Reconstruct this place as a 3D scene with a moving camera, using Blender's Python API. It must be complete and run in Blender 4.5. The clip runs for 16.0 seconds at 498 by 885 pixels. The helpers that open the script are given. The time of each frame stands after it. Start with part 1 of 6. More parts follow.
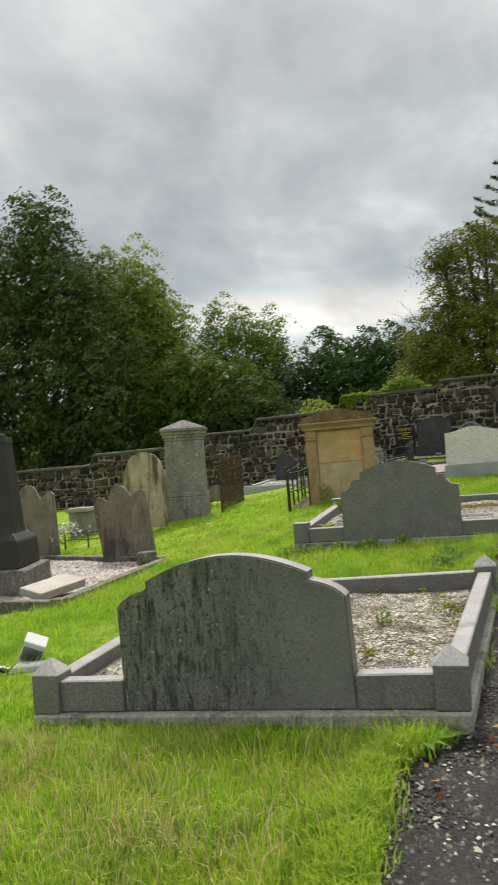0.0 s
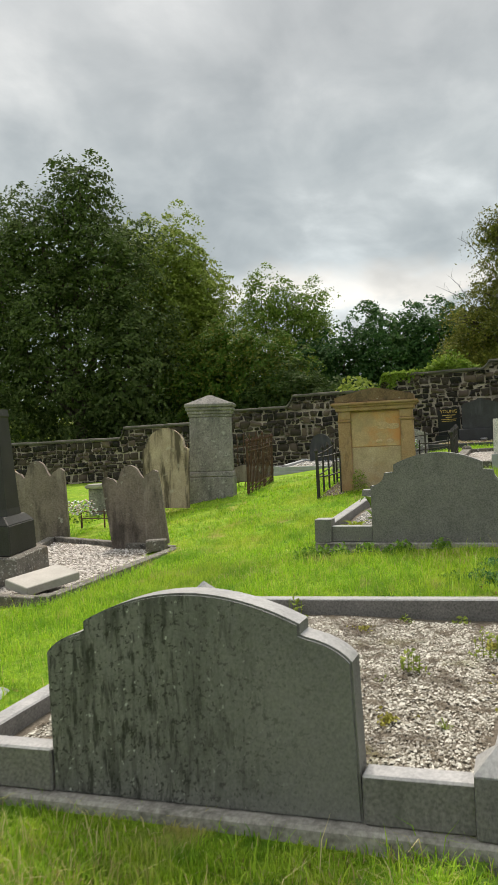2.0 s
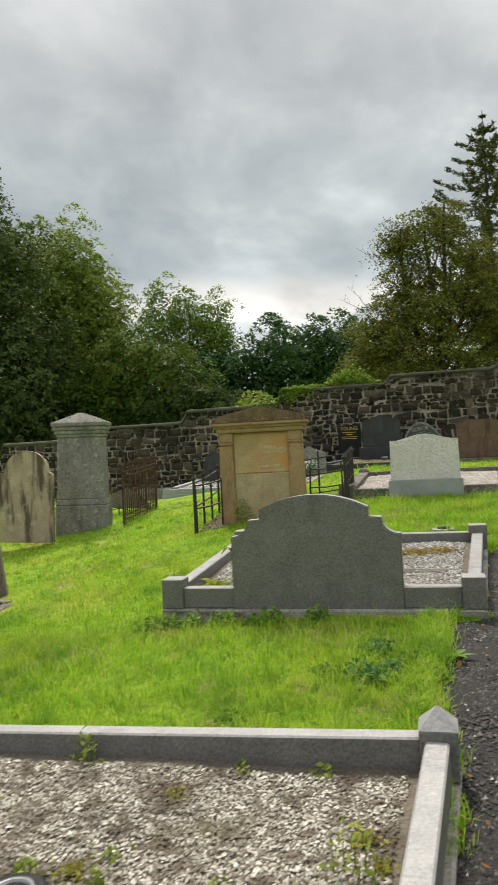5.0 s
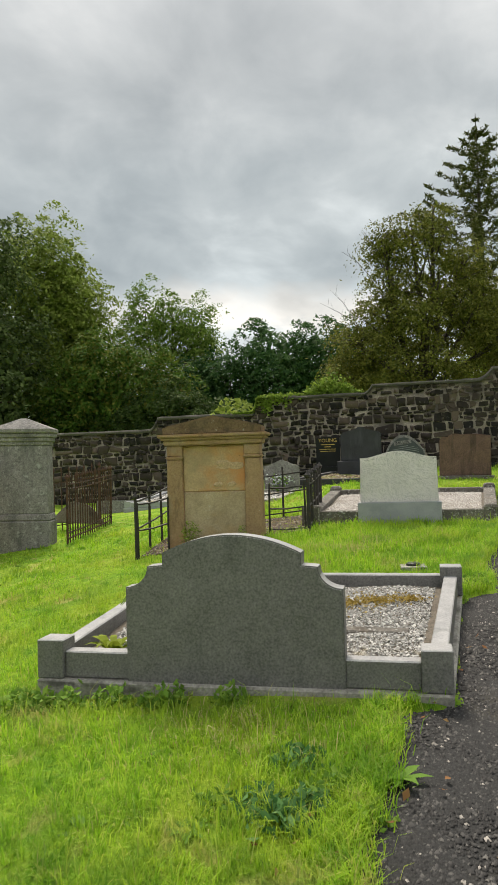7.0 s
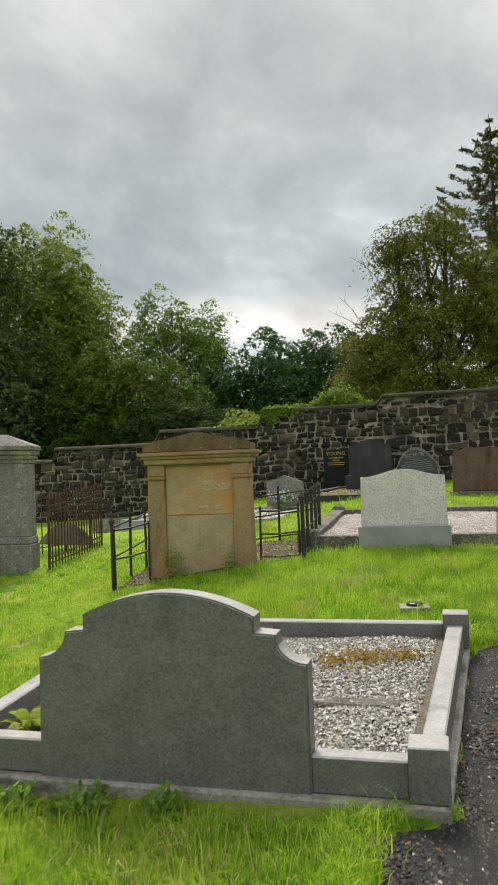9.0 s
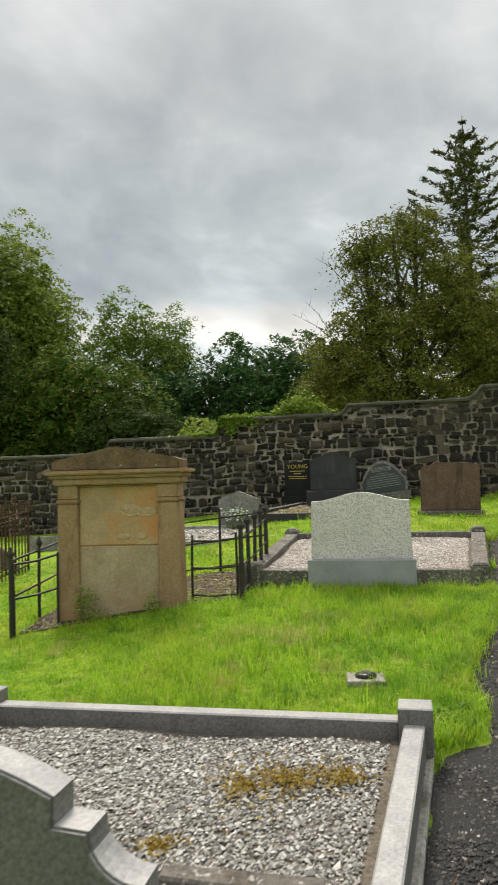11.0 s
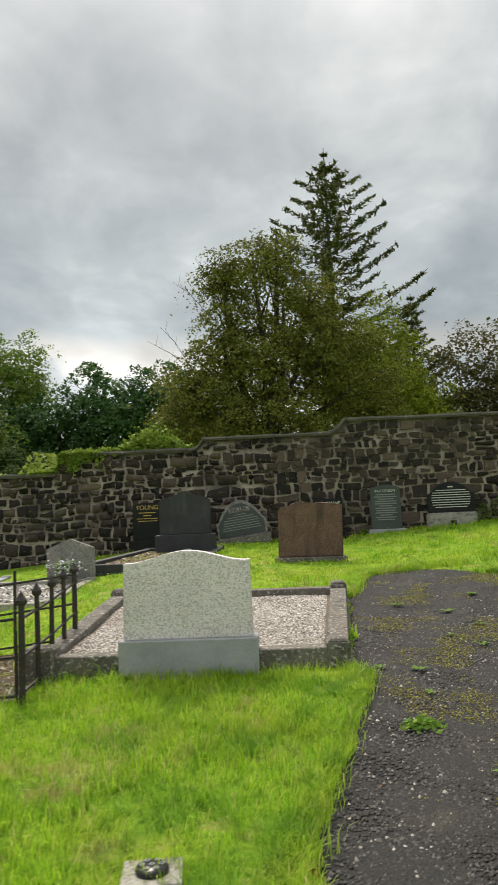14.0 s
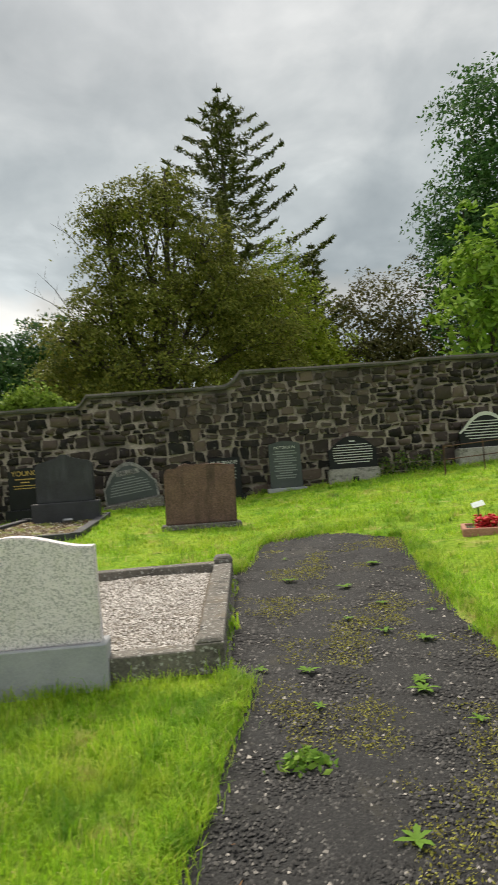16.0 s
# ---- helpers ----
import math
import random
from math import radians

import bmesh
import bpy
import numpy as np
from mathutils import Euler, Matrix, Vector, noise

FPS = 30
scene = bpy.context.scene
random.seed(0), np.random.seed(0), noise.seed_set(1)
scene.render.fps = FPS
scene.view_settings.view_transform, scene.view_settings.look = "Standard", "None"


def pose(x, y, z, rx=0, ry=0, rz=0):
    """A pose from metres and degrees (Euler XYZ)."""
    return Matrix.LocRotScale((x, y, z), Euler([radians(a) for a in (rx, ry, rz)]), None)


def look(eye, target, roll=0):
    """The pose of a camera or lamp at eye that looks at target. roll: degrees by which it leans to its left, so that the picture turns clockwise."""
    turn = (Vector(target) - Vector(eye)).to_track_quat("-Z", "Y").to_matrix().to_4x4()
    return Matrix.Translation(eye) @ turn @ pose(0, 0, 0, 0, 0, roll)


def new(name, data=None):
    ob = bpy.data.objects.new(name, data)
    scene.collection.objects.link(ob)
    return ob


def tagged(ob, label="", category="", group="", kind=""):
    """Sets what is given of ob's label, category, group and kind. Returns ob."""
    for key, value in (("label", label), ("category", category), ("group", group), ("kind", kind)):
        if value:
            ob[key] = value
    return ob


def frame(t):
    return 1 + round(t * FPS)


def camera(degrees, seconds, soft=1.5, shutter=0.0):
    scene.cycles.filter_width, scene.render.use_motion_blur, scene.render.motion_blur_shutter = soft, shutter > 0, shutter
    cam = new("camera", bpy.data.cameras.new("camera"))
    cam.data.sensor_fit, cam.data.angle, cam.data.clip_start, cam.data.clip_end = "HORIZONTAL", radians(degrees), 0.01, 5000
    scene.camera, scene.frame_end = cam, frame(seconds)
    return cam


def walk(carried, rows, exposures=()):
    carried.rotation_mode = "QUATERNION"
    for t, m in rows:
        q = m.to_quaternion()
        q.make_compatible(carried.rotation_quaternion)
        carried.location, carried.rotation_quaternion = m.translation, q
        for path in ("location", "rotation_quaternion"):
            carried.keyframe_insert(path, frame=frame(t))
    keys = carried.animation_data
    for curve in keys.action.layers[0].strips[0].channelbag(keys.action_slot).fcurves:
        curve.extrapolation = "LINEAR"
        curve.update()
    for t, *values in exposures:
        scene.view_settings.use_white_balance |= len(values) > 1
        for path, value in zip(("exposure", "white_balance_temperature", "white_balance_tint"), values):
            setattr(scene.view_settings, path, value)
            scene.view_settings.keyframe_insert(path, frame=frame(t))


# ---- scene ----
cam = camera(37.1, 16.0, soft=1.3, shutter=0.4)
PATH = [
    (0, (0.11, -0.661, 1.433), (-0.475, 1.251, 1.509), -4.6),
    (0.5, (0.009, -0.366, 1.438), (-0.664, 1.517, 1.474), -2.8),
    (1, (0.062, -0.047, 1.456), (-0.556, 1.855, 1.485), -3.6),
    (1.5, (0.104, 0.18, 1.499), (-0.605, 2.049, 1.512), -4.7),
    (2, (0.02, 0.456, 1.537), (-0.674, 2.332, 1.552), -2.7),
    (2.5, (0.1, 0.729, 1.584), (-0.568, 2.614, 1.56), -3.8),
    (3, (0.027, 0.982, 1.611), (-0.651, 2.864, 1.612), -2.2),
    (3.5, (-0.023, 1.344, 1.638), (-0.646, 3.244, 1.696), -1.6),
    (4, (0.064, 1.616, 1.681), (-0.563, 3.515, 1.719), -3.7),
    (4.5, (-0.007, 1.899, 1.717), (-0.569, 3.818, 1.741), -2.1),
    (5, (0.103, 2.167, 1.736), (-0.363, 4.112, 1.771), -2.9),
    (5.2, (0.17, 2.272, 1.749), (-0.287, 4.219, 1.779), -3.7),
    (7.3, (0.319, 3.695, 1.857), (-0.114, 5.647, 1.912), -1.4),
    (7.5, (0.333, 3.752, 1.879), (-0.093, 5.706, 1.92), -1.4),
    (8, (0.45, 4.044, 1.927), (-0.013, 5.989, 1.962), -2.0),
    (8.2, (0.451, 4.126, 1.93), (-0.045, 6.063, 1.981), -2.3),
    (10.3, (0.568, 5.509, 2.046), (0.101, 7.452, 2.137), -1.8),
    (10.5, (0.586, 5.665, 2.066), (0.104, 7.604, 2.154), -1.7),
    (11, (0.553, 6.019, 2.099), (0.139, 7.973, 2.199), -1.6),
    (11.5, (0.68, 6.362, 2.103), (0.334, 8.33, 2.192), -2.0),
    (12, (0.682, 6.679, 2.117), (0.349, 8.649, 2.2), -2.4),
    (12.5, (0.648, 6.991, 2.158), (0.347, 8.962, 2.313), -0.7),
    (13, (0.722, 7.289, 2.185), (0.414, 9.26, 2.324), -0.7),
    (13.5, (0.706, 7.565, 2.232), (0.508, 9.546, 2.415), -1.4),
    (14, (0.821, 7.858, 2.239), (0.749, 9.849, 2.421), -2.4),
    (14.5, (0.912, 8.15, 2.266), (0.883, 10.141, 2.443), -2.5),
    (15, (0.943, 8.472, 2.282), (0.99, 10.464, 2.454), -4.3),
    (15.5, (1.144, 8.839, 2.297), (1.189, 10.836, 2.398), -5.7),
    (16, (1.202, 9.135, 2.3), (1.367, 11.127, 2.352), -4.2),
]
walk(cam, [(t, look(eye, target, roll)) for t, eye, target, roll in PATH])

# ---- world, sun, exposure ----
SUN_ELEVATION, SUN_AZIMUTH = 56, 338      # degrees; azimuth clockwise from +y
world = bpy.data.worlds.new("overcast_sky")
scene.world = world
world.use_nodes = True


def link(nt, a, b):
    nt.links.new(a, b)


def node(nt, kind, **values):
    n = nt.nodes.new(kind)
    for key, value in values.items():
        if key in n.inputs:
            n.inputs[key].default_value = value
    return n


def ramp(nt, fac, stops):
    n = nt.nodes.new("ShaderNodeValToRGB")
    e = n.color_ramp.elements
    while len(e) < len(stops):
        e.new(0.5)
    for el, (p, c) in zip(e, stops):
        el.position = p
        el.color = (*c, 1) if len(c) == 3 else c
    link(nt, fac, n.inputs[0])
    return n.outputs[0]


def grey(v):
    return (v, v, v)


def build_world():
    nt = world.node_tree
    nt.nodes.clear()
    out = nt.nodes.new("ShaderNodeOutputWorld")
    bg = nt.nodes.new("ShaderNodeBackground")
    sky = nt.nodes.new("ShaderNodeTexSky")
    sky.sky_type, sky.sun_disc = "NISHITA", False
    sky.sun_elevation, sky.sun_rotation = radians(SUN_ELEVATION), radians(SUN_AZIMUTH)
    tc = nt.nodes.new("ShaderNodeTexCoord")
    sep = nt.nodes.new("ShaderNodeSeparateXYZ")
    link(nt, tc.outputs["Generated"], sep.inputs[0])
    # a flat cloud deck seen from below: divide the direction by its height
    up = nt.nodes.new("ShaderNodeMath")
    up.operation = "ADD"
    up.inputs[1].default_value = 0.30
    link(nt, sep.outputs[2], up.inputs[0])
    mx = nt.nodes.new("ShaderNodeMath")
    mx.operation = "MAXIMUM"
    mx.inputs[1].default_value = 0.05
    link(nt, up.outputs[0], mx.inputs[0])
    div = nt.nodes.new("ShaderNodeVectorMath")
    div.operation = "DIVIDE"
    comb = nt.nodes.new("ShaderNodeCombineXYZ")
    for i in range(3):
        link(nt, mx.outputs[0], comb.inputs[i])
    link(nt, tc.outputs["Generated"], div.inputs[0])
    link(nt, comb.outputs[0], div.inputs[1])
    mp = nt.nodes.new("ShaderNodeMapping")
    mp.inputs["Scale"].default_value = (0.85, 0.7, 0.6)
    mp.inputs["Location"].default_value = (0.4, 1.9, 0)
    link(nt, div.outputs[0], mp.inputs[0])
    n1 = node(nt, "ShaderNodeTexNoise", Scale=1.5, Detail=5.0, Roughness=0.5, Distortion=0.25)
    n2 = node(nt, "ShaderNodeTexNoise", Scale=5.0, Detail=7.0, Roughness=0.55, Distortion=0.3)
    link(nt, mp.outputs[0], n1.inputs["Vector"])
    link(nt, mp.outputs[0], n2.inputs["Vector"])
    mix = node(nt, "ShaderNodeMix", Factor=0.3)
    link(nt, n1.outputs[0], mix.inputs[2])
    link(nt, n2.outputs[0], mix.inputs[3])
    clouds = ramp(nt, mix.outputs[0], [(0.35, (0.405, 0.419, 0.42)), (0.46, (0.557, 0.564, 0.558)), (0.54, (0.725, 0.719, 0.70)), (0.64, (1.12, 1.09, 1.05))])
    wob = nt.nodes.new("ShaderNodeMath")
    wob.operation = "MULTIPLY_ADD"
    wob.inputs[1].default_value = 0.10
    link(nt, n2.outputs[0], wob.inputs[0])
    low = nt.nodes.new("ShaderNodeMath")
    low.operation = "SUBTRACT"
    low.inputs[1].default_value = 0.05
    link(nt, sep.outputs[2], low.inputs[0])
    link(nt, low.outputs[0], wob.inputs[2])
    height = ramp(nt, wob.outputs[0], [(0.0, (0.74, 0.79, 0.81)), (0.178, (0.76, 0.82, 0.84)), (0.200, (1.02, 1.00, 0.95)), (0.216, (0.93, 0.93, 0.90)), (0.240, (0.68, 0.75, 0.78)), (0.36, (0.81, 0.87, 0.89)), (0.48, (1.12, 1.14, 1.14)), (0.62, grey(1.34)), (1.0, grey(1.40))])
    mul = nt.nodes.new("ShaderNodeMix")
    mul.data_type, mul.blend_type = "RGBA", "MULTIPLY"
    mul.inputs[0].default_value = 1.0
    link(nt, clouds, mul.inputs[6])
    link(nt, height, mul.inputs[7])
    # little of the blue sky comes through the cloud
    weak = nt.nodes.new("ShaderNodeMix")
    weak.data_type, weak.blend_type = "RGBA", "MULTIPLY"
    weak.inputs[0].default_value = 1.0
    weak.inputs[7].default_value = (0.1, 0.1, 0.1, 1)
    link(nt, sky.outputs[0], weak.inputs[6])
    both = nt.nodes.new("ShaderNodeMix")
    both.data_type = "RGBA"
    both.inputs[0].default_value = 0.93
    link(nt, weak.outputs[2], both.inputs[6])
    link(nt, mul.outputs[2], both.inputs[7])
    link(nt, both.outputs[2], bg.inputs[0])
    bg.inputs[1].default_value = SKY_STRENGTH
    link(nt, bg.outputs[0], out.inputs[0])


SKY_STRENGTH = 1.03
build_world()
sun = new("sun", bpy.data.lights.new("sun", "SUN"))
sun.data.energy, sun.data.angle, sun.data.color = 4.1, radians(18), (1.0, 0.90, 0.77)
a, e = radians(SUN_AZIMUTH), radians(SUN_ELEVATION)
sun.matrix_world = look((math.sin(a) * math.cos(e) * 50, math.cos(a) * math.cos(e) * 50, math.sin(e) * 50), (0, 0, 0))


# ---- materials ----
def mixc(nt, fac, a, b, mode="MIX"):
    m = nt.nodes.new("ShaderNodeMix")
    m.data_type, m.blend_type = "RGBA", mode
    for sock, v in ((m.inputs[0], fac), (m.inputs[6], a), (m.inputs[7], b)):
        if isinstance(v, (int, float)):
            sock.default_value = v
        elif isinstance(v, tuple):
            sock.default_value = (*v, 1)
        else:
            link(nt, v, sock)
    return m.outputs[2]


def noise_fac(nt, vec, scale, lo, hi, detail=4.0, rough=0.6, stretch=None, seed=0.0, distort=0.0):
    mp = nt.nodes.new("ShaderNodeMapping")
    mp.inputs["Location"].default_value = (seed, seed * 0.7, -seed)
    if stretch:
        mp.inputs["Scale"].default_value = stretch
    link(nt, vec, mp.inputs[0])
    n = node(nt, "ShaderNodeTexNoise", Scale=scale, Detail=detail, Roughness=rough, Distortion=distort)
    link(nt, mp.outputs[0], n.inputs["Vector"])
    return ramp(nt, n.outputs[0], [(lo, grey(0)), (hi, grey(1))])


def begin(name, rough=0.8, metal=0.0, spec=0.4):
    m = bpy.data.materials.new(name)
    m.use_nodes = True
    nt = m.node_tree
    nt.nodes.clear()
    out = nt.nodes.new("ShaderNodeOutputMaterial")
    b = nt.nodes.new("ShaderNodeBsdfPrincipled")
    b.inputs["Roughness"].default_value = rough
    b.inputs["Metallic"].default_value = metal
    b.inputs["Specular IOR Level"].default_value = spec
    link(nt, b.outputs[0], out.inputs[0])
    geo = nt.nodes.new("ShaderNodeNewGeometry")
    return m, nt, b, geo.outputs["Position"], geo.outputs["Random Per Island"], out


def bumped(nt, b, vec, scale, strength, dist=0.01, detail=6.0):
    n = node(nt, "ShaderNodeTexNoise", Scale=scale, Detail=detail, Roughness=0.65)
    link(nt, vec, n.inputs["Vector"])
    bp = node(nt, "ShaderNodeBump", Strength=strength, Distance=dist)
    link(nt, n.outputs[0], bp.inputs["Height"])
    link(nt, bp.outputs[0], b.inputs["Normal"])


def stone_mat(name, c1, c2, scale=3.0, grain=60.0, grain_amt=0.35, rough=0.75, bump=0.35, layers=(), spec=0.4):
    """layers: (colour, scale, lo, hi, stretch, seed, strength) stains laid on one after another,
    each kept to patches where four more numbers (scale, lo, hi, seed) say so, or fading out from one x to another."""
    m, nt, b, pos, _, _ = begin(name, rough, spec=spec)
    col = mixc(nt, noise_fac(nt, pos, scale, 0.35, 0.68), c1, c2)
    g = noise_fac(nt, pos, grain, 0.3, 0.7, detail=3.0)
    col = mixc(nt, grain_amt, col, mixc(nt, g, tuple(0.45 * v for v in c1), tuple(min(1.0, 1.5 * v) for v in c2)))
    for colour, sc, lo, hi, stretch, seed, amt, *where in layers:
        f = noise_fac(nt, pos, sc, lo, hi, stretch=stretch, seed=seed, detail=6.0)
        if len(where) == 2:
            sp = nt.nodes.new("ShaderNodeSeparateXYZ")
            link(nt, pos, sp.inputs[0])
            mr = node(nt, "ShaderNodeMapRange", **{"From Min": where[0], "From Max": where[1], "To Min": 1.0, "To Max": 0.0})
            link(nt, sp.outputs[0], mr.inputs["Value"])
            f = mixc(nt, mr.outputs[0], (0, 0, 0), f)
        elif where:
            f = mixc(nt, noise_fac(nt, pos, where[0], where[1], where[2], seed=where[3]), (0, 0, 0), f)
        mm = nt.nodes.new("ShaderNodeMath")
        mm.operation = "MULTIPLY"
        mm.inputs[1].default_value = amt
        link(nt, f, mm.inputs[0])
        col = mixc(nt, mm.outputs[0], col, colour)
    link(nt, col, b.inputs["Base Color"])
    bumped(nt, b, pos, grain * 0.6, bump, 0.006)
    return m


STREAK = (20.0, 20.0, 2.6)
M = {}
M["slate"] = stone_mat("grey_granite", (0.118, 0.116, 0.110), (0.200, 0.194, 0.184), 5.0, 75, 0.5, 0.5, 0.2,
                       [((0.30, 0.31, 0.29), 28, 0.69, 0.74, None, 3, 0.5), ((0.05, 0.055, 0.05), 1.6, 0.58, 0.75, (3, 3, 0.6), 5, 0.5)])
M["slate_stained"] = stone_mat("stained_grey_granite", (0.128, 0.130, 0.122), (0.190, 0.190, 0.178), 2.0, 80, 0.3, 0.55, 0.2,
                               [((0.055, 0.060, 0.056), 0.9, 0.50, 0.68, (2.0, 2.0, 0.5), 5.3, 0.6), ((0.030, 0.032, 0.029), 1.0, 0.46, 0.64, STREAK, 2.3, 0.7, -1.35, -0.85), ((0.012, 0.013, 0.012), 34.0, 0.52, 0.62, (1.0, 1.0, 0.22), 8, 0.8, -1.4, -0.75), ((0.014, 0.015, 0.013), 60.0, 0.57, 0.62, None, 17, 0.8, -1.3, -0.5),
                                ((0.46, 0.48, 0.45), 42, 0.64, 0.68, (1, 1, 0.8), 12, 0.8, -1.3, -0.7)])
# weathered mottling on a base colour raised to stand in for reflected sky
M["slate_top"] = stone_mat("weathered_sky_lit_granite", (0.30, 0.30, 0.305), (0.46, 0.455, 0.45), 6.0, 70, 0.3, 0.35, 0.15,
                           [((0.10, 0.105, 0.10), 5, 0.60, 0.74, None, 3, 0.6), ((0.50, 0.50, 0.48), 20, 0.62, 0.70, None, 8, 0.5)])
M["speckled"] = stone_mat("speckled_white_granite", (0.75, 0.69, 0.71), (0.87, 0.80, 0.82), 2.0, 85, 0.0, 0.6, 0.15,
                          [((0.15, 0.152, 0.154), 92, 0.50, 0.57, None, 4, 0.58), ((0.90, 0.88, 0.87), 72, 0.56, 0.64, None, 9, 0.6),
                           ((0.46, 0.47, 0.28), 2.4, 0.56, 0.74, (1.5, 1.5, 1), 6, 0.3), ((0.30, 0.31, 0.26), 7, 0.70, 0.74, None, 1, 0.7)])
M["concrete"] = stone_mat("smooth_grey_concrete", (0.29, 0.305, 0.32), (0.39, 0.40, 0.415), 4.5, 110, 0.15, 0.8, 0.15,
                          [((0.22, 0.24, 0.24), 3, 0.6, 0.8, None, 4, 0.4)])
M["lichen"] = stone_mat("lichened_stone_kerb", (0.085, 0.078, 0.068), (0.19, 0.175, 0.15), 5.0, 55, 0.4, 0.9, 0.6,
                        [((0.02, 0.02, 0.018), 6, 0.55, 0.7, None, 3, 0.8), ((0.50, 0.50, 0.46), 30, 0.57, 0.64, None, 7, 0.75), ((0.20, 0.15, 0.09), 3, 0.56, 0.72, None, 11, 0.5)])
M["base_course"] = stone_mat("mossy_concrete_base", (0.25, 0.235, 0.205), (0.40, 0.385, 0.345), 6.0, 50, 0.4, 0.9, 0.6,
                             [((0.06, 0.058, 0.048), 5, 0.52, 0.66, (1, 1, 2), 3, 0.75), ((0.08, 0.10, 0.04), 4, 0.6, 0.75, None, 8, 0.6), ((0.55, 0.54, 0.50), 18, 0.64, 0.70, None, 2, 0.6)])
M["sandstone"] = stone_mat("ochre_sandstone", (0.305, 0.196, 0.106), (0.425, 0.282, 0.161), 2.6, 45, 0.25, 0.88, 0.35,
                           [((0.460, 0.218, 0.086), 1.5, 0.52, 0.70, (1, 1, 1.6), 2.2, 0.5), ((0.356, 0.310, 0.230), 2.2, 0.52, 0.68, None, 7.5, 0.55),
                            ((0.138, 0.098, 0.057), 4, 0.55, 0.70, (2, 2, 0.7), 4, 0.7), ((0.632, 0.586, 0.483), 34, 0.66, 0.70, None, 13, 0.7, 2.0, 0.45, 0.6, 4.0)])
M["sand_orange"] = stone_mat("orange_stained_sandstone", (0.459, 0.314, 0.174), (0.538, 0.386, 0.224), 2.4, 45, 0.25, 0.88, 0.35,
                             [((0.582, 0.263, 0.090), 1.8, 0.44, 0.62, None, 5.2, 0.85), ((0.515, 0.403, 0.246), 5.0, 0.58, 0.64, None, 7.5, 0.6), ((0.269, 0.224, 0.146), 2.2, 0.54, 0.70, None, 17, 0.5), ((0.078, 0.056, 0.034), 9, 0.68, 0.71, (1, 1, 2), 4, 0.7), ((0.650, 0.605, 0.493), 34, 0.68, 0.72, None, 3, 0.6)])
M["sand_buff"] = stone_mat("grey_buff_sandstone", (0.380, 0.287, 0.182), (0.517, 0.408, 0.270), 3.0, 45, 0.25, 0.9, 0.4,
                           [((0.437, 0.265, 0.103), 2.4, 0.56, 0.70, None, 2, 0.55), ((0.598, 0.552, 0.448), 26, 0.60, 0.66, None, 13, 0.6, 1.8, 0.48, 0.6, 9.0), ((0.149, 0.127, 0.081), 3, 0.56, 0.72, None, 17, 0.5)])
M["sand_flake"] = stone_mat("freshly_flaked_sandstone", (0.44, 0.30, 0.17), (0.56, 0.41, 0.26), 4, 45, 0.3, 0.9, 0.5)
M["sandstone_top"] = stone_mat("weathered_brown_sandstone", (0.12, 0.078, 0.045), (0.23, 0.155, 0.088), 3.5, 40, 0.35, 0.92, 0.6,
                               [((0.06, 0.05, 0.035), 4, 0.52, 0.68, None, 3, 0.7), ((0.46, 0.44, 0.38), 16, 0.63, 0.69, None, 5, 0.7)])
M["grey_stone"] = stone_mat("weathered_grey_limestone", (0.172, 0.164, 0.157), (0.315, 0.300, 0.286), 6, 55, 0.45, 0.9, 0.6,
                            [((0.055, 0.058, 0.057), 1.6, 0.50, 0.66, (3, 3, 0.7), 3, 0.5), ((0.07, 0.073, 0.070), 22, 0.52, 0.62, None, 5, 0.45), ((0.48, 0.48, 0.45), 14, 0.58, 0.66, (1, 1, 0.8), 8, 0.6)])
M["pale_stone"] = stone_mat("pale_buff_sandstone", (0.33, 0.255, 0.19), (0.475, 0.385, 0.295), 3.0, 45, 0.3, 0.9, 0.4,
                            [((0.07, 0.055, 0.04), 1.4, 0.50, 0.62, (3.5, 3.5, 0.6), 4, 0.9), ((0.55, 0.50, 0.42), 6, 0.58, 0.70, None, 9, 0.5)])
M["brown_stone"] = stone_mat("eroded_brown_sandstone", (0.140, 0.115, 0.096), (0.25, 0.21, 0.178), 3.0, 40, 0.35, 0.92, 0.7,
                             [((0.36, 0.32, 0.28), 1.2, 0.54, 0.68, (9, 9, 1.0), 9, 0.5), ((0.035, 0.030, 0.025), 1.8, 0.5, 0.66, (2.5, 2.5, 0.7), 6, 0.75), ((0.40, 0.39, 0.35), 7, 0.66, 0.71, None, 2, 0.8)])
M["black_granite"] = stone_mat("polished_black_granite", (0.010, 0.011, 0.012), (0.020, 0.021, 0.022), 3, 150, 0.3, 0.38, 0.03, [((0.03, 0.032, 0.03), 3, 0.6, 0.8, (3, 3, 0.6), 3, 0.4)], 0.16)
M["dark_stone"] = stone_mat("dark_slate_stone", (0.022, 0.023, 0.027), (0.045, 0.047, 0.054), 2.5, 80, 0.3, 0.55, 0.2,
                            [((0.10, 0.105, 0.115), 1.3, 0.54, 0.68, (3, 3, 0.5), 6, 0.5)])
M["obelisk_stone"] = stone_mat("dark_green_grey_granite", (0.022, 0.021, 0.019), (0.042, 0.040, 0.036), 3, 70, 0.3, 0.55, 0.15, [((0.12, 0.12, 0.10), 14, 0.66, 0.72, None, 5, 0.5)])
M["green_slate"] = stone_mat("dark_green_slate", (0.040, 0.050, 0.048), (0.070, 0.082, 0.078), 3, 80, 0.2, 0.5, 0.15)
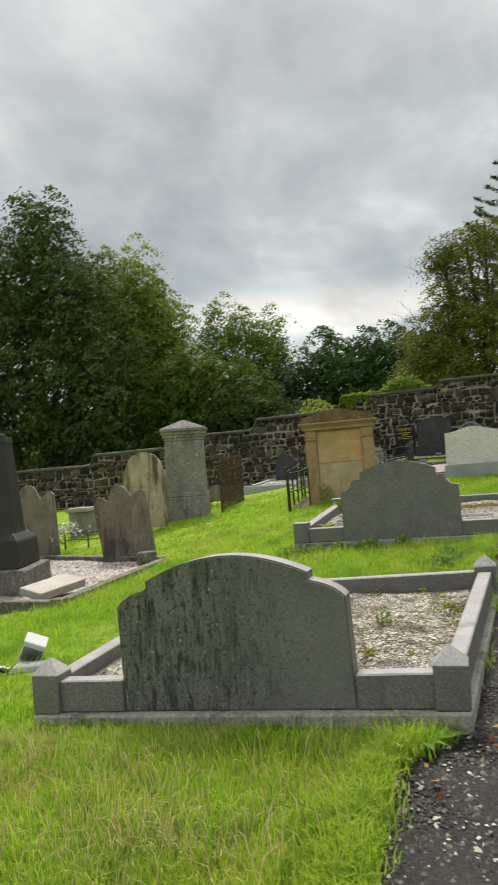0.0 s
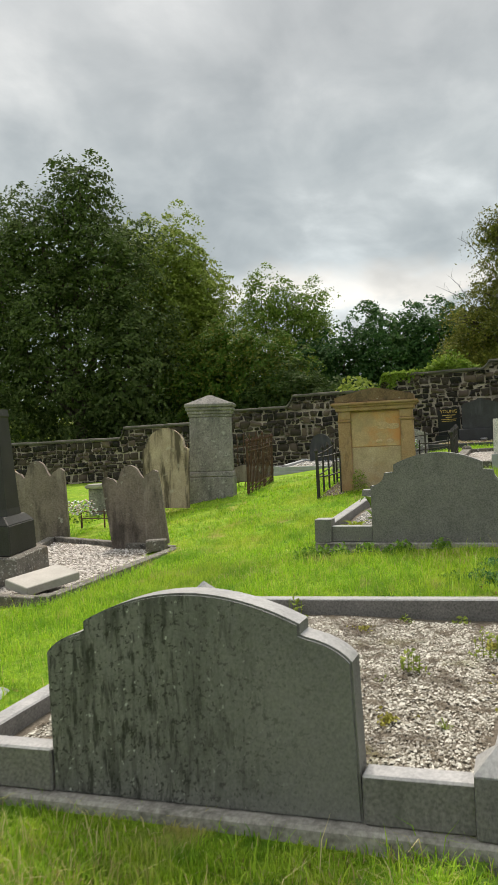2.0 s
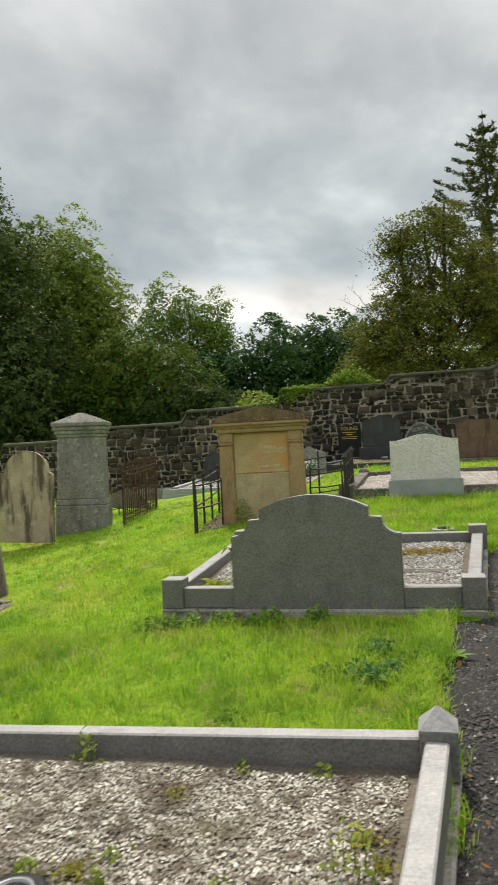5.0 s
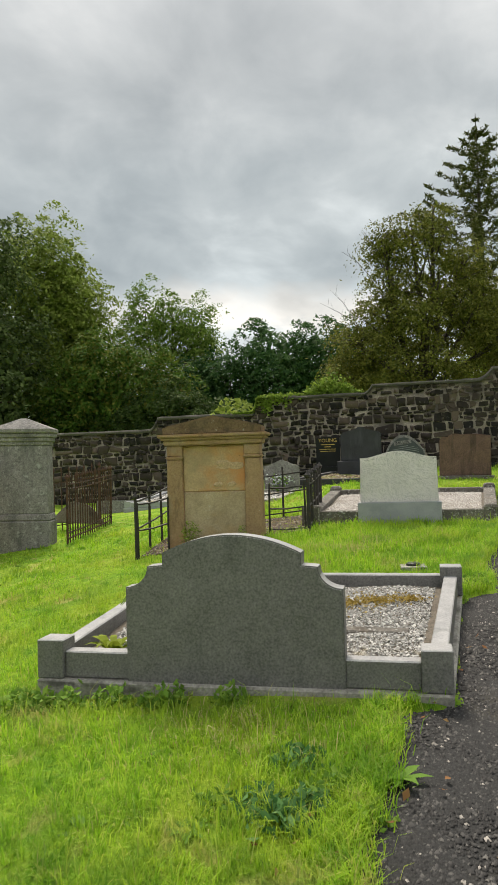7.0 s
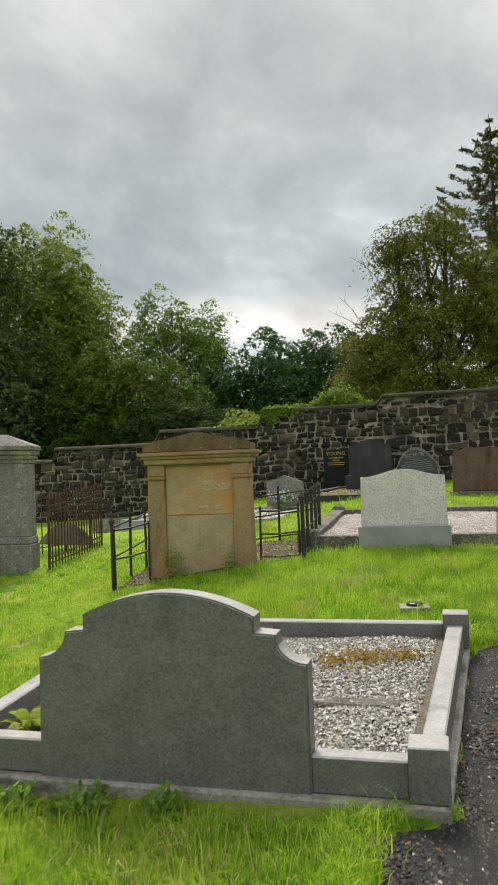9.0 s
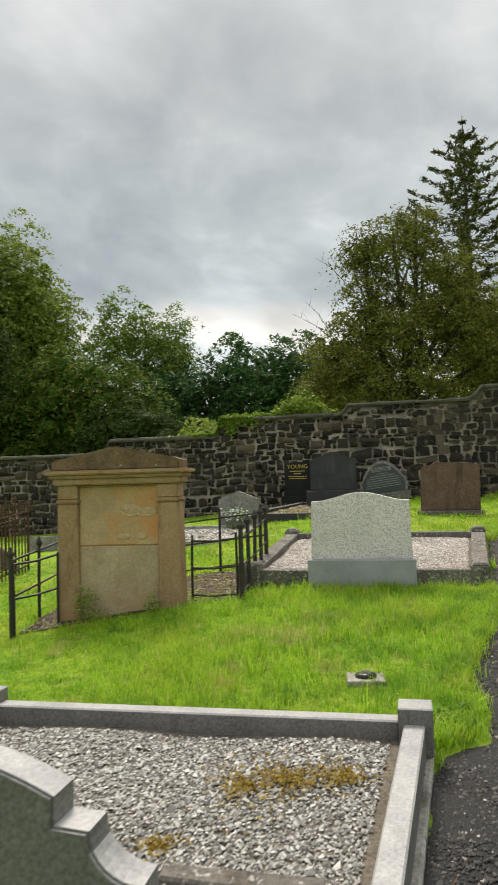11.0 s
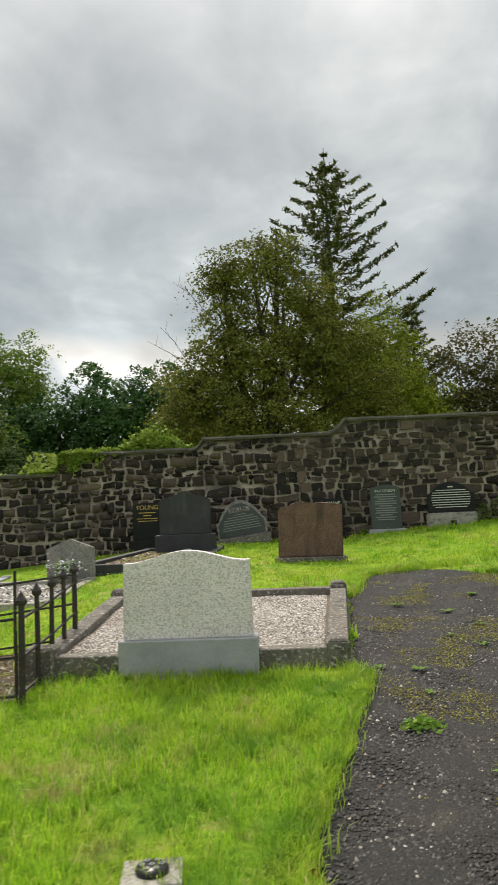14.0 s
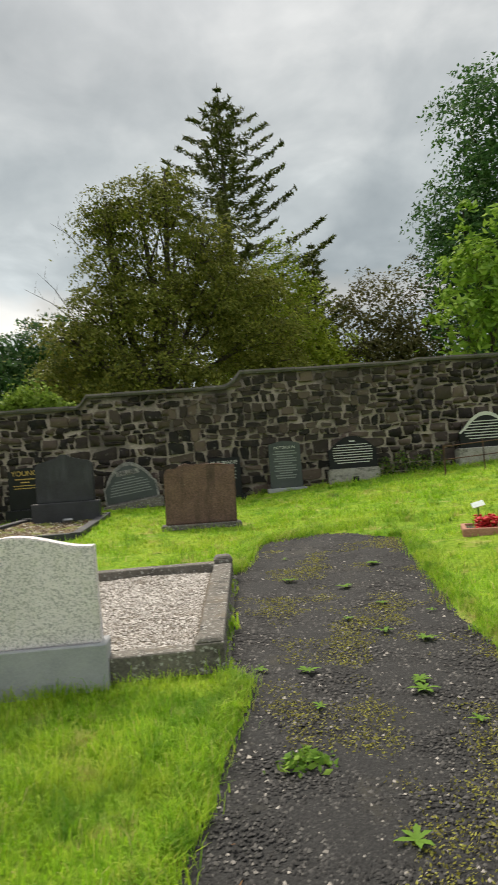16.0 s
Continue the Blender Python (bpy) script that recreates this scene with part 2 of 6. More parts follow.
M["red_granite"] = stone_mat("rough_red_brown_granite", (0.100, 0.058, 0.048), (0.19, 0.115, 0.092), 7, 50, 0.5, 0.85, 0.8,
                             [((0.035, 0.026, 0.022), 1.5, 0.5, 0.68, (5, 5, 0.6), 3, 0.7), ((0.36, 0.31, 0.26), 30, 0.64, 0.70, None, 8, 0.55)])
M["marble"] = stone_mat("white_marble", (0.31, 0.295, 0.265), (0.43, 0.41, 0.375), 3, 60, 0.15, 0.6, 0.2, [((0.30, 0.29, 0.25), 4, 0.56, 0.75, None, 5, 0.6)])
M["mortar"] = stone_mat("lime_mortar", (0.215, 0.185, 0.148), (0.43, 0.375, 0.305), 2.6, 35, 0.35, 0.95, 0.8, [((0.055, 0.050, 0.042), 1.3, 0.48, 0.64, None, 3, 0.75), ((0.10, 0.09, 0.075), 5, 0.55, 0.7, None, 9, 0.7)])
M["coping"] = stone_mat("wall_coping", (0.052, 0.049, 0.043), (0.115, 0.107, 0.092), 2.5, 40, 0.4, 0.95, 0.7, [((0.06, 0.07, 0.035), 3, 0.55, 0.7, None, 4, 0.6), ((0.36, 0.35, 0.31), 14, 0.64, 0.70, None, 8, 0.6)])
M["soil"] = stone_mat("dark_soil", (0.035, 0.028, 0.020), (0.085, 0.068, 0.048), 6, 60, 0.5, 0.95, 0.9, [((0.07, 0.085, 0.03), 4, 0.55, 0.7, None, 3, 0.6)])
M["terracotta"] = stone_mat("terracotta", (0.36, 0.17, 0.11), (0.46, 0.24, 0.17), 5, 60, 0.3, 0.85, 0.3)
M["plastic_black"] = stone_mat("black_plastic", (0.012, 0.012, 0.013), (0.022, 0.022, 0.022), 6, 80, 0.2, 0.28, 0.05)
M["iron"] = stone_mat("painted_black_iron", (0.020, 0.019, 0.018), (0.045, 0.040, 0.035), 12, 90, 0.4, 0.6, 0.4, [((0.12, 0.065, 0.035), 9, 0.60, 0.70, None, 4, 0.7)])
M["rust"] = stone_mat("rusted_iron", (0.060, 0.032, 0.022), (0.125, 0.065, 0.042), 9, 90, 0.5, 0.85, 0.6, [((0.02, 0.017, 0.015), 6, 0.5, 0.65, None, 4, 0.7)])
M["bark"] = stone_mat("tree_bark", (0.045, 0.036, 0.028), (0.10, 0.085, 0.065), 5, 25, 0.5, 0.95, 1.0)


def island_mat(name, stops, rough=0.8, bump=0.0, patch=None, spec=0.35, translucent=0.0, use_object=False):
    """Colours that change from piece to piece; patch: (colour, scale, lo, hi, strength)."""
    m, nt, b, pos, isl, out = begin(name, rough, spec=spec)
    if use_object:
        isl = nt.nodes.new("ShaderNodeObjectInfo").outputs["Random"]
    col = ramp(nt, isl, stops)
    if patch:
        for colour, sc, lo, hi, amt, seed in patch:
            f = noise_fac(nt, pos, sc, lo, hi, seed=seed)
            mm = nt.nodes.new("ShaderNodeMath")
            mm.operation = "MULTIPLY"
            mm.inputs[1].default_value = amt
            link(nt, f, mm.inputs[0])
            col = mixc(nt, mm.outputs[0], col, colour)
    link(nt, col, b.inputs["Base Color"])
    if bump:
        bumped(nt, b, pos, 45, bump, 0.01)
    if translucent:
        tr = nt.nodes.new("ShaderNodeBsdfTranslucent")
        link(nt, col, tr.inputs[0])
        mix = nt.nodes.new("ShaderNodeMixShader")
        mix.inputs[0].default_value = translucent
        link(nt, b.outputs[0], mix.inputs[1])
        link(nt, tr.outputs[0], mix.inputs[2])
        link(nt, mix.outputs[0], out.inputs[0])
    return m


GRASS_PATCH = [((0.44, 0.50, 0.060), 0.9, 0.46, 0.66, 0.55, 3.0), ((0.075, 0.24, 0.016), 1.5, 0.50, 0.66, 0.6, 9.0), ((0.52, 0.45, 0.17), 2.3, 0.58, 0.68, 0.8, 14.0), ((0.06, 0.21, 0.013), 6.0, 0.52, 0.66, 0.55, 21.0), ((0.045, 0.15, 0.010), 15.0, 0.56, 0.68, 0.55, 31.0), ((0.46, 0.32, 0.15), 5.5, 0.68, 0.73, 0.8, 44.0)]
M["blade"] = island_mat("grass_blades", [(0.0, (0.205, 0.38, 0.018)), (0.4, (0.335, 0.57, 0.028)), (0.8, (0.475, 0.69, 0.048)), (0.93, (0.56, 0.63, 0.09)), (1.0, (0.58, 0.53, 0.21))], 0.55, patch=GRASS_PATCH, spec=0.25, translucent=0.4)
M["straw"] = island_mat("dry_grass", [(0.0, (0.34, 0.30, 0.10)), (0.5, (0.52, 0.46, 0.19)), (1.0, (0.66, 0.58, 0.30))], 0.7, spec=0.2, translucent=0.3)


def turf_mat():
    m, nt, b, pos, _, _ = begin("turf", 0.95, spec=0.1)
    col = mixc(nt, noise_fac(nt, pos, 14, 0.35, 0.65), (0.17, 0.31, 0.022), (0.31, 0.48, 0.038))
    for colour, sc, lo, hi, amt, seed in GRASS_PATCH:
        f = noise_fac(nt, pos, sc, lo, hi, seed=seed)
        mm = nt.nodes.new("ShaderNodeMath")
        mm.operation = "MULTIPLY"
        mm.inputs[1].default_value = amt * 0.8
        link(nt, f, mm.inputs[0])
        col = mixc(nt, mm.outputs[0], col, colour)
    link(nt, col, b.inputs["Base Color"])
    bumped(nt, b, pos, 70, 1.0, 0.03)
    return m


M["turf"] = turf_mat()
M["path"] = stone_mat("dark_gravel_path", (0.012, 0.0122, 0.0118), (0.030, 0.030, 0.029), 4, 75, 0.9, 0.9, 1.0,
                      [((0.012, 0.012, 0.012), 140, 0.50, 0.60, None, 6, 0.8), ((0.13, 0.125, 0.115), 110, 0.62, 0.69, None, 3, 0.7), ((0.09, 0.08, 0.05), 1.6, 0.58, 0.74, None, 7, 0.5)])
M["path_chip"] = island_mat("path_chippings", [(0, (0.007, 0.0069, 0.0068)), (0.5, (0.024, 0.0235, 0.023)), (0.8, (0.058, 0.056, 0.053)), (0.975, (0.11, 0.105, 0.095)), (0.994, (0.40, 0.37, 0.33))], 0.7)
M["bed"] = stone_mat("gravel_bed", (0.085, 0.070, 0.052), (0.19, 0.165, 0.13), 8, 60, 0.5, 0.95, 0.9)
M["chip_white"] = island_mat("white_chippings", [(0, (0.12, 0.102, 0.072)), (0.25, (0.29, 0.272, 0.22)), (0.6, (0.47, 0.455, 0.395)), (1, (0.74, 0.72, 0.65))], 0.8,
                             patch=[((0.06, 0.040, 0.022), 2.6, 0.51, 0.62, 0.85, 4.0), ((0.10, 0.072, 0.042), 9.0, 0.53, 0.62, 0.8, 14.0), ((0.19, 0.19, 0.07), 1.7, 0.58, 0.70, 0.5, 9.0)])
M["chip_grey"] = island_mat("grey_chippings", [(0, (0.082, 0.082, 0.077)), (0.3, (0.21, 0.21, 0.198)), (0.7, (0.375, 0.373, 0.35)), (1, (0.62, 0.615, 0.58))], 0.8,
                            patch=[((0.36, 0.26, 0.06), 1.5, 0.62, 0.72, 0.8, 2.0)])
M["litter"] = island_mat("leaf_litter", [(0, (0.05, 0.032, 0.018)), (0.4, (0.12, 0.08, 0.04)), (0.75, (0.20, 0.16, 0.09)), (1, (0.40, 0.38, 0.32))], 0.9, patch=[((0.16, 0.19, 0.03), 3.0, 0.52, 0.62, 0.8, 5.0)])
M["chip_pink"] = island_mat("pinkish_white_chippings", [(0, (0.24, 0.220, 0.198)), (0.4, (0.47, 0.44, 0.405)), (1, (0.72, 0.69, 0.65))], 0.8, patch=[((0.30, 0.26, 0.21), 2.4, 0.52, 0.66, 0.5, 4.0)])
M["wall_stone"] = island_mat("wall_rubble", [(0, (0.0102, 0.0093, 0.0093)), (0.25, (0.0213, 0.0166, 0.0153)), (0.55, (0.0425, 0.0323, 0.0281)), (0.82, (0.0748, 0.0561, 0.0476)), (1, (0.1403, 0.1037, 0.0850))], 0.85, 0.9,
                             patch=[((0.02, 0.02, 0.019), 0.6, 0.52, 0.68, 0.6, 3.0), ((0.32, 0.30, 0.27), 11.0, 0.61, 0.69, 0.4, 6.0), ((0.10, 0.075, 0.05), 6.0, 0.5, 0.75, 0.4, 12.0)])
M["wall_stone_part"] = island_mat("wall_rubble_stone", [(0, (0.0102, 0.0093, 0.0093)), (0.25, (0.0213, 0.0166, 0.0153)), (0.55, (0.0425, 0.0323, 0.0281)), (0.82, (0.0748, 0.0561, 0.0476)), (1, (0.1403, 0.1037, 0.0850))], 0.85, 0.9,
                                  patch=[((0.02, 0.02, 0.019), 0.6, 0.52, 0.68, 0.6, 3.0), ((0.32, 0.30, 0.27), 11.0, 0.61, 0.69, 0.4, 6.0), ((0.10, 0.075, 0.05), 6.0, 0.5, 0.75, 0.4, 12.0)], use_object=True)


def leaf_mat(name, a, b_, c, tr=0.3):
    return island_mat(name, [(0.0, a), (0.55, b_), (1.0, c)], 0.65, spec=0.10, translucent=tr)


M["leaf_dark"] = leaf_mat("leaves_dark_green", (0.049, 0.078, 0.024), (0.090, 0.132, 0.041), (0.144, 0.190, 0.063))
M["leaf_mid"] = leaf_mat("leaves_green", (0.150, 0.210, 0.036), (0.250, 0.320, 0.062), (0.360, 0.430, 0.095))
M["leaf_deep"] = leaf_mat("leaves_deep_green", (0.032, 0.083, 0.025), (0.063, 0.137, 0.040), (0.114, 0.203, 0.066))
M["leaf_olive"] = leaf_mat("leaves_olive", (0.075, 0.088, 0.016), (0.152, 0.172, 0.032), (0.275, 0.27, 0.058))
M["leaf_shrub"] = leaf_mat("leaves_shrub", (0.059, 0.126, 0.018), (0.109, 0.193, 0.030), (0.216, 0.216, 0.042))
M["leaf_shrub2"] = leaf_mat("leaves_grey_green", (0.037, 0.073, 0.018), (0.073, 0.116, 0.030), (0.112, 0.158, 0.045))
M["leaf_gold"] = leaf_mat("leaves_yellow_green", (0.161, 0.218, 0.021), (0.287, 0.356, 0.034), (0.414, 0.460, 0.057))
M["leaf_light"] = leaf_mat("leaves_light_green", (0.11, 0.21, 0.024), (0.20, 0.33, 0.040), (0.34, 0.47, 0.08))
M["leaf_brown"] = leaf_mat("leaves_brown_green", (0.065, 0.066, 0.022), (0.115, 0.11, 0.040), (0.17, 0.155, 0.06))
M["leaf_birch"] = leaf_mat("leaves_birch", (0.102, 0.175, 0.028), (0.180, 0.277, 0.048), (0.284, 0.373, 0.077))
M["needle"] = leaf_mat("spruce_needles", (0.051, 0.066, 0.020), (0.096, 0.110, 0.033), (0.162, 0.171, 0.054), 0.15)
M["weed"] = leaf_mat("weed_leaves", (0.106, 0.213, 0.030), (0.181, 0.319, 0.045), (0.288, 0.425, 0.075))
M["leaf_bluish"] = leaf_mat("broad_weed_leaves", (0.06, 0.16, 0.045), (0.11, 0.24, 0.07), (0.18, 0.32, 0.11))
M["litter_leaf"] = leaf_mat("dry_leaves", (0.20, 0.09, 0.04), (0.32, 0.17, 0.07), (0.48, 0.33, 0.15))
M["moss"] = leaf_mat("moss_tufts", (0.192, 0.180, 0.036), (0.324, 0.312, 0.060), (0.456, 0.456, 0.108))
M["moss_gold"] = leaf_mat("golden_moss", (0.22, 0.155, 0.03), (0.36, 0.26, 0.06), (0.48, 0.38, 0.12))
M["ivy"] = leaf_mat("ivy_leaves", (0.10, 0.17, 0.024), (0.21, 0.31, 0.045), (0.34, 0.44, 0.08))


def plain(name, col, rough=0.5, metal=0.0):
    m, nt, b, pos, _, _ = begin(name, rough, metal)
    link(nt, mixc(nt, noise_fac(nt, pos, 30, 0.3, 0.7), tuple(0.8 * v for v in col), col), b.inputs["Base Color"])
    return m


M["gold"] = plain("gilt_lettering", (0.62, 0.43, 0.12), 0.4, 0.3)
M["letter_white"] = plain("white_lettering", (0.62, 0.62, 0.58), 0.6)
M["letter_grey"] = plain("faded_lettering", (0.26, 0.28, 0.27), 0.7)
M["steel"] = plain("dull_steel", (0.30, 0.31, 0.32), 0.4, 0.8)
M["red_flower"] = plain("red_petals", (0.55, 0.015, 0.02), 0.6)
M["pink_flower"] = plain("pale_pink_petals", (0.72, 0.52, 0.52), 0.6)
M["white_card"] = plain("white_plastic_sign", (0.70, 0.78, 0.74), 0.4)
M["white_paint"] = plain("white_enamel", (0.72, 0.75, 0.76), 0.35)


# ---- mesh helpers ----
def mesh_of(bm, name, material, smooth=False):
    me = bpy.data.meshes.new(name)
    bm.to_mesh(me)
    bm.free()
    me.materials.append(material)
    if smooth:
        me.polygons.foreach_set("use_smooth", [True] * len(me.polygons))
    return me


def part(name, bm, material, parent, label="", smooth=False):
    ob = new(name, mesh_of(bm, name, material, smooth))
    ob.parent = parent
    return tagged(ob, label=label)


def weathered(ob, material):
    """The sawn upper faces of a dressed stone take a worn, paler finish that has sky reflection in its colour."""
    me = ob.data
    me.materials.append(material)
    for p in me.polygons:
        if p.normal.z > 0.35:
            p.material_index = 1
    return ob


def thing(name, m, label, category, group="", kind=""):
    ob = new(name)
    ob.empty_display_size = 0.2
    ob.matrix_world = m
    return tagged(ob, label, category, group, kind)


def solid(name, bm, material, m, label, category, group="", kind="", smooth=False):
    ob = new(name, mesh_of(bm, name, material, smooth))
    ob.matrix_world = m
    return tagged(ob, label, category, group, kind)


def box(bm, x0, x1, y0, y1, z0, z1, bevel=0.006, seg=1, skew=None):
    vs = [bm.verts.new((x, y, z)) for z in (z0, z1) for y in (y0, y1) for x in (x0, x1)]
    fs = [bm.faces.new([vs[i] for i in f]) for f in ((0, 2, 3, 1), (4, 5, 7, 6), (0, 1, 5, 4), (2, 6, 7, 3), (0, 4, 6, 2), (1, 3, 7, 5))]
    if bevel:
        es = list({e for f in fs for e in f.edges})
        bmesh.ops.bevel(bm, geom=es, offset=bevel, segments=seg, affect="EDGES")
    return bm


def prism(bm, outline, y0, y1, bevel=0.006):
    """An outline of (x, z) drawn out from y0 to y1, its front and back edges bevelled."""
    n = len(outline)
    a = [bm.verts.new((x, y0, z)) for x, z in outline]
    b = [bm.verts.new((x, y1, z)) for x, z in outline]
    fs = [bm.faces.new(a), bm.faces.new(b[::-1])]
    for i in range(n):
        j = (i + 1) % n
        bm.faces.new((a[j], a[i], b[i], b[j]))
    bm.normal_update()
    if bevel:
        es = [e for f in fs for e in f.edges]
        bmesh.ops.bevel(bm, geom=es, offset=bevel, segments=2, affect="EDGES")
    bmesh.ops.recalc_face_normals(bm, faces=bm.faces)
    return bm


def rail(bm, p, q, width, z0, z1, bevel=0.008):
    """A kerb stone from p to q: points (x, y, rise); z0 and z1 are added to the rise."""
    p, q = Vector(p), Vector(q)
    d = (q - p).xy.normalized()
    s = Vector((-d.y, d.x, 0)) * width / 2
    vs = []
    for z in (z0, z1):
        for c in (p - s, p + s, q + s, q - s):
            vs.append(bm.verts.new((c.x, c.y, c.z + z)))
    fs = [bm.faces.new([vs[i] for i in f]) for f in ((3, 2, 1, 0), (4, 5, 6, 7), (0, 1, 5, 4), (1, 2, 6, 5), (2, 3, 7, 6), (3, 0, 4, 7))]
    bmesh.ops.recalc_face_normals(bm, faces=fs)
    if bevel:
        bmesh.ops.bevel(bm, geom=list({e for f in fs for e in f.edges}), offset=bevel, segments=1, affect="EDGES")
    return bm


def frustum(bm, w0, d0, z0, w1, d1, z1, bevel=0.006, cx=0.0, cy=0.0):
    lo = [bm.verts.new((cx + sx * w0 / 2, cy + sy * d0 / 2, z0)) for sx, sy in ((-1, -1), (1, -1), (1, 1), (-1, 1))]
    if w1 <= 0:
        top = bm.verts.new((cx, cy, z1))
        fs = [bm.faces.new(lo[::-1])] + [bm.faces.new((lo[i], lo[(i + 1) % 4], top)) for i in range(4)]
    else:
        hi = [bm.verts.new((cx + sx * w1 / 2, cy + sy * d1 / 2, z1)) for sx, sy in ((-1, -1), (1, -1), (1, 1), (-1, 1))]
        fs = [bm.faces.new(lo[::-1]), bm.faces.new(hi)] + [bm.faces.new((lo[i], lo[(i + 1) % 4], hi[(i + 1) % 4], hi[i])) for i in range(4)]
    if bevel:
        bmesh.ops.bevel(bm, geom=list({e for f in fs for e in f.edges}), offset=bevel, segments=1, affect="EDGES")
    return bm


def lathe(bm, profile, n=20, cx=0.0, cy=0.0):
    rings = [[bm.verts.new((cx + r * math.cos(2 * math.pi * k / n), cy + r * math.sin(2 * math.pi * k / n), z)) for k in range(n)] for r, z in profile]
    for a_, b_ in zip(rings, rings[1:]):
        for k in range(n):
            bm.faces.new((a_[k], a_[(k + 1) % n], b_[(k + 1) % n], b_[k]))
    bm.faces.new(rings[0][::-1])
    bm.faces.new(rings[-1])
    return bm


def tube(bm, points, radii, n=6):
    rings = []
    points = [Vector(p) for p in points]
    for i, p in enumerate(points):
        d = (points[min(i + 1, len(points) - 1)] - points[max(i - 1, 0)]).normalized()
        u = d.orthogonal().normalized()
        v = d.cross(u)
        rings.append([bm.verts.new(p + radii[i] * (math.cos(2 * math.pi * k / n) * u + math.sin(2 * math.pi * k / n) * v)) for k in range(n)])
    for a_, b_ in zip(rings, rings[1:]):
        best = min(range(n), key=lambda s: (a_[0].co - b_[s].co).length)
        for k in range(n):
            bm.faces.new((a_[k], a_[(k + 1) % n], b_[(best + k + 1) % n], b_[(best + k) % n]))
    bm.faces.new(rings[0][::-1])
    bm.faces.new(rings[-1])
    return bm


def roughen(bm, cuts, amount, scale, seed=0.0):
    """Weathering: cut the faces up and push the corners about by a noise."""
    bmesh.ops.subdivide_edges(bm, edges=bm.edges[:], cuts=cuts, use_grid_fill=True)
    for v in bm.verts:
        v.co += amount * noise.noise_vector(v.co * scale + Vector((seed, seed, seed)))
    return bm


def fast_mesh(name, verts, faces_flat, sizes, material):
    """A mesh from arrays: corners, the corner numbers of all faces in a row, and the faces' sizes."""
    me = bpy.data.meshes.new(name)
    me.vertices.add(len(verts))
    me.vertices.foreach_set("co", np.asarray(verts, dtype=np.float32).ravel())
    me.loops.add(len(faces_flat))
    me.loops.foreach_set("vertex_index", np.asarray(faces_flat, dtype=np.int32))
    sizes = np.asarray(sizes, dtype=np.int32)
    me.polygons.add(len(sizes))
    starts = np.concatenate(([0], np.cumsum(sizes)[:-1])).astype(np.int32)
    me.polygons.foreach_set("loop_start", starts)
    me.update(calc_edges=True)
    me.materials.append(material)
    return me


# ---- the lie of the land ----
SPINE = [(-40, -2.2), (-3, -0.2), (-0.86, -0.06), (2.9, 0.165), (7.6, 0.482), (11, 0.745), (13.8, 0.945), (17, 1.15), (21, 1.33), (26, 1.58), (32, 1.7)]
FALL = [(-2, 0.015), (3, 0.02), (5.5, 0.07), (8, 0.11), (11, 0.13), (15, 0.11), (26, 0.10)]


def land(x, y):
    x, y = np.asarray(x, dtype=float), np.asarray(y, dtype=float)
    z = sum(np.interp(y + d, *zip(*SPINE)) for d in (-0.8, -0.4, 0, 0.4, 0.8)) / 5
    s = np.interp(y, *zip(*FALL))
    d = np.clip(-0.3 - x, 0, 40)
    z = z - s * np.where(d < 1.6, d * d / 3.2, np.where(d < 9, d - 0.8, 8.2 + (d - 9) * 0.35))
    z = z + np.clip(x - 2.2, 0, 8) * 0.075 * np.clip((y - 9) / 8, 0, 1)
    return z


def gz(x, y):
    return float(land(x, y))


PATH_LEFT = [(-5, -0.45), (1.7, -0.33), (2.45, -0.36), (2.7, -0.24), (2.92, -0.03), (5.5, 0.16), (5.9, 0.08), (6.4, 0.07), (6.9, 0.15), (7.65, 0.16), (7.76, 0.44), (10.03, 0.62), (10.2, 0.86), (10.6, 0.93), (11.05, 0.87), (11.5, 0.95), (12.1, 1.09), (12.75, 1.24), (13.75, 1.48), (13.9, 1.37), (16.8, 1.56), (17.4, 1.74), (18.5, 1.97), (19.2, 2.25)]
PATH_RIGHT = [(-5, 2.3), (3, 2.5), (9, 2.8), (12, 3.0), (14.2, 3.21), (15, 3.24), (16.5, 3.45), (17.8, 3.67), (18.6, 3.2), (19.1, 2.5)]


def on_path(x, y, grow=0.0):
    wob = 0.05 * np.sin(y * 5.1 + 1) + 0.04 * np.sin(y * 11.3 + 2)
    return (y < 19.1 + 0.1 * np.sin(x * 4)) & (x > np.interp(y, *zip(*PATH_LEFT)) + wob * 0.6 - grow) & (x < np.interp(y, *zip(*PATH_RIGHT)) + wob * 1.5 + grow)


def in_quad(x, y, q):
    inside = np.ones(np.shape(x), dtype=bool)
    for (ax, ay), (bx, by) in zip(q, q[1:] + q[:1]):
        inside &= (bx - ax) * (y - ay) - (by - ay) * (x - ax) >= 0
    return inside


PLOT_1 = [(-2.27, 3.00), (-0.10, 3.00), (0.085, 5.42), (-2.22, 5.42)]
PLOT_2 = [(-1.935, 7.87), (0.38, 7.85), (0.547, 9.95), (-1.865, 9.95)]
PLOT_3 = [(-1.16, 14.0), (1.25, 14.05), (1.48, 16.8), (-1.12, 16.8)]
PLOT_OLD = [(-5.6, 6.55), (-4.36, 6.45), (-4.42, 9.5), (-7.2, 10.6)]
PLOT_DARK = [(-2.75, 20.9), (-0.62, 20.9), (-0.45, 23.6), (-1.95, 23.6)]
SAND_PLOT = [(-3.31, 12.85), (-1.15, 13.45), (-1.17, 15.0), (-3.5, 15.0)]


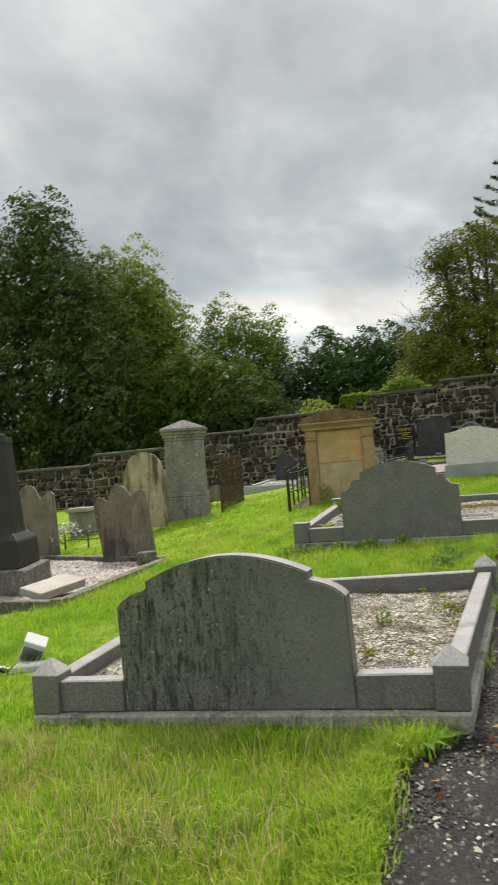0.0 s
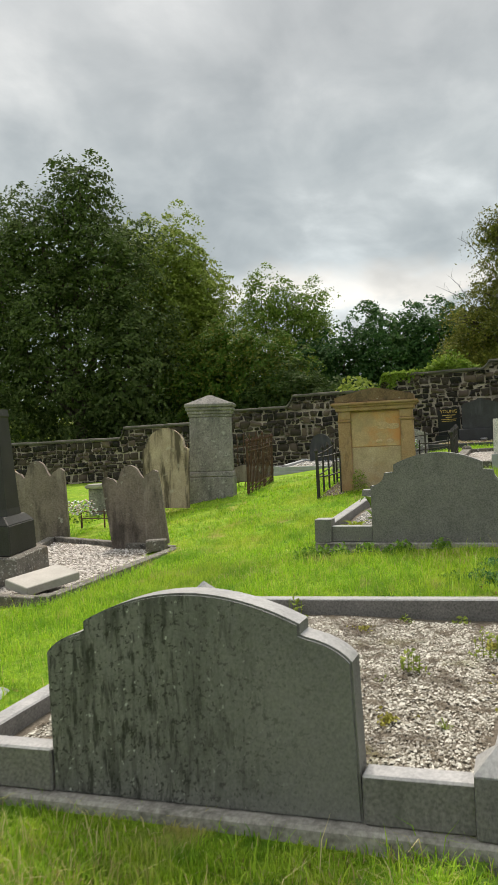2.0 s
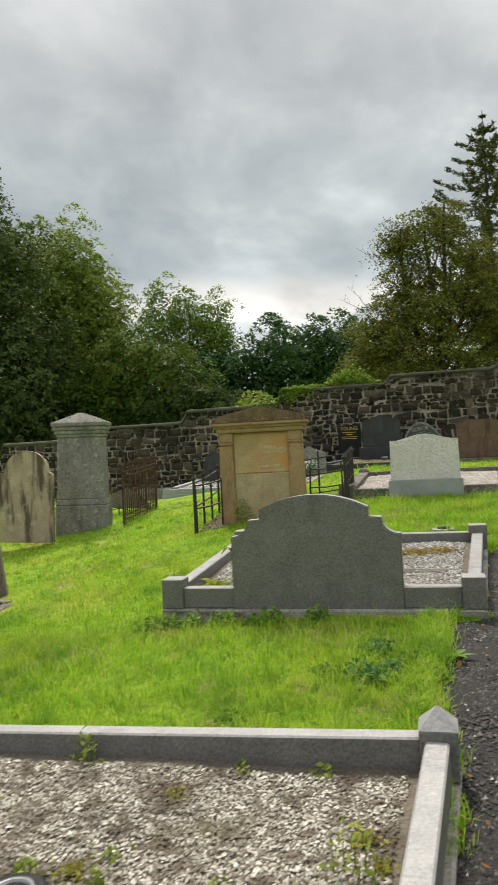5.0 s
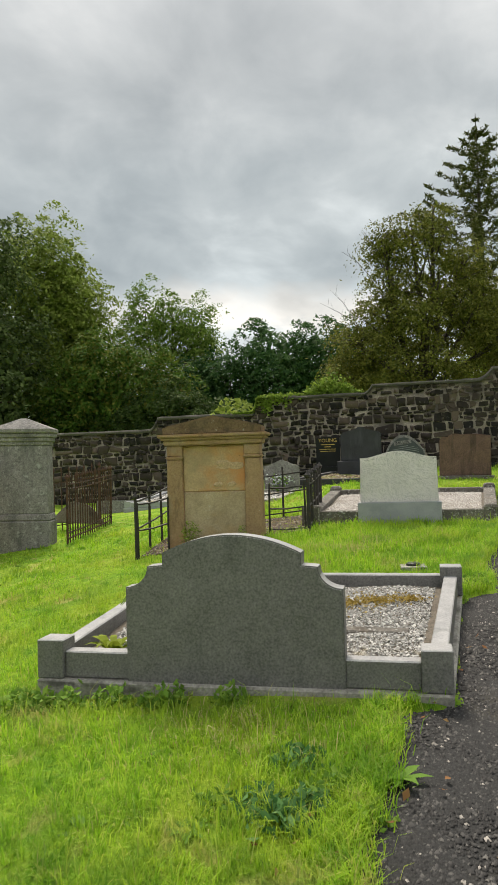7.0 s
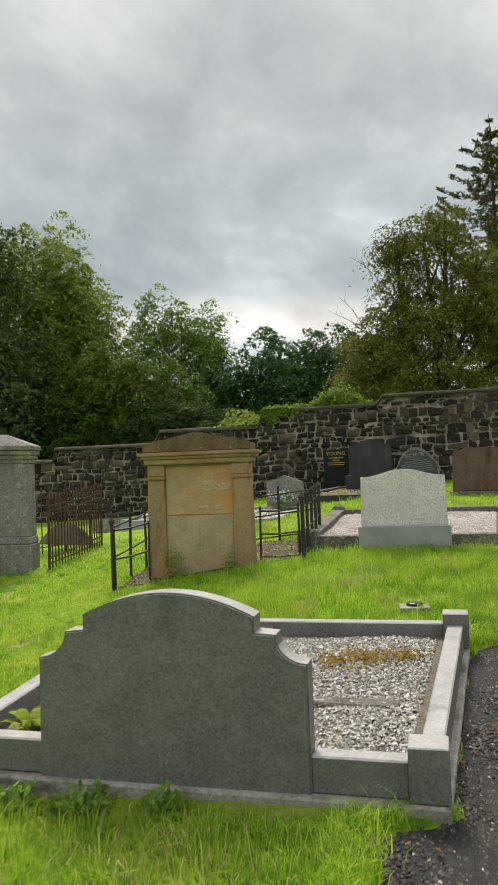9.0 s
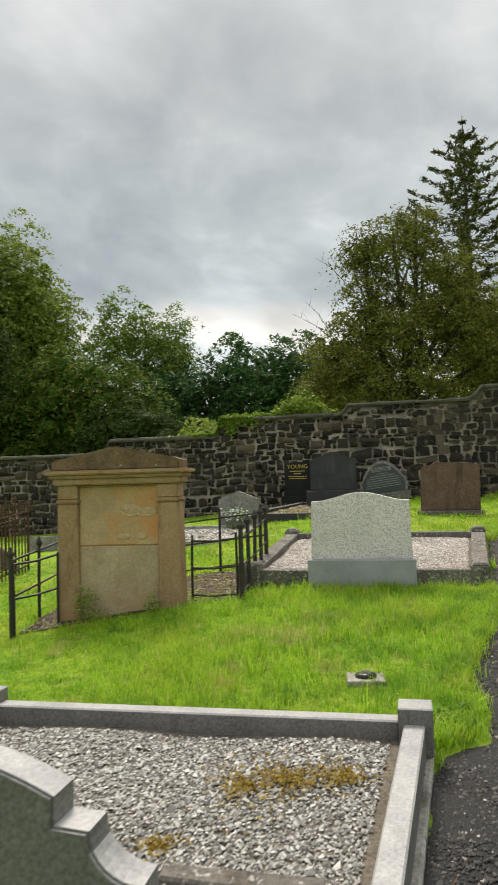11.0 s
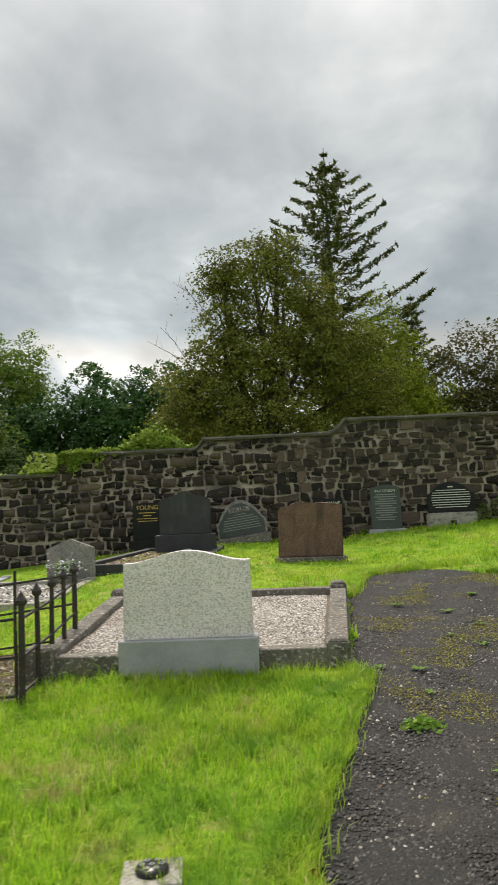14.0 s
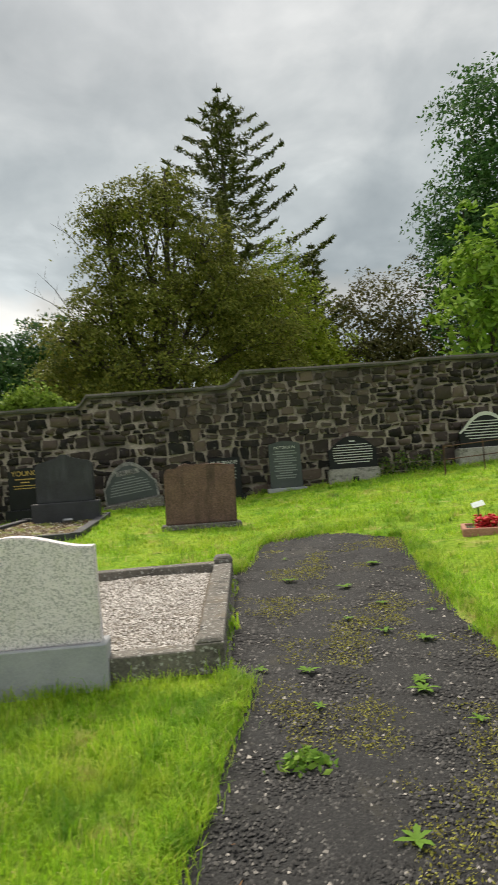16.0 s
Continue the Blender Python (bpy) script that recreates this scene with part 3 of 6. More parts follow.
# ---- ground and path ----
def ground_sheet():
    xs = np.concatenate(([-1500, -600, -250, -120, -70, -45, -32, -24, -18, -14, -12], np.arange(-10, -1.21, 0.2), np.arange(-1.1, 4.31, 0.1), np.arange(4.4, 8.01, 0.2), [9, 11, 14, 18, 25, 40, 70, 150, 400, 1500]))
    ys = np.concatenate(([-1500, -600, -250, -120, -60, -30, -15, -8, -5, -3.5], np.arange(-2.6, 26.01, 0.2), [27, 29, 32, 38, 46, 60, 90, 150, 300, 700, 1500]))
    X, Y = np.meshgrid(xs, ys)
    Z = land(X, Y) + 0.02 * np.sin(X * 1.7 + 0.6 * Y) * np.sin(Y * 1.3 + 0.4 * X)
    inside = np.minimum(np.minimum(X - np.interp(Y, *zip(*PATH_LEFT)), np.interp(Y, *zip(*PATH_RIGHT)) - X), 19.1 - Y) + 0.05 * np.sin(Y * 5.1 + X) * np.sin(X * 4 + Y * 2)
    Z = Z - 0.07 * np.clip((inside + 0.04) / 0.2, 0, 1)
    n, k = len(ys), len(xs)
    idx = np.arange(n * k).reshape(n, k)
    f = np.stack([idx[:-1, :-1], idx[:-1, 1:], idx[1:, 1:], idx[1:, :-1]], -1).reshape(-1, 4)
    me = fast_mesh("ground", np.stack([X, Y, Z], -1).reshape(-1, 3), f.ravel(), np.full(len(f), 4), M["turf"])
    me.polygons.foreach_set("use_smooth", [True] * len(me.polygons))
    return tagged(new("ground", me), "bright green mown turf sloping up to the wall", "ground", kind="structure")


def path_sheet():
    xs, ys = np.arange(-1.2, 4.6, 0.1), np.arange(-5, 19.8, 0.1)
    X, Y = np.meshgrid(xs, ys)
    Z = land(X, Y) - 0.018 + 0.006 * np.sin(X * 7 + Y * 3) * np.sin(Y * 6.1)
    n, k = len(ys), len(xs)
    idx = np.arange(n * k).reshape(n, k)
    f = np.stack([idx[:-1, :-1], idx[:-1, 1:], idx[1:, 1:], idx[1:, :-1]], -1).reshape(-1, 4)
    cx, cy = X.ravel()[f].mean(1), Y.ravel()[f].mean(1)
    f = f[on_path(cx, cy, 0.3)]
    me = fast_mesh("path", np.stack([X, Y, Z], -1).reshape(-1, 3), f.ravel(), np.full(len(f), 4), M["path"])
    return tagged(new("path", me), "dark grey gravel path with weeds and moss between grass verges", "path", kind="structure")


rng = np.random.default_rng(7)
ground_sheet()
path_sheet()

OCTA = np.array([(1, 0, 0), (0, 1, 0), (-1, 0, 0), (0, -1, 0), (0, 0, 1), (0, 0, -1)], dtype=float)
OCTA_F = np.array([(0, 1, 4), (1, 2, 4), (2, 3, 4), (3, 0, 4), (1, 0, 5), (2, 1, 5), (3, 2, 5), (0, 3, 5)])


def chips(name, x, y, z, size, material, label, category, flat=0.48):
    """Loose stones: a rough eight-sided lump at each place."""
    n = len(x)
    v = OCTA[None] * (1 + 0.7 * (rng.random((n, 6, 3)) - 0.5)) + 0.6 * (rng.random((n, 6, 3)) - 0.5)
    s = size * np.exp(0.30 * rng.standard_normal(n))
    v *= s[:, None, None] * np.stack([1 + 0.5 * rng.random(n), 0.8 + 0.3 * rng.random(n), flat * (0.7 + 0.6 * rng.random(n))], -1)[:, None, :]
    tilt = 1.1 * (rng.random(n) - 0.5)
    c, sn = np.cos(tilt)[:, None], np.sin(tilt)[:, None]
    v[..., 0], v[..., 2] = v[..., 0] * c - v[..., 2] * sn, v[..., 0] * sn + v[..., 2] * c
    a_ = 2 * math.pi * rng.random(n)
    c, sn = np.cos(a_)[:, None], np.sin(a_)[:, None]
    v[..., 0], v[..., 1] = v[..., 0] * c - v[..., 1] * sn, v[..., 0] * sn + v[..., 1] * c
    v += np.stack([x, y, z + 0.25 * s * flat], -1)[:, None, :]
    # the hidden undersides are left open
    v[:, :4, 2] -= 0.4 * s[:, None] * flat
    v = v[:, :5]
    f = (OCTA_F[None, :4] + 5 * np.arange(n)[:, None, None]).reshape(-1)
    me = fast_mesh(name, v.reshape(-1, 3), f, np.full(4 * n, 3), material)
    return tagged(new(name, me), label, category, kind="stuff")


def path_chips():
    """Small sharp chips: an uneven four-sided point for each."""
    n = 265000
    x, y = rng.random(n) * 4.4 - 0.6, rng.random(n) * 19.5 - 0.3
    left = np.interp(y, *zip(*PATH_LEFT))
    share = np.where(y > 11, np.where(y > 16, 0.4, 0.85), np.where(x < left + 0.95, 1.0, np.where(x < left + 1.5, 0.35, 0.0)))
    keep = on_path(x, y, 0.04) & (rng.random(n) < share)
    x, y = x[keep], y[keep]
    n = len(x)
    s = 0.0086 * np.exp(0.22 * rng.standard_normal(n))
    a_ = 2 * math.pi * rng.random(n)
    ring = []
    for k in range(4):
        r = s * (0.7 + 0.7 * rng.random(n))
        ring.append(np.stack([x + r * np.cos(a_ + k * math.pi / 2), y + r * np.sin(a_ + k * math.pi / 2), land(x, y) - 0.019 + 0.3 * s * rng.random(n)], -1))
    tip = np.stack([x + s * (rng.random(n) - 0.5), y + s * (rng.random(n) - 0.5), land(x, y) - 0.017 + s * (0.5 + 0.7 * rng.random(n))], -1)
    v = np.stack(ring + [tip], 1)
    f = (np.array([0, 1, 4, 1, 2, 4, 2, 3, 4, 3, 0, 4])[None] + 5 * np.arange(n)[:, None]).ravel()
    me = fast_mesh("path_gravel", v.reshape(-1, 3), f, np.full(4 * n, 3), M["path_chip"])
    tagged(new("path_gravel", me), "loose dark gravel chips on the path", "gravel", kind="stuff")


path_chips()


n = 900
y = 3.4 * rng.random(n) - 0.5
x = np.interp(y, *zip(*PATH_LEFT)) + 0.02 + 1.3 * rng.random(n)
chips("path_pebbles", x, y, land(x, y) - 0.014, 0.0085, M["chip_white"], "pale pebbles scattered over the dark gravel path", "gravel")


# ---- grave plots ----
def bilinear(q, u, v):
    q = np.array(q, dtype=float)
    u, v = np.asarray(u)[..., None], np.asarray(v)[..., None]
    return (1 - v) * ((1 - u) * q[0] + u * q[1]) + v * ((1 - u) * q[3] + u * q[2])


def kerb_set(q, zf, zb, width, rail_h, post_w, post_h, cap, base_h, mat, label, base_mat=None, back_posts=True, group="", front_gap=None, top_mat=None, sink=0.0):
    """A kerb round a plot q (front left, front right, back right, back left); zf, zb: height of its foot in front and behind; sink: how much lower the left side has settled."""
    root = thing("grave_kerb", pose(q[0][0], q[0][1], zf), label, "grave kerb", group)
    o = Vector((q[0][0], q[0][1], zf))
    P = [Vector((x, y, z)) - o for (x, y), z in zip(q, (zf - sink, zf, zb, zb - sink))]
    names = ("front_kerb", "side_kerb", "back_kerb", "side_kerb")
    for i in range(4):
        p, r = P[i], P[(i + 1) % 4]
        d = (r - p).normalized() * (post_w / 2 - 0.004)
        runs = [(p + d, r - d)]
        if i == 0 and front_gap:
            runs = [(p + d, p.lerp(r, (front_gap[0] - q[0][0]) / (q[1][0] - q[0][0]))), (p.lerp(r, (front_gap[1] - q[0][0]) / (q[1][0] - q[0][0])), r - d)]
        for s, e in runs:
            ob = part(names[i], rail(bmesh.new(), s, e, width, 0, rail_h), mat, root)
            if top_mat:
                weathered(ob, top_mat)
        if base_mat and i in (0, 1, 3):
            e = (r - p).normalized() * (post_w / 2)
            part("base_course", rail(bmesh.new(), p - e, r + e, width + 0.07 if i else post_w + 0.03, -base_h, -0.002, 0.012), base_mat, root, "weathered concrete base course")
    for i, p in enumerate(P):
        if i > 1 and not back_posts:
            continue
        bm = bmesh.new()
        box(bm, p.x - post_w / 2, p.x + post_w / 2, p.y - post_w / 2, p.y + post_w / 2, p.z - 0.0, p.z + post_h, 0.006)
        post = part("corner_post", bm, mat, root)
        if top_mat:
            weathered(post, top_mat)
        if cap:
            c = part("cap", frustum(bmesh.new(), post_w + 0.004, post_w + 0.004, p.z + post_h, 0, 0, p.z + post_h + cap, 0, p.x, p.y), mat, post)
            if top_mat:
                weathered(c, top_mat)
    return root


def bed(name, q, zf, zb, n, size, material, label, inset=0.05, lump=0.012):
    """The fill of a plot: a soil sheet and the loose stones on it."""
    u, v = np.meshgrid(np.linspace(0.0, 1.0, 24), np.linspace(0.0, 1.0, 24))
    p = bilinear(q, u, v)
    z = zf + (zb - zf) * v + lump * np.sin(p[..., 0] * 5 + 1) * np.sin(p[..., 1] * 4)
    idx = np.arange(576).reshape(24, 24)
    f = np.stack([idx[:-1, :-1], idx[:-1, 1:], idx[1:, 1:], idx[1:, :-1]], -1).reshape(-1, 4)
    me = fast_mesh(name + "_soil", np.concatenate([p, z[..., None]], -1).reshape(-1, 3), f.ravel(), np.full(len(f), 4), M["bed"])
    tagged(new("grave_soil", me), "earth filling under the chippings of a grave", "soil", kind="structure")
    u, v = inset + (1 - 2 * inset) * rng.random(n), inset + (1 - 2 * inset) * rng.random(n)
    p = bilinear(q, u, v)
    z = zf + (zb - zf) * v + lump * np.sin(p[:, 0] * 5 + 1) * np.sin(p[:, 1] * 4)
    chips(name, p[:, 0], p[:, 1], z + 0.012 * rng.random(n), size, material, label, "gravel")


def arc(x0, z0, x1, z1, rise, n=16):
    """Points of a bow from (x0, z0) to (x1, z1), ends left out, that rises in its middle."""
    return [(x0 + (x1 - x0) * k / n, z0 + (z1 - z0) * k / n + rise * (1 - (2 * k / n - 1) ** 2)) for k in range(1, n)]


def scroll_outline(w, low, mid, step, top, half_step, concave, hollow=True):
    """A headstone with a bowed top between stepped shoulders that curve down in hollows."""
    right = [(w, 0), (w, low)]
    for k in range(1, 9):
        f = k / 8
        s, c = math.sin(f * math.pi / 2), 1 - math.cos(f * math.pi / 2)
        right.append((w - (w - concave) * s, low + (mid - low) * c) if hollow else (w - (w - concave) * (0.5 * f + 0.5 * c), low + (mid - low) * (0.5 * f + 0.5 * s)))
    right += [(half_step, mid + 0.008), (half_step, step)]
    bow = arc(half_step, step, -half_step, step, top - step, 20)
    left = [(-x, z) for x, z in right[::-1]]
    return [(x, z) for x, z in right + bow + left]


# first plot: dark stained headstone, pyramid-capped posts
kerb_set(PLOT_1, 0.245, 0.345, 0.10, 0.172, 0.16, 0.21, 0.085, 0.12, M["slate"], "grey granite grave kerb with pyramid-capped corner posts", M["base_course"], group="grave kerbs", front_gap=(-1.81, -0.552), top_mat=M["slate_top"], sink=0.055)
bed("white_chippings", PLOT_1, 0.27, 0.375, 44000, 0.0058, M["chip_white"], "white stone chippings, mossy and brown in places, inside a kerb")
stone = bmesh.new()
prism(stone, scroll_outline(0.625, 0.55, 0.635, 0.68, 0.79, 0.445, 0.465, False), -0.05, 0.075, 0.008)
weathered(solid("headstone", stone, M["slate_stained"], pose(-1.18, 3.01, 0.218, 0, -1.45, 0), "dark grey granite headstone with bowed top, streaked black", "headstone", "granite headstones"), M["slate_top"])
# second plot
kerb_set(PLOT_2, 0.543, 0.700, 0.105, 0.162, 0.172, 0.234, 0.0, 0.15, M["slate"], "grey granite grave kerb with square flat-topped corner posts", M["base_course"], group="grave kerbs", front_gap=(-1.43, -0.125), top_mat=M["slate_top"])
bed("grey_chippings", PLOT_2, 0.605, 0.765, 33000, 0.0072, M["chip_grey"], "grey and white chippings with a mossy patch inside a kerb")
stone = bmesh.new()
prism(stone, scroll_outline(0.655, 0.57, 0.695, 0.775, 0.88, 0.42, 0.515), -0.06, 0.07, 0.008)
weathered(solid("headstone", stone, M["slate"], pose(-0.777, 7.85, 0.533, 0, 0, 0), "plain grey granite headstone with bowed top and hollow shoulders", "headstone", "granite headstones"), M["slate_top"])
# third plot: speckled stone
root = kerb_set(PLOT_3, 0.955, 1.135, 0.18, 0.165, 0.19, 0.20, 0.0, 0.16, M["lichen"], "rough lichened stone grave kerb with rounded posts", M["lichen"], group="grave kerbs")
part("corner_block", roughen(box(bmesh.new(), -0.13, 0.12, -0.13, 0.11, -0.18, 0.245, 0.02), 1, 0.008, 7), M["lichen"], root, "taller square corner block")
for c in [c for c in root.children if c.name.startswith("corner_post")]:
    w, top = 0.085, max(v.co.z for v in c.data.vertices)
    lo = Vector((np.mean([v.co.x for v in c.data.vertices]), np.mean([v.co.y for v in c.data.vertices]), top))
    part("cap", frustum(bmesh.new(), 0.185, 0.185, -0.002, 0.13, 0.13, 0.035, 0.012), M["lichen"], c).location = lo
bed("pinkish_chippings", PLOT_3, 1.055, 1.225, 26000, 0.0068, M["chip_pink"], "pale pinkish chippings inside a lichened kerb")
white = thing("headstone", pose(0.05, 13.97, 0.965), "speckled white granite headstone with a wavy top on a grey plinth", "headstone")
part("plinth", box(bmesh.new(), -0.56, 0.56, -0.12, 0.13, -0.04, 0.27, 0.008), M["concrete"], white, "smooth pale grey concrete plinth")


def ogee_outline(w0, w1, low, top):
    pts = [(w0, 0), (w1, low)]
    for k in range(1, 24):
        f = k / 24
        x = w1 * (1 - 2 * f)
        pts.append((x, low + (top - low) * (0.5 + 0.5 * math.cos(math.pi * min(1.0, abs(x) / (w1 * 0.93)))) ** 0.9))
    return pts + [(-w1, low), (-w0, 0)]


slab = bmesh.new()
prism(slab, [(x, z + 0.27) for x, z in ogee_outline(0.525, 0.512, 0.61, 0.70)], -0.07, 0.07, 0.008)
part("slab", slab, M["speckled"], white, "white granite speckled grey")

# vase in the first plot
vase = thing("grave_vase", pose(-1.075, 4.03, 0.292, 2, -4, 8), "black plastic urn-shaped grave vase standing among the chippings", "vase")
part("base", box(bmesh.new(), -0.085, 0.085, -0.085, 0.085, 0, 0.035, 0.008), M["plastic_black"], vase)
part("bowl", lathe(bmesh.new(), [(0.062, 0.035), (0.048, 0.050), (0.042, 0.075), (0.055, 0.095), (0.082, 0.118), (0.092, 0.145), (0.088, 0.172), (0.070, 0.190), (0.066, 0.205), (0.080, 0.218), (0.100, 0.232), (0.106, 0.248), (0.104, 0.262), (0.094, 0.268), (0.076, 0.262)], 28), M["plastic_black"], vase, smooth=True)
part("insert", lathe(bmesh.new(), [(0.074, 0.262), (0.072, 0.270), (0.060, 0.270), (0.057, 0.256), (0.01, 0.256)], 28), M["steel"], vase, "dull metal flower insert", smooth=True)
# sunk slab edge in the second plot
bm = box(bmesh.new(), -0.30, 0.30, -0.05, 0.05, 0, 0.05, 0.01)
roughen(bm, 3, 0.012, 9, 3)
solid("sunken_slab", bm, M["lichen"], pose(-0.08, 8.66, 0.64, 4, 1, 1), "dark sunken strip of stone among grey chippings", "slab")


# flower block in the grass
blk = thing("flower_block", pose(0.235, 11.03, gz(0.235, 11.03) - 0.04, 0, 0, 6), "small square stone flower holder sunk in the grass", "flower holder")
part("block", box(bmesh.new(), -0.125, 0.125, -0.12, 0.12, -0.05, 0.075, 0.006), M["base_course"], blk)
top = part("rose", lathe(bmesh.new(), [(0.07, 0.074), (0.07, 0.09), (0.06, 0.10), (0.02, 0.104)], 20), M["plastic_black"], blk, "black domed flower grid", True)
for k in range(7):
    a_ = 2 * math.pi * k / 6
    r = 0.0 if k == 6 else 0.04
    part("hole_rim", lathe(bmesh.new(), [(0.012, 0.100), (0.012, 0.107), (0.007, 0.107), (0.006, 0.101)], 8, r * math.cos(a_), r * math.sin(a_)), M["steel"], top)


# ---- headstones and monuments ----
def round_top(w, h, shoulder, n=18):
    """Outline with a half-round head between square shoulders; shoulder: width of each ledge."""
    r = w - shoulder
    base = h - r * 0.95
    pts = [(w, 0), (w, base - 0.06)] + [(w - 0.02, base - 0.02), (r + 0.01, base)]
    pts += [(r * math.cos(math.pi * k / n), base + r * 0.95 * math.sin(math.pi * k / n)) for k in range(1, n)]
    return pts + [(-r - 0.01, base), (-w + 0.02, base - 0.02), (-w, base - 0.06), (-w, 0)]


def lobed_top(w, h, dips):
    """Outline of an old stone with a raised middle lobe and a smaller lobe on each shoulder."""
    pts = [(w, 0), (w * 1.0, h * 0.87)]
    for k in range(1, 8):
        pts.append((w - 0.16 * w * 2 * k / 8, h * 0.87 + 0.035 * h * math.sin(math.pi * k / 8)))
    pts += [(w * 0.60, h * 0.87), (w * 0.48, h * 0.86 - dips), (w * 0.37, h * 0.885)]
    for k in range(1, 10):
        a_ = math.pi * k / 10
        pts.append((w * 0.34 * math.cos(a_), h * 0.88 + h * 0.12 * math.sin(a_)))
    left = [(-x, z) for x, z in pts[::-1] if x > w * 0.35 or z < h * 0.5]
    return pts + left


def old_stone(outline, depth, m, mat, label, amount=0.012, seed=1.0):
    bm = bmesh.new()
    prism(bm, [(x, z) for x, z in outline], -depth / 2, depth / 2, 0.012)
    for v in bm.verts:
        v.co += amount * noise.noise_vector(v.co * 6 + Vector((seed, 0, seed)))
    return solid("headstone", bm, mat, m, label, "headstone", "weathered old headstones")


old_stone(round_top(0.49, 1.62, 0.08), 0.13, pose(-6.86, 14.05, 0.40, -1, 1.5, 4), M["pale_stone"], "tall pale sandstone headstone with round top, streaked black", seed=3.0)
old_stone(lobed_top(0.41, 1.22, 0.045), 0.12, pose(-5.21, 9.95, gz(-5.2, 9.9) - 0.0, 2, -6.5, 18), M["brown_stone"], "leaning brown sandstone headstone with eroded lobed top", 0.011, 5.0)
old_stone(lobed_top(0.44, 1.52, 0.06), 0.12, pose(-7.38, 10.6, -0.03, 1, -1.5, 20), M["brown_stone"], "grey-brown sandstone headstone with scrolled lobed top", 0.012, 8.0)
old_stone(round_top(0.38, 1.55, 0.06), 0.12, pose(-10.7, 13.8, gz(-10.7, 13.8) - 0.05, 0, 0, 20), M["sandstone"], "ochre sandstone headstone half hidden behind an obelisk", seed=2.0)


def chest_tomb(m, label):
    root = thing("chest_tomb", m, label, "tomb")
    part("body", box(bmesh.new(), -0.30, 0.30, -0.25, 0.25, -0.05, 0.60, 0.02), M["grey_stone"], root)
    bm = box(bmesh.new(), -0.37, 0.37, -0.31, 0.31, 0.60, 0.70, 0.03, 2)
    part("lid", bm, M["marble"], root, "pale stone lid with rounded edges")
    return root


chest_tomb(pose(-9.2, 15.5, gz(-9.2, 15.5), 0, 0, 15), "small square stone tomb with a pale rounded lid")


def sandstone_monument():
    x0, x1, yf = -3.015, -1.71, 13.17
    cx, w = (x0 + x1) / 2, (x1 - x0) / 2
    z = 0.62
    root = thing("sandstone_monument", pose(cx, yf, z, 0, 0, 4.8), "ochre sandstone pedestal monument with pilasters, cornice and low pediment", "monument", "")
    part("body", frustum(bmesh.new(), 2 * w - 0.10, 0.22, -0.1, 2 * w - 0.16, 0.22, 1.47, 0.01, 0, 0.19), M["sandstone"], root)
    for s in (-1, 1):
        bm = bmesh.new()
        frustum(bm, 0.25, 0.28, -0.1, 0.21, 0.28, 1.28, 0.012, s * (w - 0.12), 0.16)
        p = part("pilaster", bm, M["sandstone"], root)
        part("capital", box(bmesh.new(), s * (w - 0.125) - 0.125, s * (w - 0.125) + 0.125, 0.0, 0.32, 1.282, 1.325, 0.015, 2), M["sandstone"], p)
        part("necking", box(bmesh.new(), s * (w - 0.125) - 0.108, s * (w - 0.125) + 0.108, 0.018, 0.305, 1.327, 1.468, 0.008), M["sandstone"], p)
        part("foot", box(bmesh.new(), s * (w - 0.12) - 0.14, s * (w - 0.12) + 0.14, 0.005, 0.32, -0.12, 0.06, 0.012), M["sandstone"], p)
    bm = bmesh.new()
    box(bm, -w + 0.23, w - 0.23, 0.070, 0.10, 0.845, 1.446, 0.008)
    part("upper_panel", bm, M["sand_orange"], root, "orange-stained upper panel with flaking face")
    bm = bmesh.new()
    box(bm, -w + 0.23, w - 0.23, 0.066, 0.10, 0.0, 0.835, 0.008)
    part("lower_panel", bm, M["sand_buff"], root, "grey-buff lower panel")
    bm = bmesh.new()
    for a_, b_, zz, h in ((0.02, -0.02, 1.47, 0.07), (0.055, -0.055, 1.538, 0.04), (0.09, -0.09, 1.575, 0.045)):
        box(bm, -w - a_, w + a_, b_, 0.34 + a_, zz, zz + h, 0.012, 2)
    part("cornice", bm, M["sandstone"], root)
    bm = prism(bmesh.new(), [(-w - 0.02, 1.618), (w + 0.02, 1.618), (w + 0.02, 1.71), (w - 0.06, 1.735), (0.03, 1.85), (-0.05, 1.85), (-w + 0.04, 1.735), (-w - 0.02, 1.71)], -0.05, 0.38, 0.015)
    for v in bm.verts:
        v.co += 0.012 * noise.noise_vector(v.co * 7)
    part("pediment", bm, M["sandstone_top"], root, "brown lichened low pediment")
    for k, (x, zz, r) in enumerate(((0.13, 1.20, 0.10), (0.30, 1.18, 0.08), (0.05, 0.93, 0.05), (0.24, 0.93, 0.05))):
        bm = bmesh.new()
        lathe(bm, [(r, 0), (r * 0.9, 0.006), (r * 0.6, 0.009)], 9)
        for v in bm.verts:
            v.co = Vector((x + v.co.x * 1.4, 0.071 - v.co.z, zz + v.co.y * 0.7)) + 0.02 * noise.noise_vector(v.co * 25 + Vector((k, 0, 0)))
        part("flaked_patch", bm, M["sand_flake"], root, "pale flaked patch of stone")
    return root


sandstone_monument()


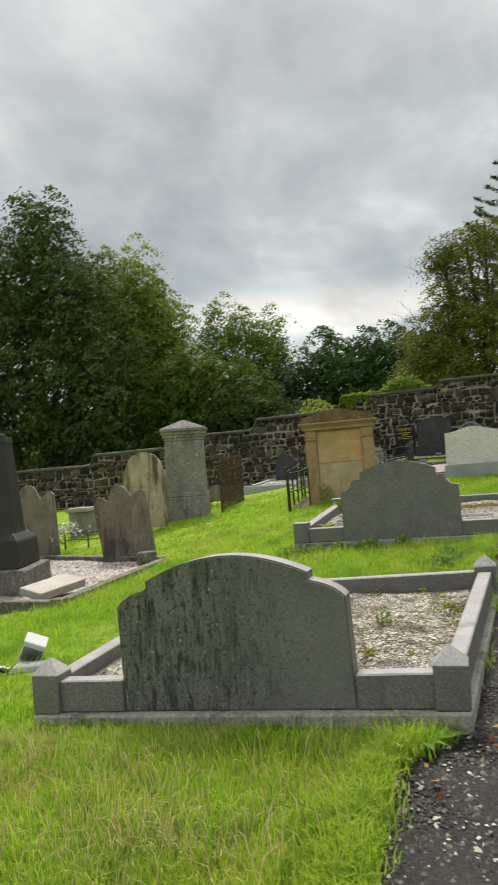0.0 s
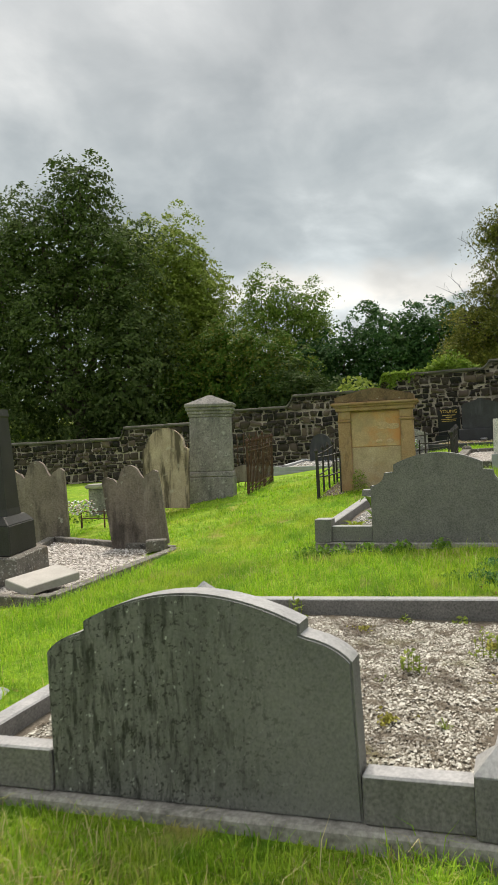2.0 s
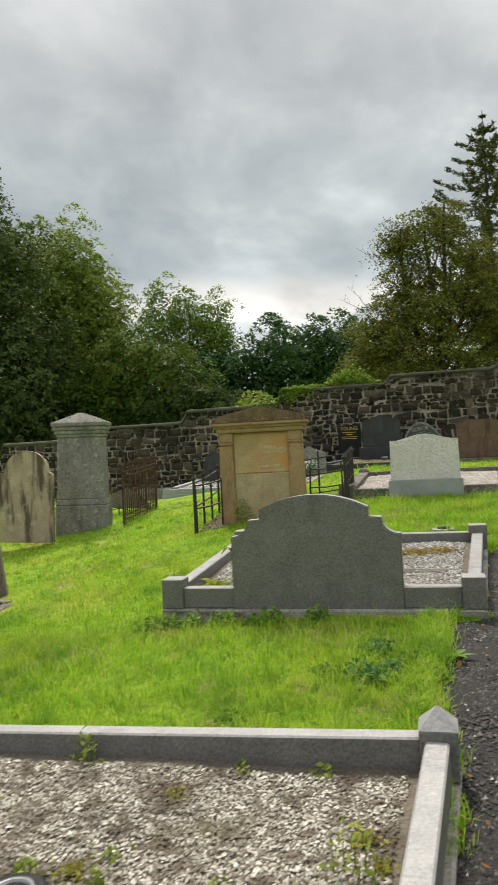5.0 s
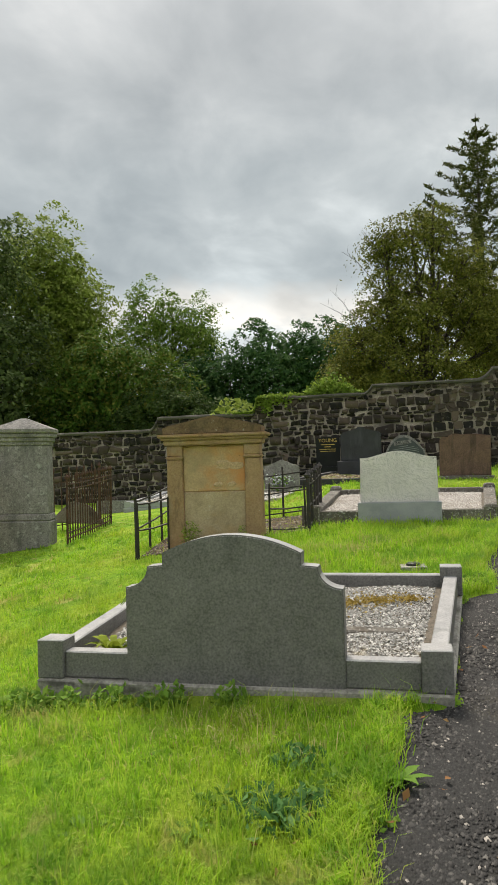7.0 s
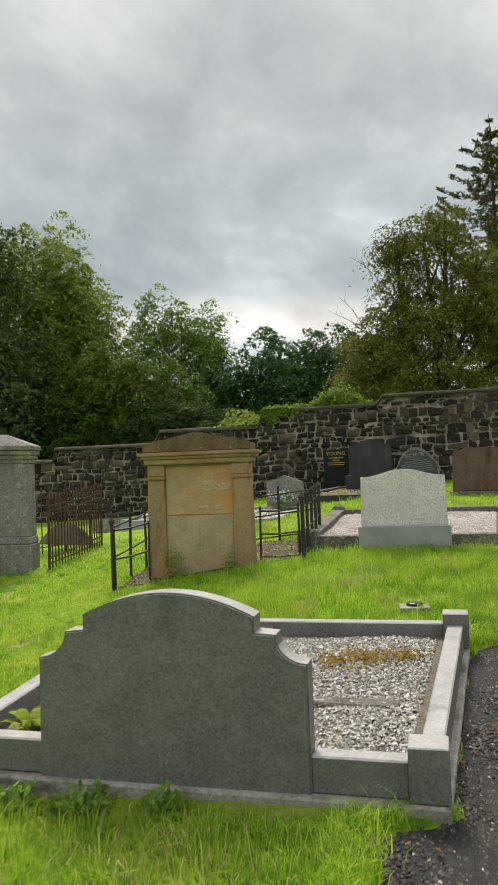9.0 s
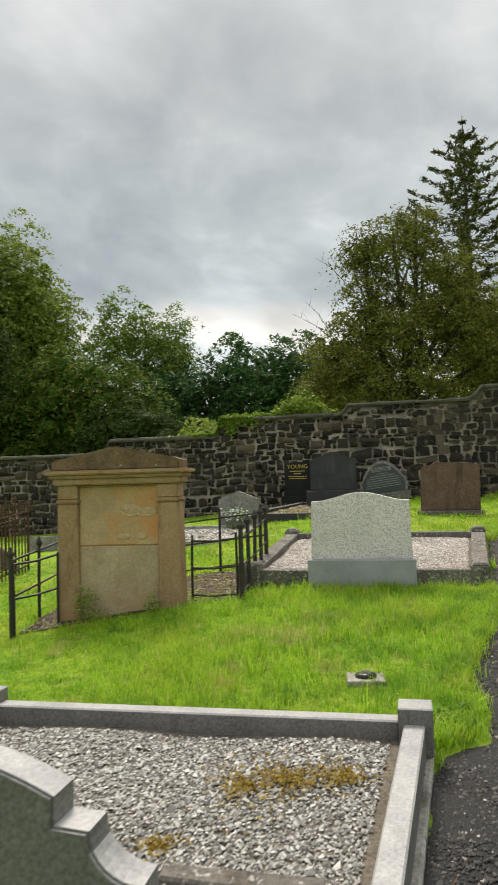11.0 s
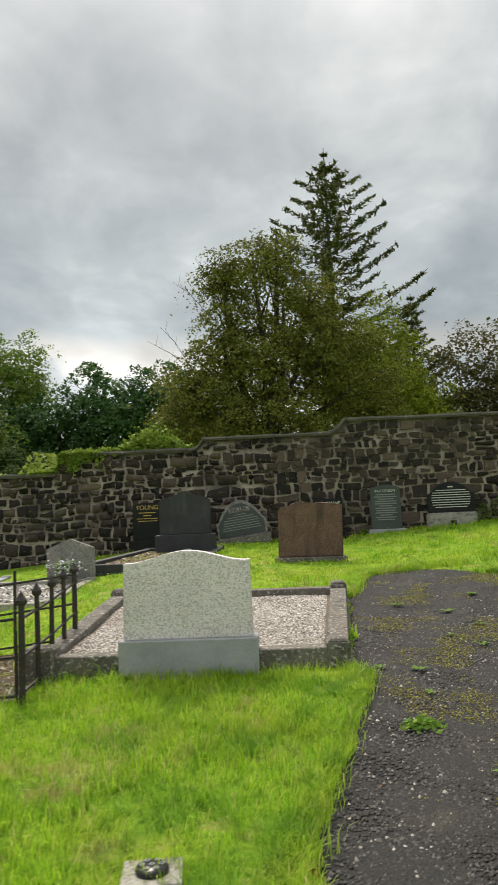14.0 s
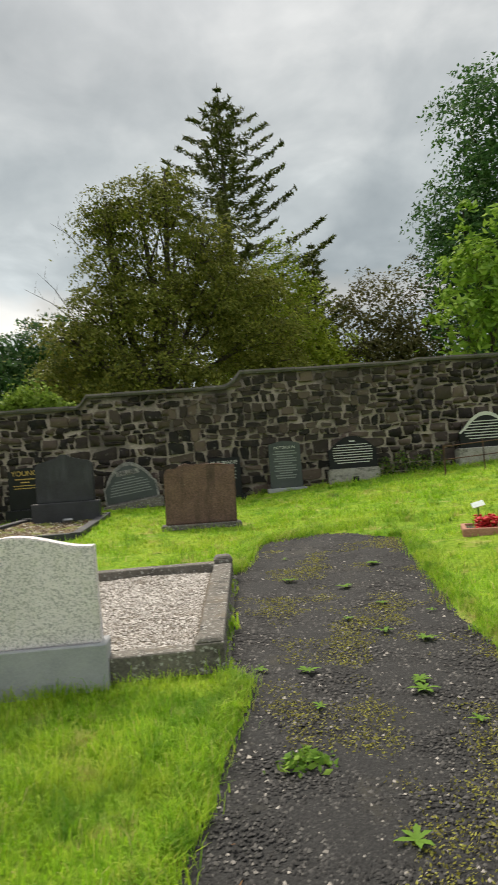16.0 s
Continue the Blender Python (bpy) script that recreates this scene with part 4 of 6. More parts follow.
def column_monument():
    root = thing("pedestal_monument", pose(-6.32, 15.2, 0.52, 0.4, 1.0, 15), "weathered grey stone pedestal monument with pyramid cap", "monument")
    part("foot", frustum(bmesh.new(), 0.99, 0.52, -0.15, 0.99, 0.52, 0.44, 0.02), M["grey_stone"], root)
    part("plinth", frustum(bmesh.new(), 0.98, 0.51, 0.441, 0.93, 0.47, 0.56, 0.02), M["grey_stone"], root)
    part("shaft", frustum(bmesh.new(), 0.91, 0.45, 0.561, 0.86, 0.41, 1.72, 0.012), M["grey_stone"], root)
    bm = bmesh.new()
    for w, z0, z1 in ((0.90, 1.721, 1.79), (0.95, 1.785, 1.86), (1.00, 1.855, 1.93)):
        box(bm, -w / 2, w / 2, -w / 2 + 0.23, w / 2 - 0.23, z0, z1, 0.015)
    part("neck", bm, M["grey_stone"], root)
    bm = bmesh.new()
    box(bm, -0.52, 0.52, -0.30, 0.30, 1.931, 2.01, 0.015)
    frustum(bm, 1.02, 0.58, 2.005, 0.10, 0.08, 2.19, 0.0)
    part("cap", bm, M["grey_stone"], root, "low pyramid cap with lichen")
    return root


column_monument()


def obelisk():
    root = thing("obelisk", pose(-5.84, 7.50, 0.04, 0.5, -0.6, 16), "dark granite obelisk with turned urn finial on a stepped plinth", "obelisk")
    bm = frustum(bmesh.new(), 1.02, 1.02, -0.15, 1.0, 1.0, 0.42, 0.02)
    roughen(bm, 2, 0.01, 5, 2)
    part("foot", bm, M["lichen"], root, "rough lichened foot block")
    bm = frustum(bmesh.new(), 0.80, 0.80, 0.42, 0.78, 0.78, 0.76, 0.012)
    frustum(bm, 0.78, 0.78, 0.759, 0.62, 0.62, 0.85, 0.008)
    part("plinth", bm, M["obelisk_stone"], root)
    bm = bmesh.new()
    rings = []
    for w, z in ((0.31, 0.85), (0.295, 0.93), (0.235, 1.98), (0.245, 2.0), (0.235, 2.08)):
        c = 0.35
        pts = []
        for k in range(4):
            for d in (-1, 1):
                a_ = math.pi / 2 * k
                u, v = w, d * w * (1 - c)
                pts.append(bm.verts.new((u * math.cos(a_) - v * math.sin(a_), u * math.sin(a_) + v * math.cos(a_), z)))
        rings.append(pts)
    for p, q in zip(rings, rings[1:]):
        for k in range(8):
            bm.faces.new((p[k], p[(k + 1) % 8], q[(k + 1) % 8], q[k]))
    bm.faces.new(rings[0][::-1])
    bm.faces.new(rings[-1])
    part("shaft", bm, M["obelisk_stone"], root, "chamfered tapering shaft")
    part("finial", lathe(bmesh.new(), [(0.19, 2.08), (0.17, 2.12), (0.11, 2.14), (0.06, 2.19), (0.08, 2.24), (0.15, 2.30), (0.13, 2.34), (0.06, 2.38), (0.07, 2.42), (0.15, 2.47), (0.12, 2.50), (0.06, 2.52), (0.05, 2.56), (0.07, 2.60), (0.04, 2.64), (0.03, 2.66), (0.045, 2.69), (0.03, 2.72), (0.005, 2.735)], 20), M["obelisk_stone"], root, "turned urn finial", True)
    return root


obelisk()

# old plot behind the obelisk
root = kerb_set(PLOT_OLD, 0.06, 0.12, 0.13, 0.14, 0.15, 0.16, 0.0, 0.1, M["lichen"], "dark lichened stone kerb of an old grave", M["lichen"], back_posts=False, group="grave kerbs")
bed("old_chippings", PLOT_OLD, 0.13, 0.19, 9000, 0.012, M["chip_pink"], "white chippings filling an old grave")
bm = box(bmesh.new(), -0.20, 0.20, -0.32, 0.32, -0.03, 0.06, 0.008)
solid("marble_tablet", bm, M["marble"], pose(-4.72, 6.92, 0.26, 6, 8, -20), "worn white marble tablet lying on a grave kerb", "tablet")
bm = box(bmesh.new(), -0.13, 0.13, -0.10, 0.10, 0, 0.15, 0.012)
solid("stone_block", bm, M["lichen"], pose(-4.66, 9.35, 0.22, 0, 0, 15), "small lichened stone block on a kerb corner", "stone block")

# tipped-over flower holder in the grass
tip = thing("flower_holder", pose(-3.10, 4.06, gz(-3.10, 4.06) + 0.10, 28, 24, 30), "white enamelled flower holder tipped over in the grass", "flower holder")
part("box", box(bmesh.new(), -0.08, 0.08, -0.06, 0.06, -0.11, 0.10, 0.006), M["white_paint"], tip)
part("plate", box(bmesh.new(), -0.07, 0.07, -0.064, -0.0605, -0.06, 0.06, 0.002), M["steel"], tip)
bm = frustum(bmesh.new(), 0.34, 0.2, 0, 0.26, 0.14, 0.05, 0.01)
roughen(bm, 2, 0.012, 8, 4)
solid("marble_slab", bm, M["concrete"], pose(-3.0, 3.92, gz(-3.0, 3.92) - 0.005, 0, 0, 20), "broken pale stone slab lying in the grass", "slab")
bm = tube(bmesh.new(), [(-0.1, 0, 0.03), (0.0, 0.02, 0.045), (0.1, 0, 0.03)], [0.02, 0.028, 0.022], 8)
solid("flower_pot_insert", bm, M["plastic_black"], pose(-3.22, 3.78, gz(-3.22, 3.78), 0, 0, 20), "black plastic pot insert lying in the grass", "pot")


# ---- iron railings ----
def finial(bm, x, y, z, r):
    lathe(bm, [(r * 0.8, z), (r * 1.7, z + 0.02), (r * 1.8, z + 0.045), (r * 0.9, z + 0.075), (0.002, z + 0.11)], 8, x, y)


def railing(points, spacing, height, rails, mat, label, bar=0.013, post=0.022, lean=(0, 0), knob=True, group="iron railings"):
    """Iron railing along a line of (x, y); a stouter post at each corner, bars between, flat rails through them."""
    o = Vector((*points[0], gz(*points[0])))
    root = thing("iron_railing", pose(*o), label, "railing", group)
    for (ax, ay), (bx, by) in zip(points, points[1:]):
        n = max(1, round(math.hypot(bx - ax, by - ay) / spacing))
        for k in range(n + 1):
            x, y = ax + (bx - ax) * k / n, ay + (by - ay) * k / n
            z = gz(x, y)
            r = post if k in (0, n) else bar
            p = Vector((x, y, z)) - o
            jig = Vector((0.02 * noise.noise((x * 9, y * 9, 1)), 0.02 * noise.noise((x * 9, y * 9, 5)), 0))
            top = p + Vector((lean[0], lean[1], height)) + jig
            bm = tube(bmesh.new(), [p - Vector((0, 0, 0.06)), p + Vector((lean[0], lean[1], height)) * 0.5, top], [r, r, r * 0.9], 8)
            if knob:
                finial(bm, top.x, top.y, top.z - 0.01, r)
            part("bar" if r == bar else "post", bm, mat, root)
        for h in rails:
            f = h / height
            p = Vector((ax, ay, gz(ax, ay) + h)) - o + Vector((lean[0], lean[1], 0)) * f
            q = Vector((bx, by, gz(bx, by) + h)) - o + Vector((lean[0], lean[1], 0)) * f
            part("rail", tube(bmesh.new(), [p, (p + q) / 2 - Vector((0, 0, 0.015)), q], [0.012] * 3, 6), mat, root)
    return root


railing([(-3.31, 12.74), (-3.55, 14.9)], 0.68, 0.80, (0.40, 0.76), M["iron"], "black iron railing with knobbed posts beside a sandstone monument", 0.019, 0.022)
railing([(-3.29, 12.76), (-2.99, 13.10)], 0.6, 0.74, (0.38, 0.72), M["iron"], "short black iron railing closing the corner by a sandstone monument", 0.012, 0.014, knob=False)
railing([(-1.12, 13.38), (-1.17, 15.0)], 0.40, 0.72, (0.08, 0.34, 0.62), M["iron"], "black iron railing with ball-topped bars beside a lichened kerb", 0.022, 0.026)
railing([(-1.17, 13.40), (-1.68, 13.52)], 0.7, 0.68, (0.06, 0.34, 0.62), M["iron"], "thin black iron rails between a monument and a corner post", 0.012, 0.014, knob=False)
railing([(-1.17, 15.02), (-3.52, 15.02)], 0.55, 0.80, (0.10, 0.42, 0.70), M["iron"], "black iron railing with three rails closing a plot", 0.017, 0.02, knob=False)
u, v = np.meshgrid(np.linspace(0, 1, 20), np.linspace(0, 1, 24))
p = bilinear(SAND_PLOT, u, v)
f = np.arange(480).reshape(24, 20)
f = np.stack([f[:-1, :-1], f[:-1, 1:], f[1:, 1:], f[1:, :-1]], -1).reshape(-1, 4)
z = land(p[..., 0], p[..., 1]) + 0.015 + 0.012 * np.sin(p[..., 0] * 9) * np.sin(p[..., 1] * 8)
tagged(new("plot_earth", fast_mesh("plot_earth", np.concatenate([p, z[..., None]], -1).reshape(-1, 3), f.ravel(), np.full(len(f), 4), M["soil"])), "brown earth and leaf litter inside railings", "soil", kind="structure")
n = 6000
p = bilinear(SAND_PLOT, rng.random(n), rng.random(n))
chips("litter", p[:, 0], p[:, 1], land(p[:, 0], p[:, 1]) + 0.02, 0.0105, M["litter"], "dead leaves and rubble inside railings", "litter", 0.35)
# rusty leaning panels behind the grey pedestal
railing([(-5.47, 15.1), (-5.72, 17.5)], 0.125, 1.10, (0.10, 0.19, 0.92, 1.0), M["rust"], "rust-brown iron railing with close bars and spear tops", 0.012, 0.022, lean=(0.04, -0.06))
railing([(-5.9, 17.4), (-8.3, 17.2)], 0.16, 1.2, (0.15, 1.0), M["rust"], "rust-brown iron railing with spear tops", 0.012, 0.02)
railing([(-6.9, 12.6), (-8.6, 13.6)], 0.85, 0.38, (0.2, 0.34), M["rust"], "low rusty iron rail on short posts", 0.016, 0.02, knob=False)
bm = prism(bmesh.new(), [(0.55, 0)] + arc(0.55, 0, -0.55, 0, 0.42, 14) + [(-0.55, 0)], -0.06, 0.06, 0.02)
solid("fallen_headstone", bm, M["brown_stone"], pose(-6.37, 17.35, 0.72, -4, 3, 10), "dark round-topped headstone sunk behind rusty railings", "headstone")


# ---- stones near the wall ----
def text_part(words, size, parent, mat, x, y, z, label="", depth=0.002):
    cu = bpy.data.curves.new("letters", "FONT")
    cu.body, cu.size, cu.align_x, cu.extrude = words, size, "CENTER", depth
    tmp = bpy.data.objects.new("letters", cu)
    me = bpy.data.meshes.new_from_object(tmp)
    bpy.data.objects.remove(tmp)
    me.transform(pose(x, y, z, 90))
    me.materials.clear()
    me.materials.append(mat)
    ob = new("inscription", me)
    ob.parent = parent
    return tagged(ob, label=label)


def bars(parent, mat, y, rows):
    """Lines of writing too small to read: a thin bar for each (x0, x1, z, height)."""
    for x0, x1, z, h in rows:
        part("text_line", box(bmesh.new(), x0, x1, y - 0.003, y, z, z + h, 0), mat, parent)


WALL_Y = 25.3


def plaque(x, y, z, outline, depth, mat, label, turn=0.0, lean=0.0, back=-2.0):
    root = thing("headstone", pose(x, y, z, back, lean, turn), label, "headstone", "stones along the wall")
    part("slab", prism(bmesh.new(), outline, -depth / 2, depth / 2, 0.008), mat, root)
    return root


# black stone with gilt lettering
yg = plaque(-2.17, 24.75, 1.45, [(0.34, 0.20), (0.34, 1.0)] + arc(0.34, 1.0, -0.34, 1.0, 0.06, 12) + [(-0.34, 1.0), (-0.34, 0.20)], 0.09, M["black_granite"], "polished black granite headstone with gilt lettering", back=0)
part("plinth", box(bmesh.new(), -0.42, 0.42, -0.14, 0.14, -0.08, 0.20, 0.01), M["black_granite"], yg)
text_part("YOUNG", 0.145, yg, M["gold"], 0, -0.048, 0.90)
bars(yg, M["gold"], -0.046, [(-0.20, 0.20, 0.82, 0.02), (-0.09, 0.09, 0.755, 0.022), (-0.24, 0.24, 0.69, 0.014), (-0.22, 0.22, 0.635, 0.014)])
# dark headstone with kerb
dk = thing("headstone", pose(-1.13, 23.3, 1.42), "dark slate-grey headstone with a shallow peaked top on a plinth", "headstone", "stones along the wall")
part("slab", prism(bmesh.new(), [(0.53, 0.38), (0.53, 1.07), (0.47, 1.13), (0.30, 1.17), (0.12, 1.22), (0.06, 1.27), (-0.06, 1.27), (-0.12, 1.22), (-0.30, 1.17), (-0.47, 1.13), (-0.53, 1.07), (-0.53, 0.38)], -0.08, 0.08, 0.012), M["dark_stone"], dk)
part("plinth", box(bmesh.new(), -0.62, 0.62, -0.17, 0.17, -0.15, 0.38, 0.012), M["dark_stone"], dk)
kerb_set(PLOT_DARK, 1.26, 1.38, 0.16, 0.14, 0.17, 0.15, 0.0, 0.15, M["dark_stone"], "dark stone grave kerb before a slate-grey headstone", M["dark_stone"], group="grave kerbs")
bed("old_gravel", PLOT_DARK, 1.33, 1.45, 2500, 0.025, M["litter"], "dull brownish chippings with weeds inside a dark kerb")
bm = lathe(bmesh.new(), [(0.07, 0), (0.10, 0.05), (0.08, 0.08), (0.06, 0.075)], 12)
solid("metal_bowl", bm, M["steel"], pose(-1.05, 22.85, 1.44), "small dull metal bowl on chippings", "bowl")
# round-topped slab leaning sideways
ml = thing("headstone", pose(0.0, 24.75, 1.65, -6, -7.5, 0), "dark slate headstone with pale arched border, leaning sideways", "headstone", "stones along the wall")
part("border", prism(bmesh.new(), [(0.56, 0.0), (0.56, 0.36), (0.50, 0.40), (0.46, 0.50)] + arc(0.46, 0.50, -0.46, 0.50, 0.34, 18) + [(-0.46, 0.50), (-0.50, 0.40), (-0.56, 0.36), (-0.56, 0.0)], -0.06, 0.06, 0.012), M["grey_stone"], ml, "pale scrolled border")
part("slab", prism(bmesh.new(), [(0.52, 0.03), (0.52, 0.33), (0.43, 0.44)] + arc(0.43, 0.44, -0.43, 0.44, 0.32, 18) + [(-0.43, 0.44), (-0.52, 0.33), (-0.52, 0.03)], -0.075, -0.058, 0.004), M["green_slate"], ml)
part("name_panel", box(bmesh.new(), -0.24, 0.24, -0.080, -0.0755, 0.565, 0.67, 0.003), M["grey_stone"], ml)
text_part("MILLER", 0.115, ml, M["black_granite"], 0, -0.082, 0.578)
bars(ml, M["letter_grey"], -0.0765, [(-w, w, 0.50 - 0.055 * k, 0.016) for k, w in enumerate((0.13, 0.30, 0.38, 0.40, 0.40, 0.42, 0.44))])
part("footing", box(bmesh.new(), -0.62, 0.62, -0.15, 0.12, -0.22, -0.002, 0.015), M["lichen"], ml, "low rough stone footing")
# rough red stone
rd = thing("headstone", pose(1.335, 20.75, 1.335, 0, 0.5, -1), "rough red-brown granite headstone with worn top edge", "headstone", "stones along the wall")
bm = prism(bmesh.new(), [(0.55, 0.07), (0.56, 0.95), (0.48, 0.96), (0.30, 0.985), (0.1, 0.99), (-0.1, 0.985), (-0.22, 1.01), (-0.30, 0.98), (-0.36, 0.94), (-0.50, 0.93), (-0.54, 0.86), (-0.55, 0.07)], -0.09, 0.09, 0.015)
for v in bm.verts:
    v.co += 0.012 * noise.noise_vector(v.co * 9)
part("slab", bm, M["red_granite"], rd)
part("plinth", box(bmesh.new(), -0.62, 0.62, -0.15, 0.15, -0.08, 0.07, 0.015), M["lichen"], rd)
# dark plaque behind it
mw = plaque(1.95, 24.95, 1.565, [(0.34, 0), (0.34, 0.86), (-0.34, 0.86), (-0.34, 0)], 0.07, M["black_granite"], "dark granite headstone against the wall with pale lettering", back=-3)
text_part("McILWAINE", 0.110, mw, M["letter_white"], 0, -0.037, 0.72)
bars(mw, M["letter_grey"], -0.036, [(-0.24, 0.24, 0.62 - 0.07 * k, 0.025) for k in range(4)])
bm = lathe(bmesh.new(), [(0.05, 0), (0.06, 0.06), (0.045, 0.13), (0.06, 0.15)], 12)
solid("grave_pot", bm, M["black_granite"], pose(2.3, 24.6, gz(2.3, 24.6) - 0.01), "small dark flower pot by a headstone", "pot")
# green slate with long inscription
pt = plaque(3.27, 25.02, 1.685, [(0.35, 0), (0.34, 0.94)] + arc(0.34, 0.94, -0.34, 0.94, 0.07, 10) + [(-0.34, 0.94), (-0.35, 0)], 0.07, M["green_slate"], "dark green slate headstone with a long pale inscription", back=-3)
part("plinth", box(bmesh.new(), -0.42, 0.42, -0.10, 0.10, -0.10, -0.002, 0.01), M["concrete"], pt)
text_part("PATTERSON", 0.085, pt, M["letter_white"], 0, -0.037, 0.84)
bars(pt, M["letter_grey"], -0.036, [(-w, w, 0.775 - 0.052 * k, 0.022) for k, w in enumerate((0.22, 0.26, 0.18, 0.24, 0.25, 0.15, 0.24, 0.22, 0.25, 0.14, 0.23, 0.20))])
# arched black stone on a pale block
ar = plaque(4.75, 25.0, 1.64, [(0.53, 0.36), (0.53, 0.78), (0.48, 0.80)] + arc(0.48, 0.80, -0.48, 0.80, 0.26, 18) + [(-0.48, 0.80), (-0.53, 0.78), (-0.53, 0.36)], 0.09, M["black_granite"], "black granite headstone with arched top on a pale stone base", back=-3)
bm = box(bmesh.new(), -0.56, 0.56, -0.13, 0.13, -0.06, 0.36, 0.03, 2)
part("base", bm, M["base_course"], ar, "pale weathered stone base")
bars(ar, M["letter_white"], -0.048, [(-0.06, 0.06, 0.93, 0.03)] + [(-w, w, 0.86 - 0.055 * k, 0.018) for k, w in enumerate((0.34, 0.42, 0.43, 0.44, 0.44, 0.43, 0.42, 0.36))])
bm = lathe(bmesh.new(), [(0.06, 0), (0.075, 0.05), (0.06, 0.11), (0.075, 0.13)], 12)
solid("grave_pot", bm, M["black_granite"], pose(4.72, 24.72, gz(4.72, 24.72) - 0.01), "small dark flower pot before a headstone", "pot")
# stone at the far right with railings
fr = plaque(7.75, 24.95, 1.95, [(0.62, 0.3), (0.62, 0.66), (0.5, 0.74)] + arc(0.5, 0.74, -0.5, 0.74, 0.32, 18) + [(-0.5, 0.74), (-0.62, 0.66), (-0.62, 0.3)], 0.10, M["black_granite"], "black granite headstone with wide arched top", back=-3)
part("base", box(bmesh.new(), -0.7, 0.7, -0.14, 0.14, -0.1, 0.3, 0.02), M["base_course"], fr)
part("edge", prism(bmesh.new(), [(0.63, 0.64), (0.51, 0.745)] + arc(0.51, 0.745, -0.51, 0.745, 0.335, 18) + [(-0.51, 0.745), (-0.63, 0.64), (-0.60, 0.62), (-0.47, 0.70)] + arc(-0.47, 0.70, 0.47, 0.70, 0.30, 18) + [(0.47, 0.70), (0.60, 0.62)], -0.056, -0.045, 0), M["letter_white"], fr, "pale edge line")
bars(fr, M["letter_white"], -0.053, [(-w, w, 0.86 - 0.062 * k, 0.022) for k, w in enumerate((0.30, 0.42, 0.48, 0.5, 0.5, 0.48, 0.40))])
railing([(6.25, 23.5), (8.6, 23.3)], 0.75, 0.60, (0.30, 0.56), M["rust"], "low rusty iron railing round a grave by the wall", 0.014, 0.02, knob=False)
# terracotta planter
pl = thing("planter", pose(4.55, 17.2, gz(4.55, 17.2), 0, 0, -18), "square terracotta planter filled with red flowers", "planter")
bm = bmesh.new()
for x0, x1, y0, y1 in ((-0.36, 0.36, -0.30, -0.25), (-0.36, 0.36, 0.25, 0.30), (-0.36, -0.31, -0.25, 0.25), (0.31, 0.36, -0.25, 0.25)):
    box(bm, x0, x1, y0, y1, -0.04, 0.07, 0.008)
part("rim", bm, M["terracotta"], pl)
part("soil", box(bmesh.new(), -0.31, 0.31, -0.25, 0.25, -0.04, 0.045, 0), M["soil"], pl)
n = 240
c = rng.random((n, 3)) * (0.5, 0.42, 0.12) - (0.20, 0.21, -0.05)
v = (OCTA[None] * (0.022 + 0.02 * rng.random((n, 1, 1))) * (1, 1, 0.5) + 0.012 * (rng.random((n, 6, 3)) - 0.5)) + c[:, None]
fl = new("flowers", fast_mesh("flowers", v.reshape(-1, 3), (OCTA_F[None] + 6 * np.arange(n)[:, None, None]).reshape(-1), np.full(8 * n, 3), M["red_flower"]))
fl.parent = pl
sg = thing("grave_marker", pose(4.42, 17.32, gz(4.42, 17.32) + 0.04, 0, 0, -10), "small white name card on a thin green stake", "marker")
part("stake", tube(bmesh.new(), [(0, 0, -0.08), (0, 0, 0.25)], [0.012, 0.010], 6), M["weed"], sg)
card = part("card", box(bmesh.new(), -0.07, 0.07, -0.045, 0.045, -0.004, 0.004, 0.002), M["white_card"], sg)
card.matrix_local = pose(0, -0.01, 0.265, 38, -14, 0)



def posy(x, y, z, wide, high, n, mats, label):
    """A bunch of flowers: many small petals on short green leaves."""
    root = thing("flower_bunch", pose(x, y, z), label, "flowers")
    for name, mat, m, lift in (("blooms", mats[0], n, 0.35), ("blooms", mats[1], n // 2, 0.4), ("greenery", "weed", n, 0.0)):
        c = rng.standard_normal((m, 3)) * (wide * 0.4, wide * 0.35, 0)
        c[:, 2] = high * (lift + (1 - lift) * rng.random(m))
        v = OCTA[None] * (0.018 + 0.018 * rng.random((m, 1, 1))) * (1, 1, 0.6) + 0.012 * (rng.random((m, 6, 3)) - 0.5) + c[:, None]
        ob = new(name, fast_mesh(name, v.reshape(-1, 3), (OCTA_F[None] + 6 * np.arange(m)[:, None, None]).reshape(-1), np.full(8 * m, 3), M[mat]))
        ob.parent = root
        tagged(ob, kind="stuff")


posy(-8.15, 12.8, gz(-8.15, 12.8) + 0.22, 0.55, 0.42, 120, ("white_paint", "pink_flower"), "bunch of white and pink flowers behind a low rusty rail")
posy(-2.78, 20.25, gz(-2.62, 20.3) + 0.02, 0.30, 0.40, 60, ("white_paint", "white_card"), "bunch of white flowers before a grey headstone")

# graves beyond the sandstone monument
gp = plaque(-2.78, 20.6, 1.02, [(0.41, 0.05), (0.41, 0.70), (0.30, 0.74), (0, 0.86), (-0.30, 0.74), (-0.41, 0.70), (-0.41, 0.05)], 0.10, M["grey_stone"], "grey headstone with a low peaked top", back=0)
part("plinth", box(bmesh.new(), -0.5, 0.5, -0.16, 0.16, -0.12, 0.05, 0.01), M["concrete"], gp)
FAR_PLOTS = [([(-4.3, 18.2), (-2.5, 18.2), (-2.4, 20.4), (-4.2, 20.4)], M["base_course"], "mossy pale grey concrete grave kerb"), ([(-6.6, 20.6), (-4.9, 20.6), (-4.8, 23.0), (-6.5, 23.0)], M["concrete"], "pale grey concrete grave kerb")]
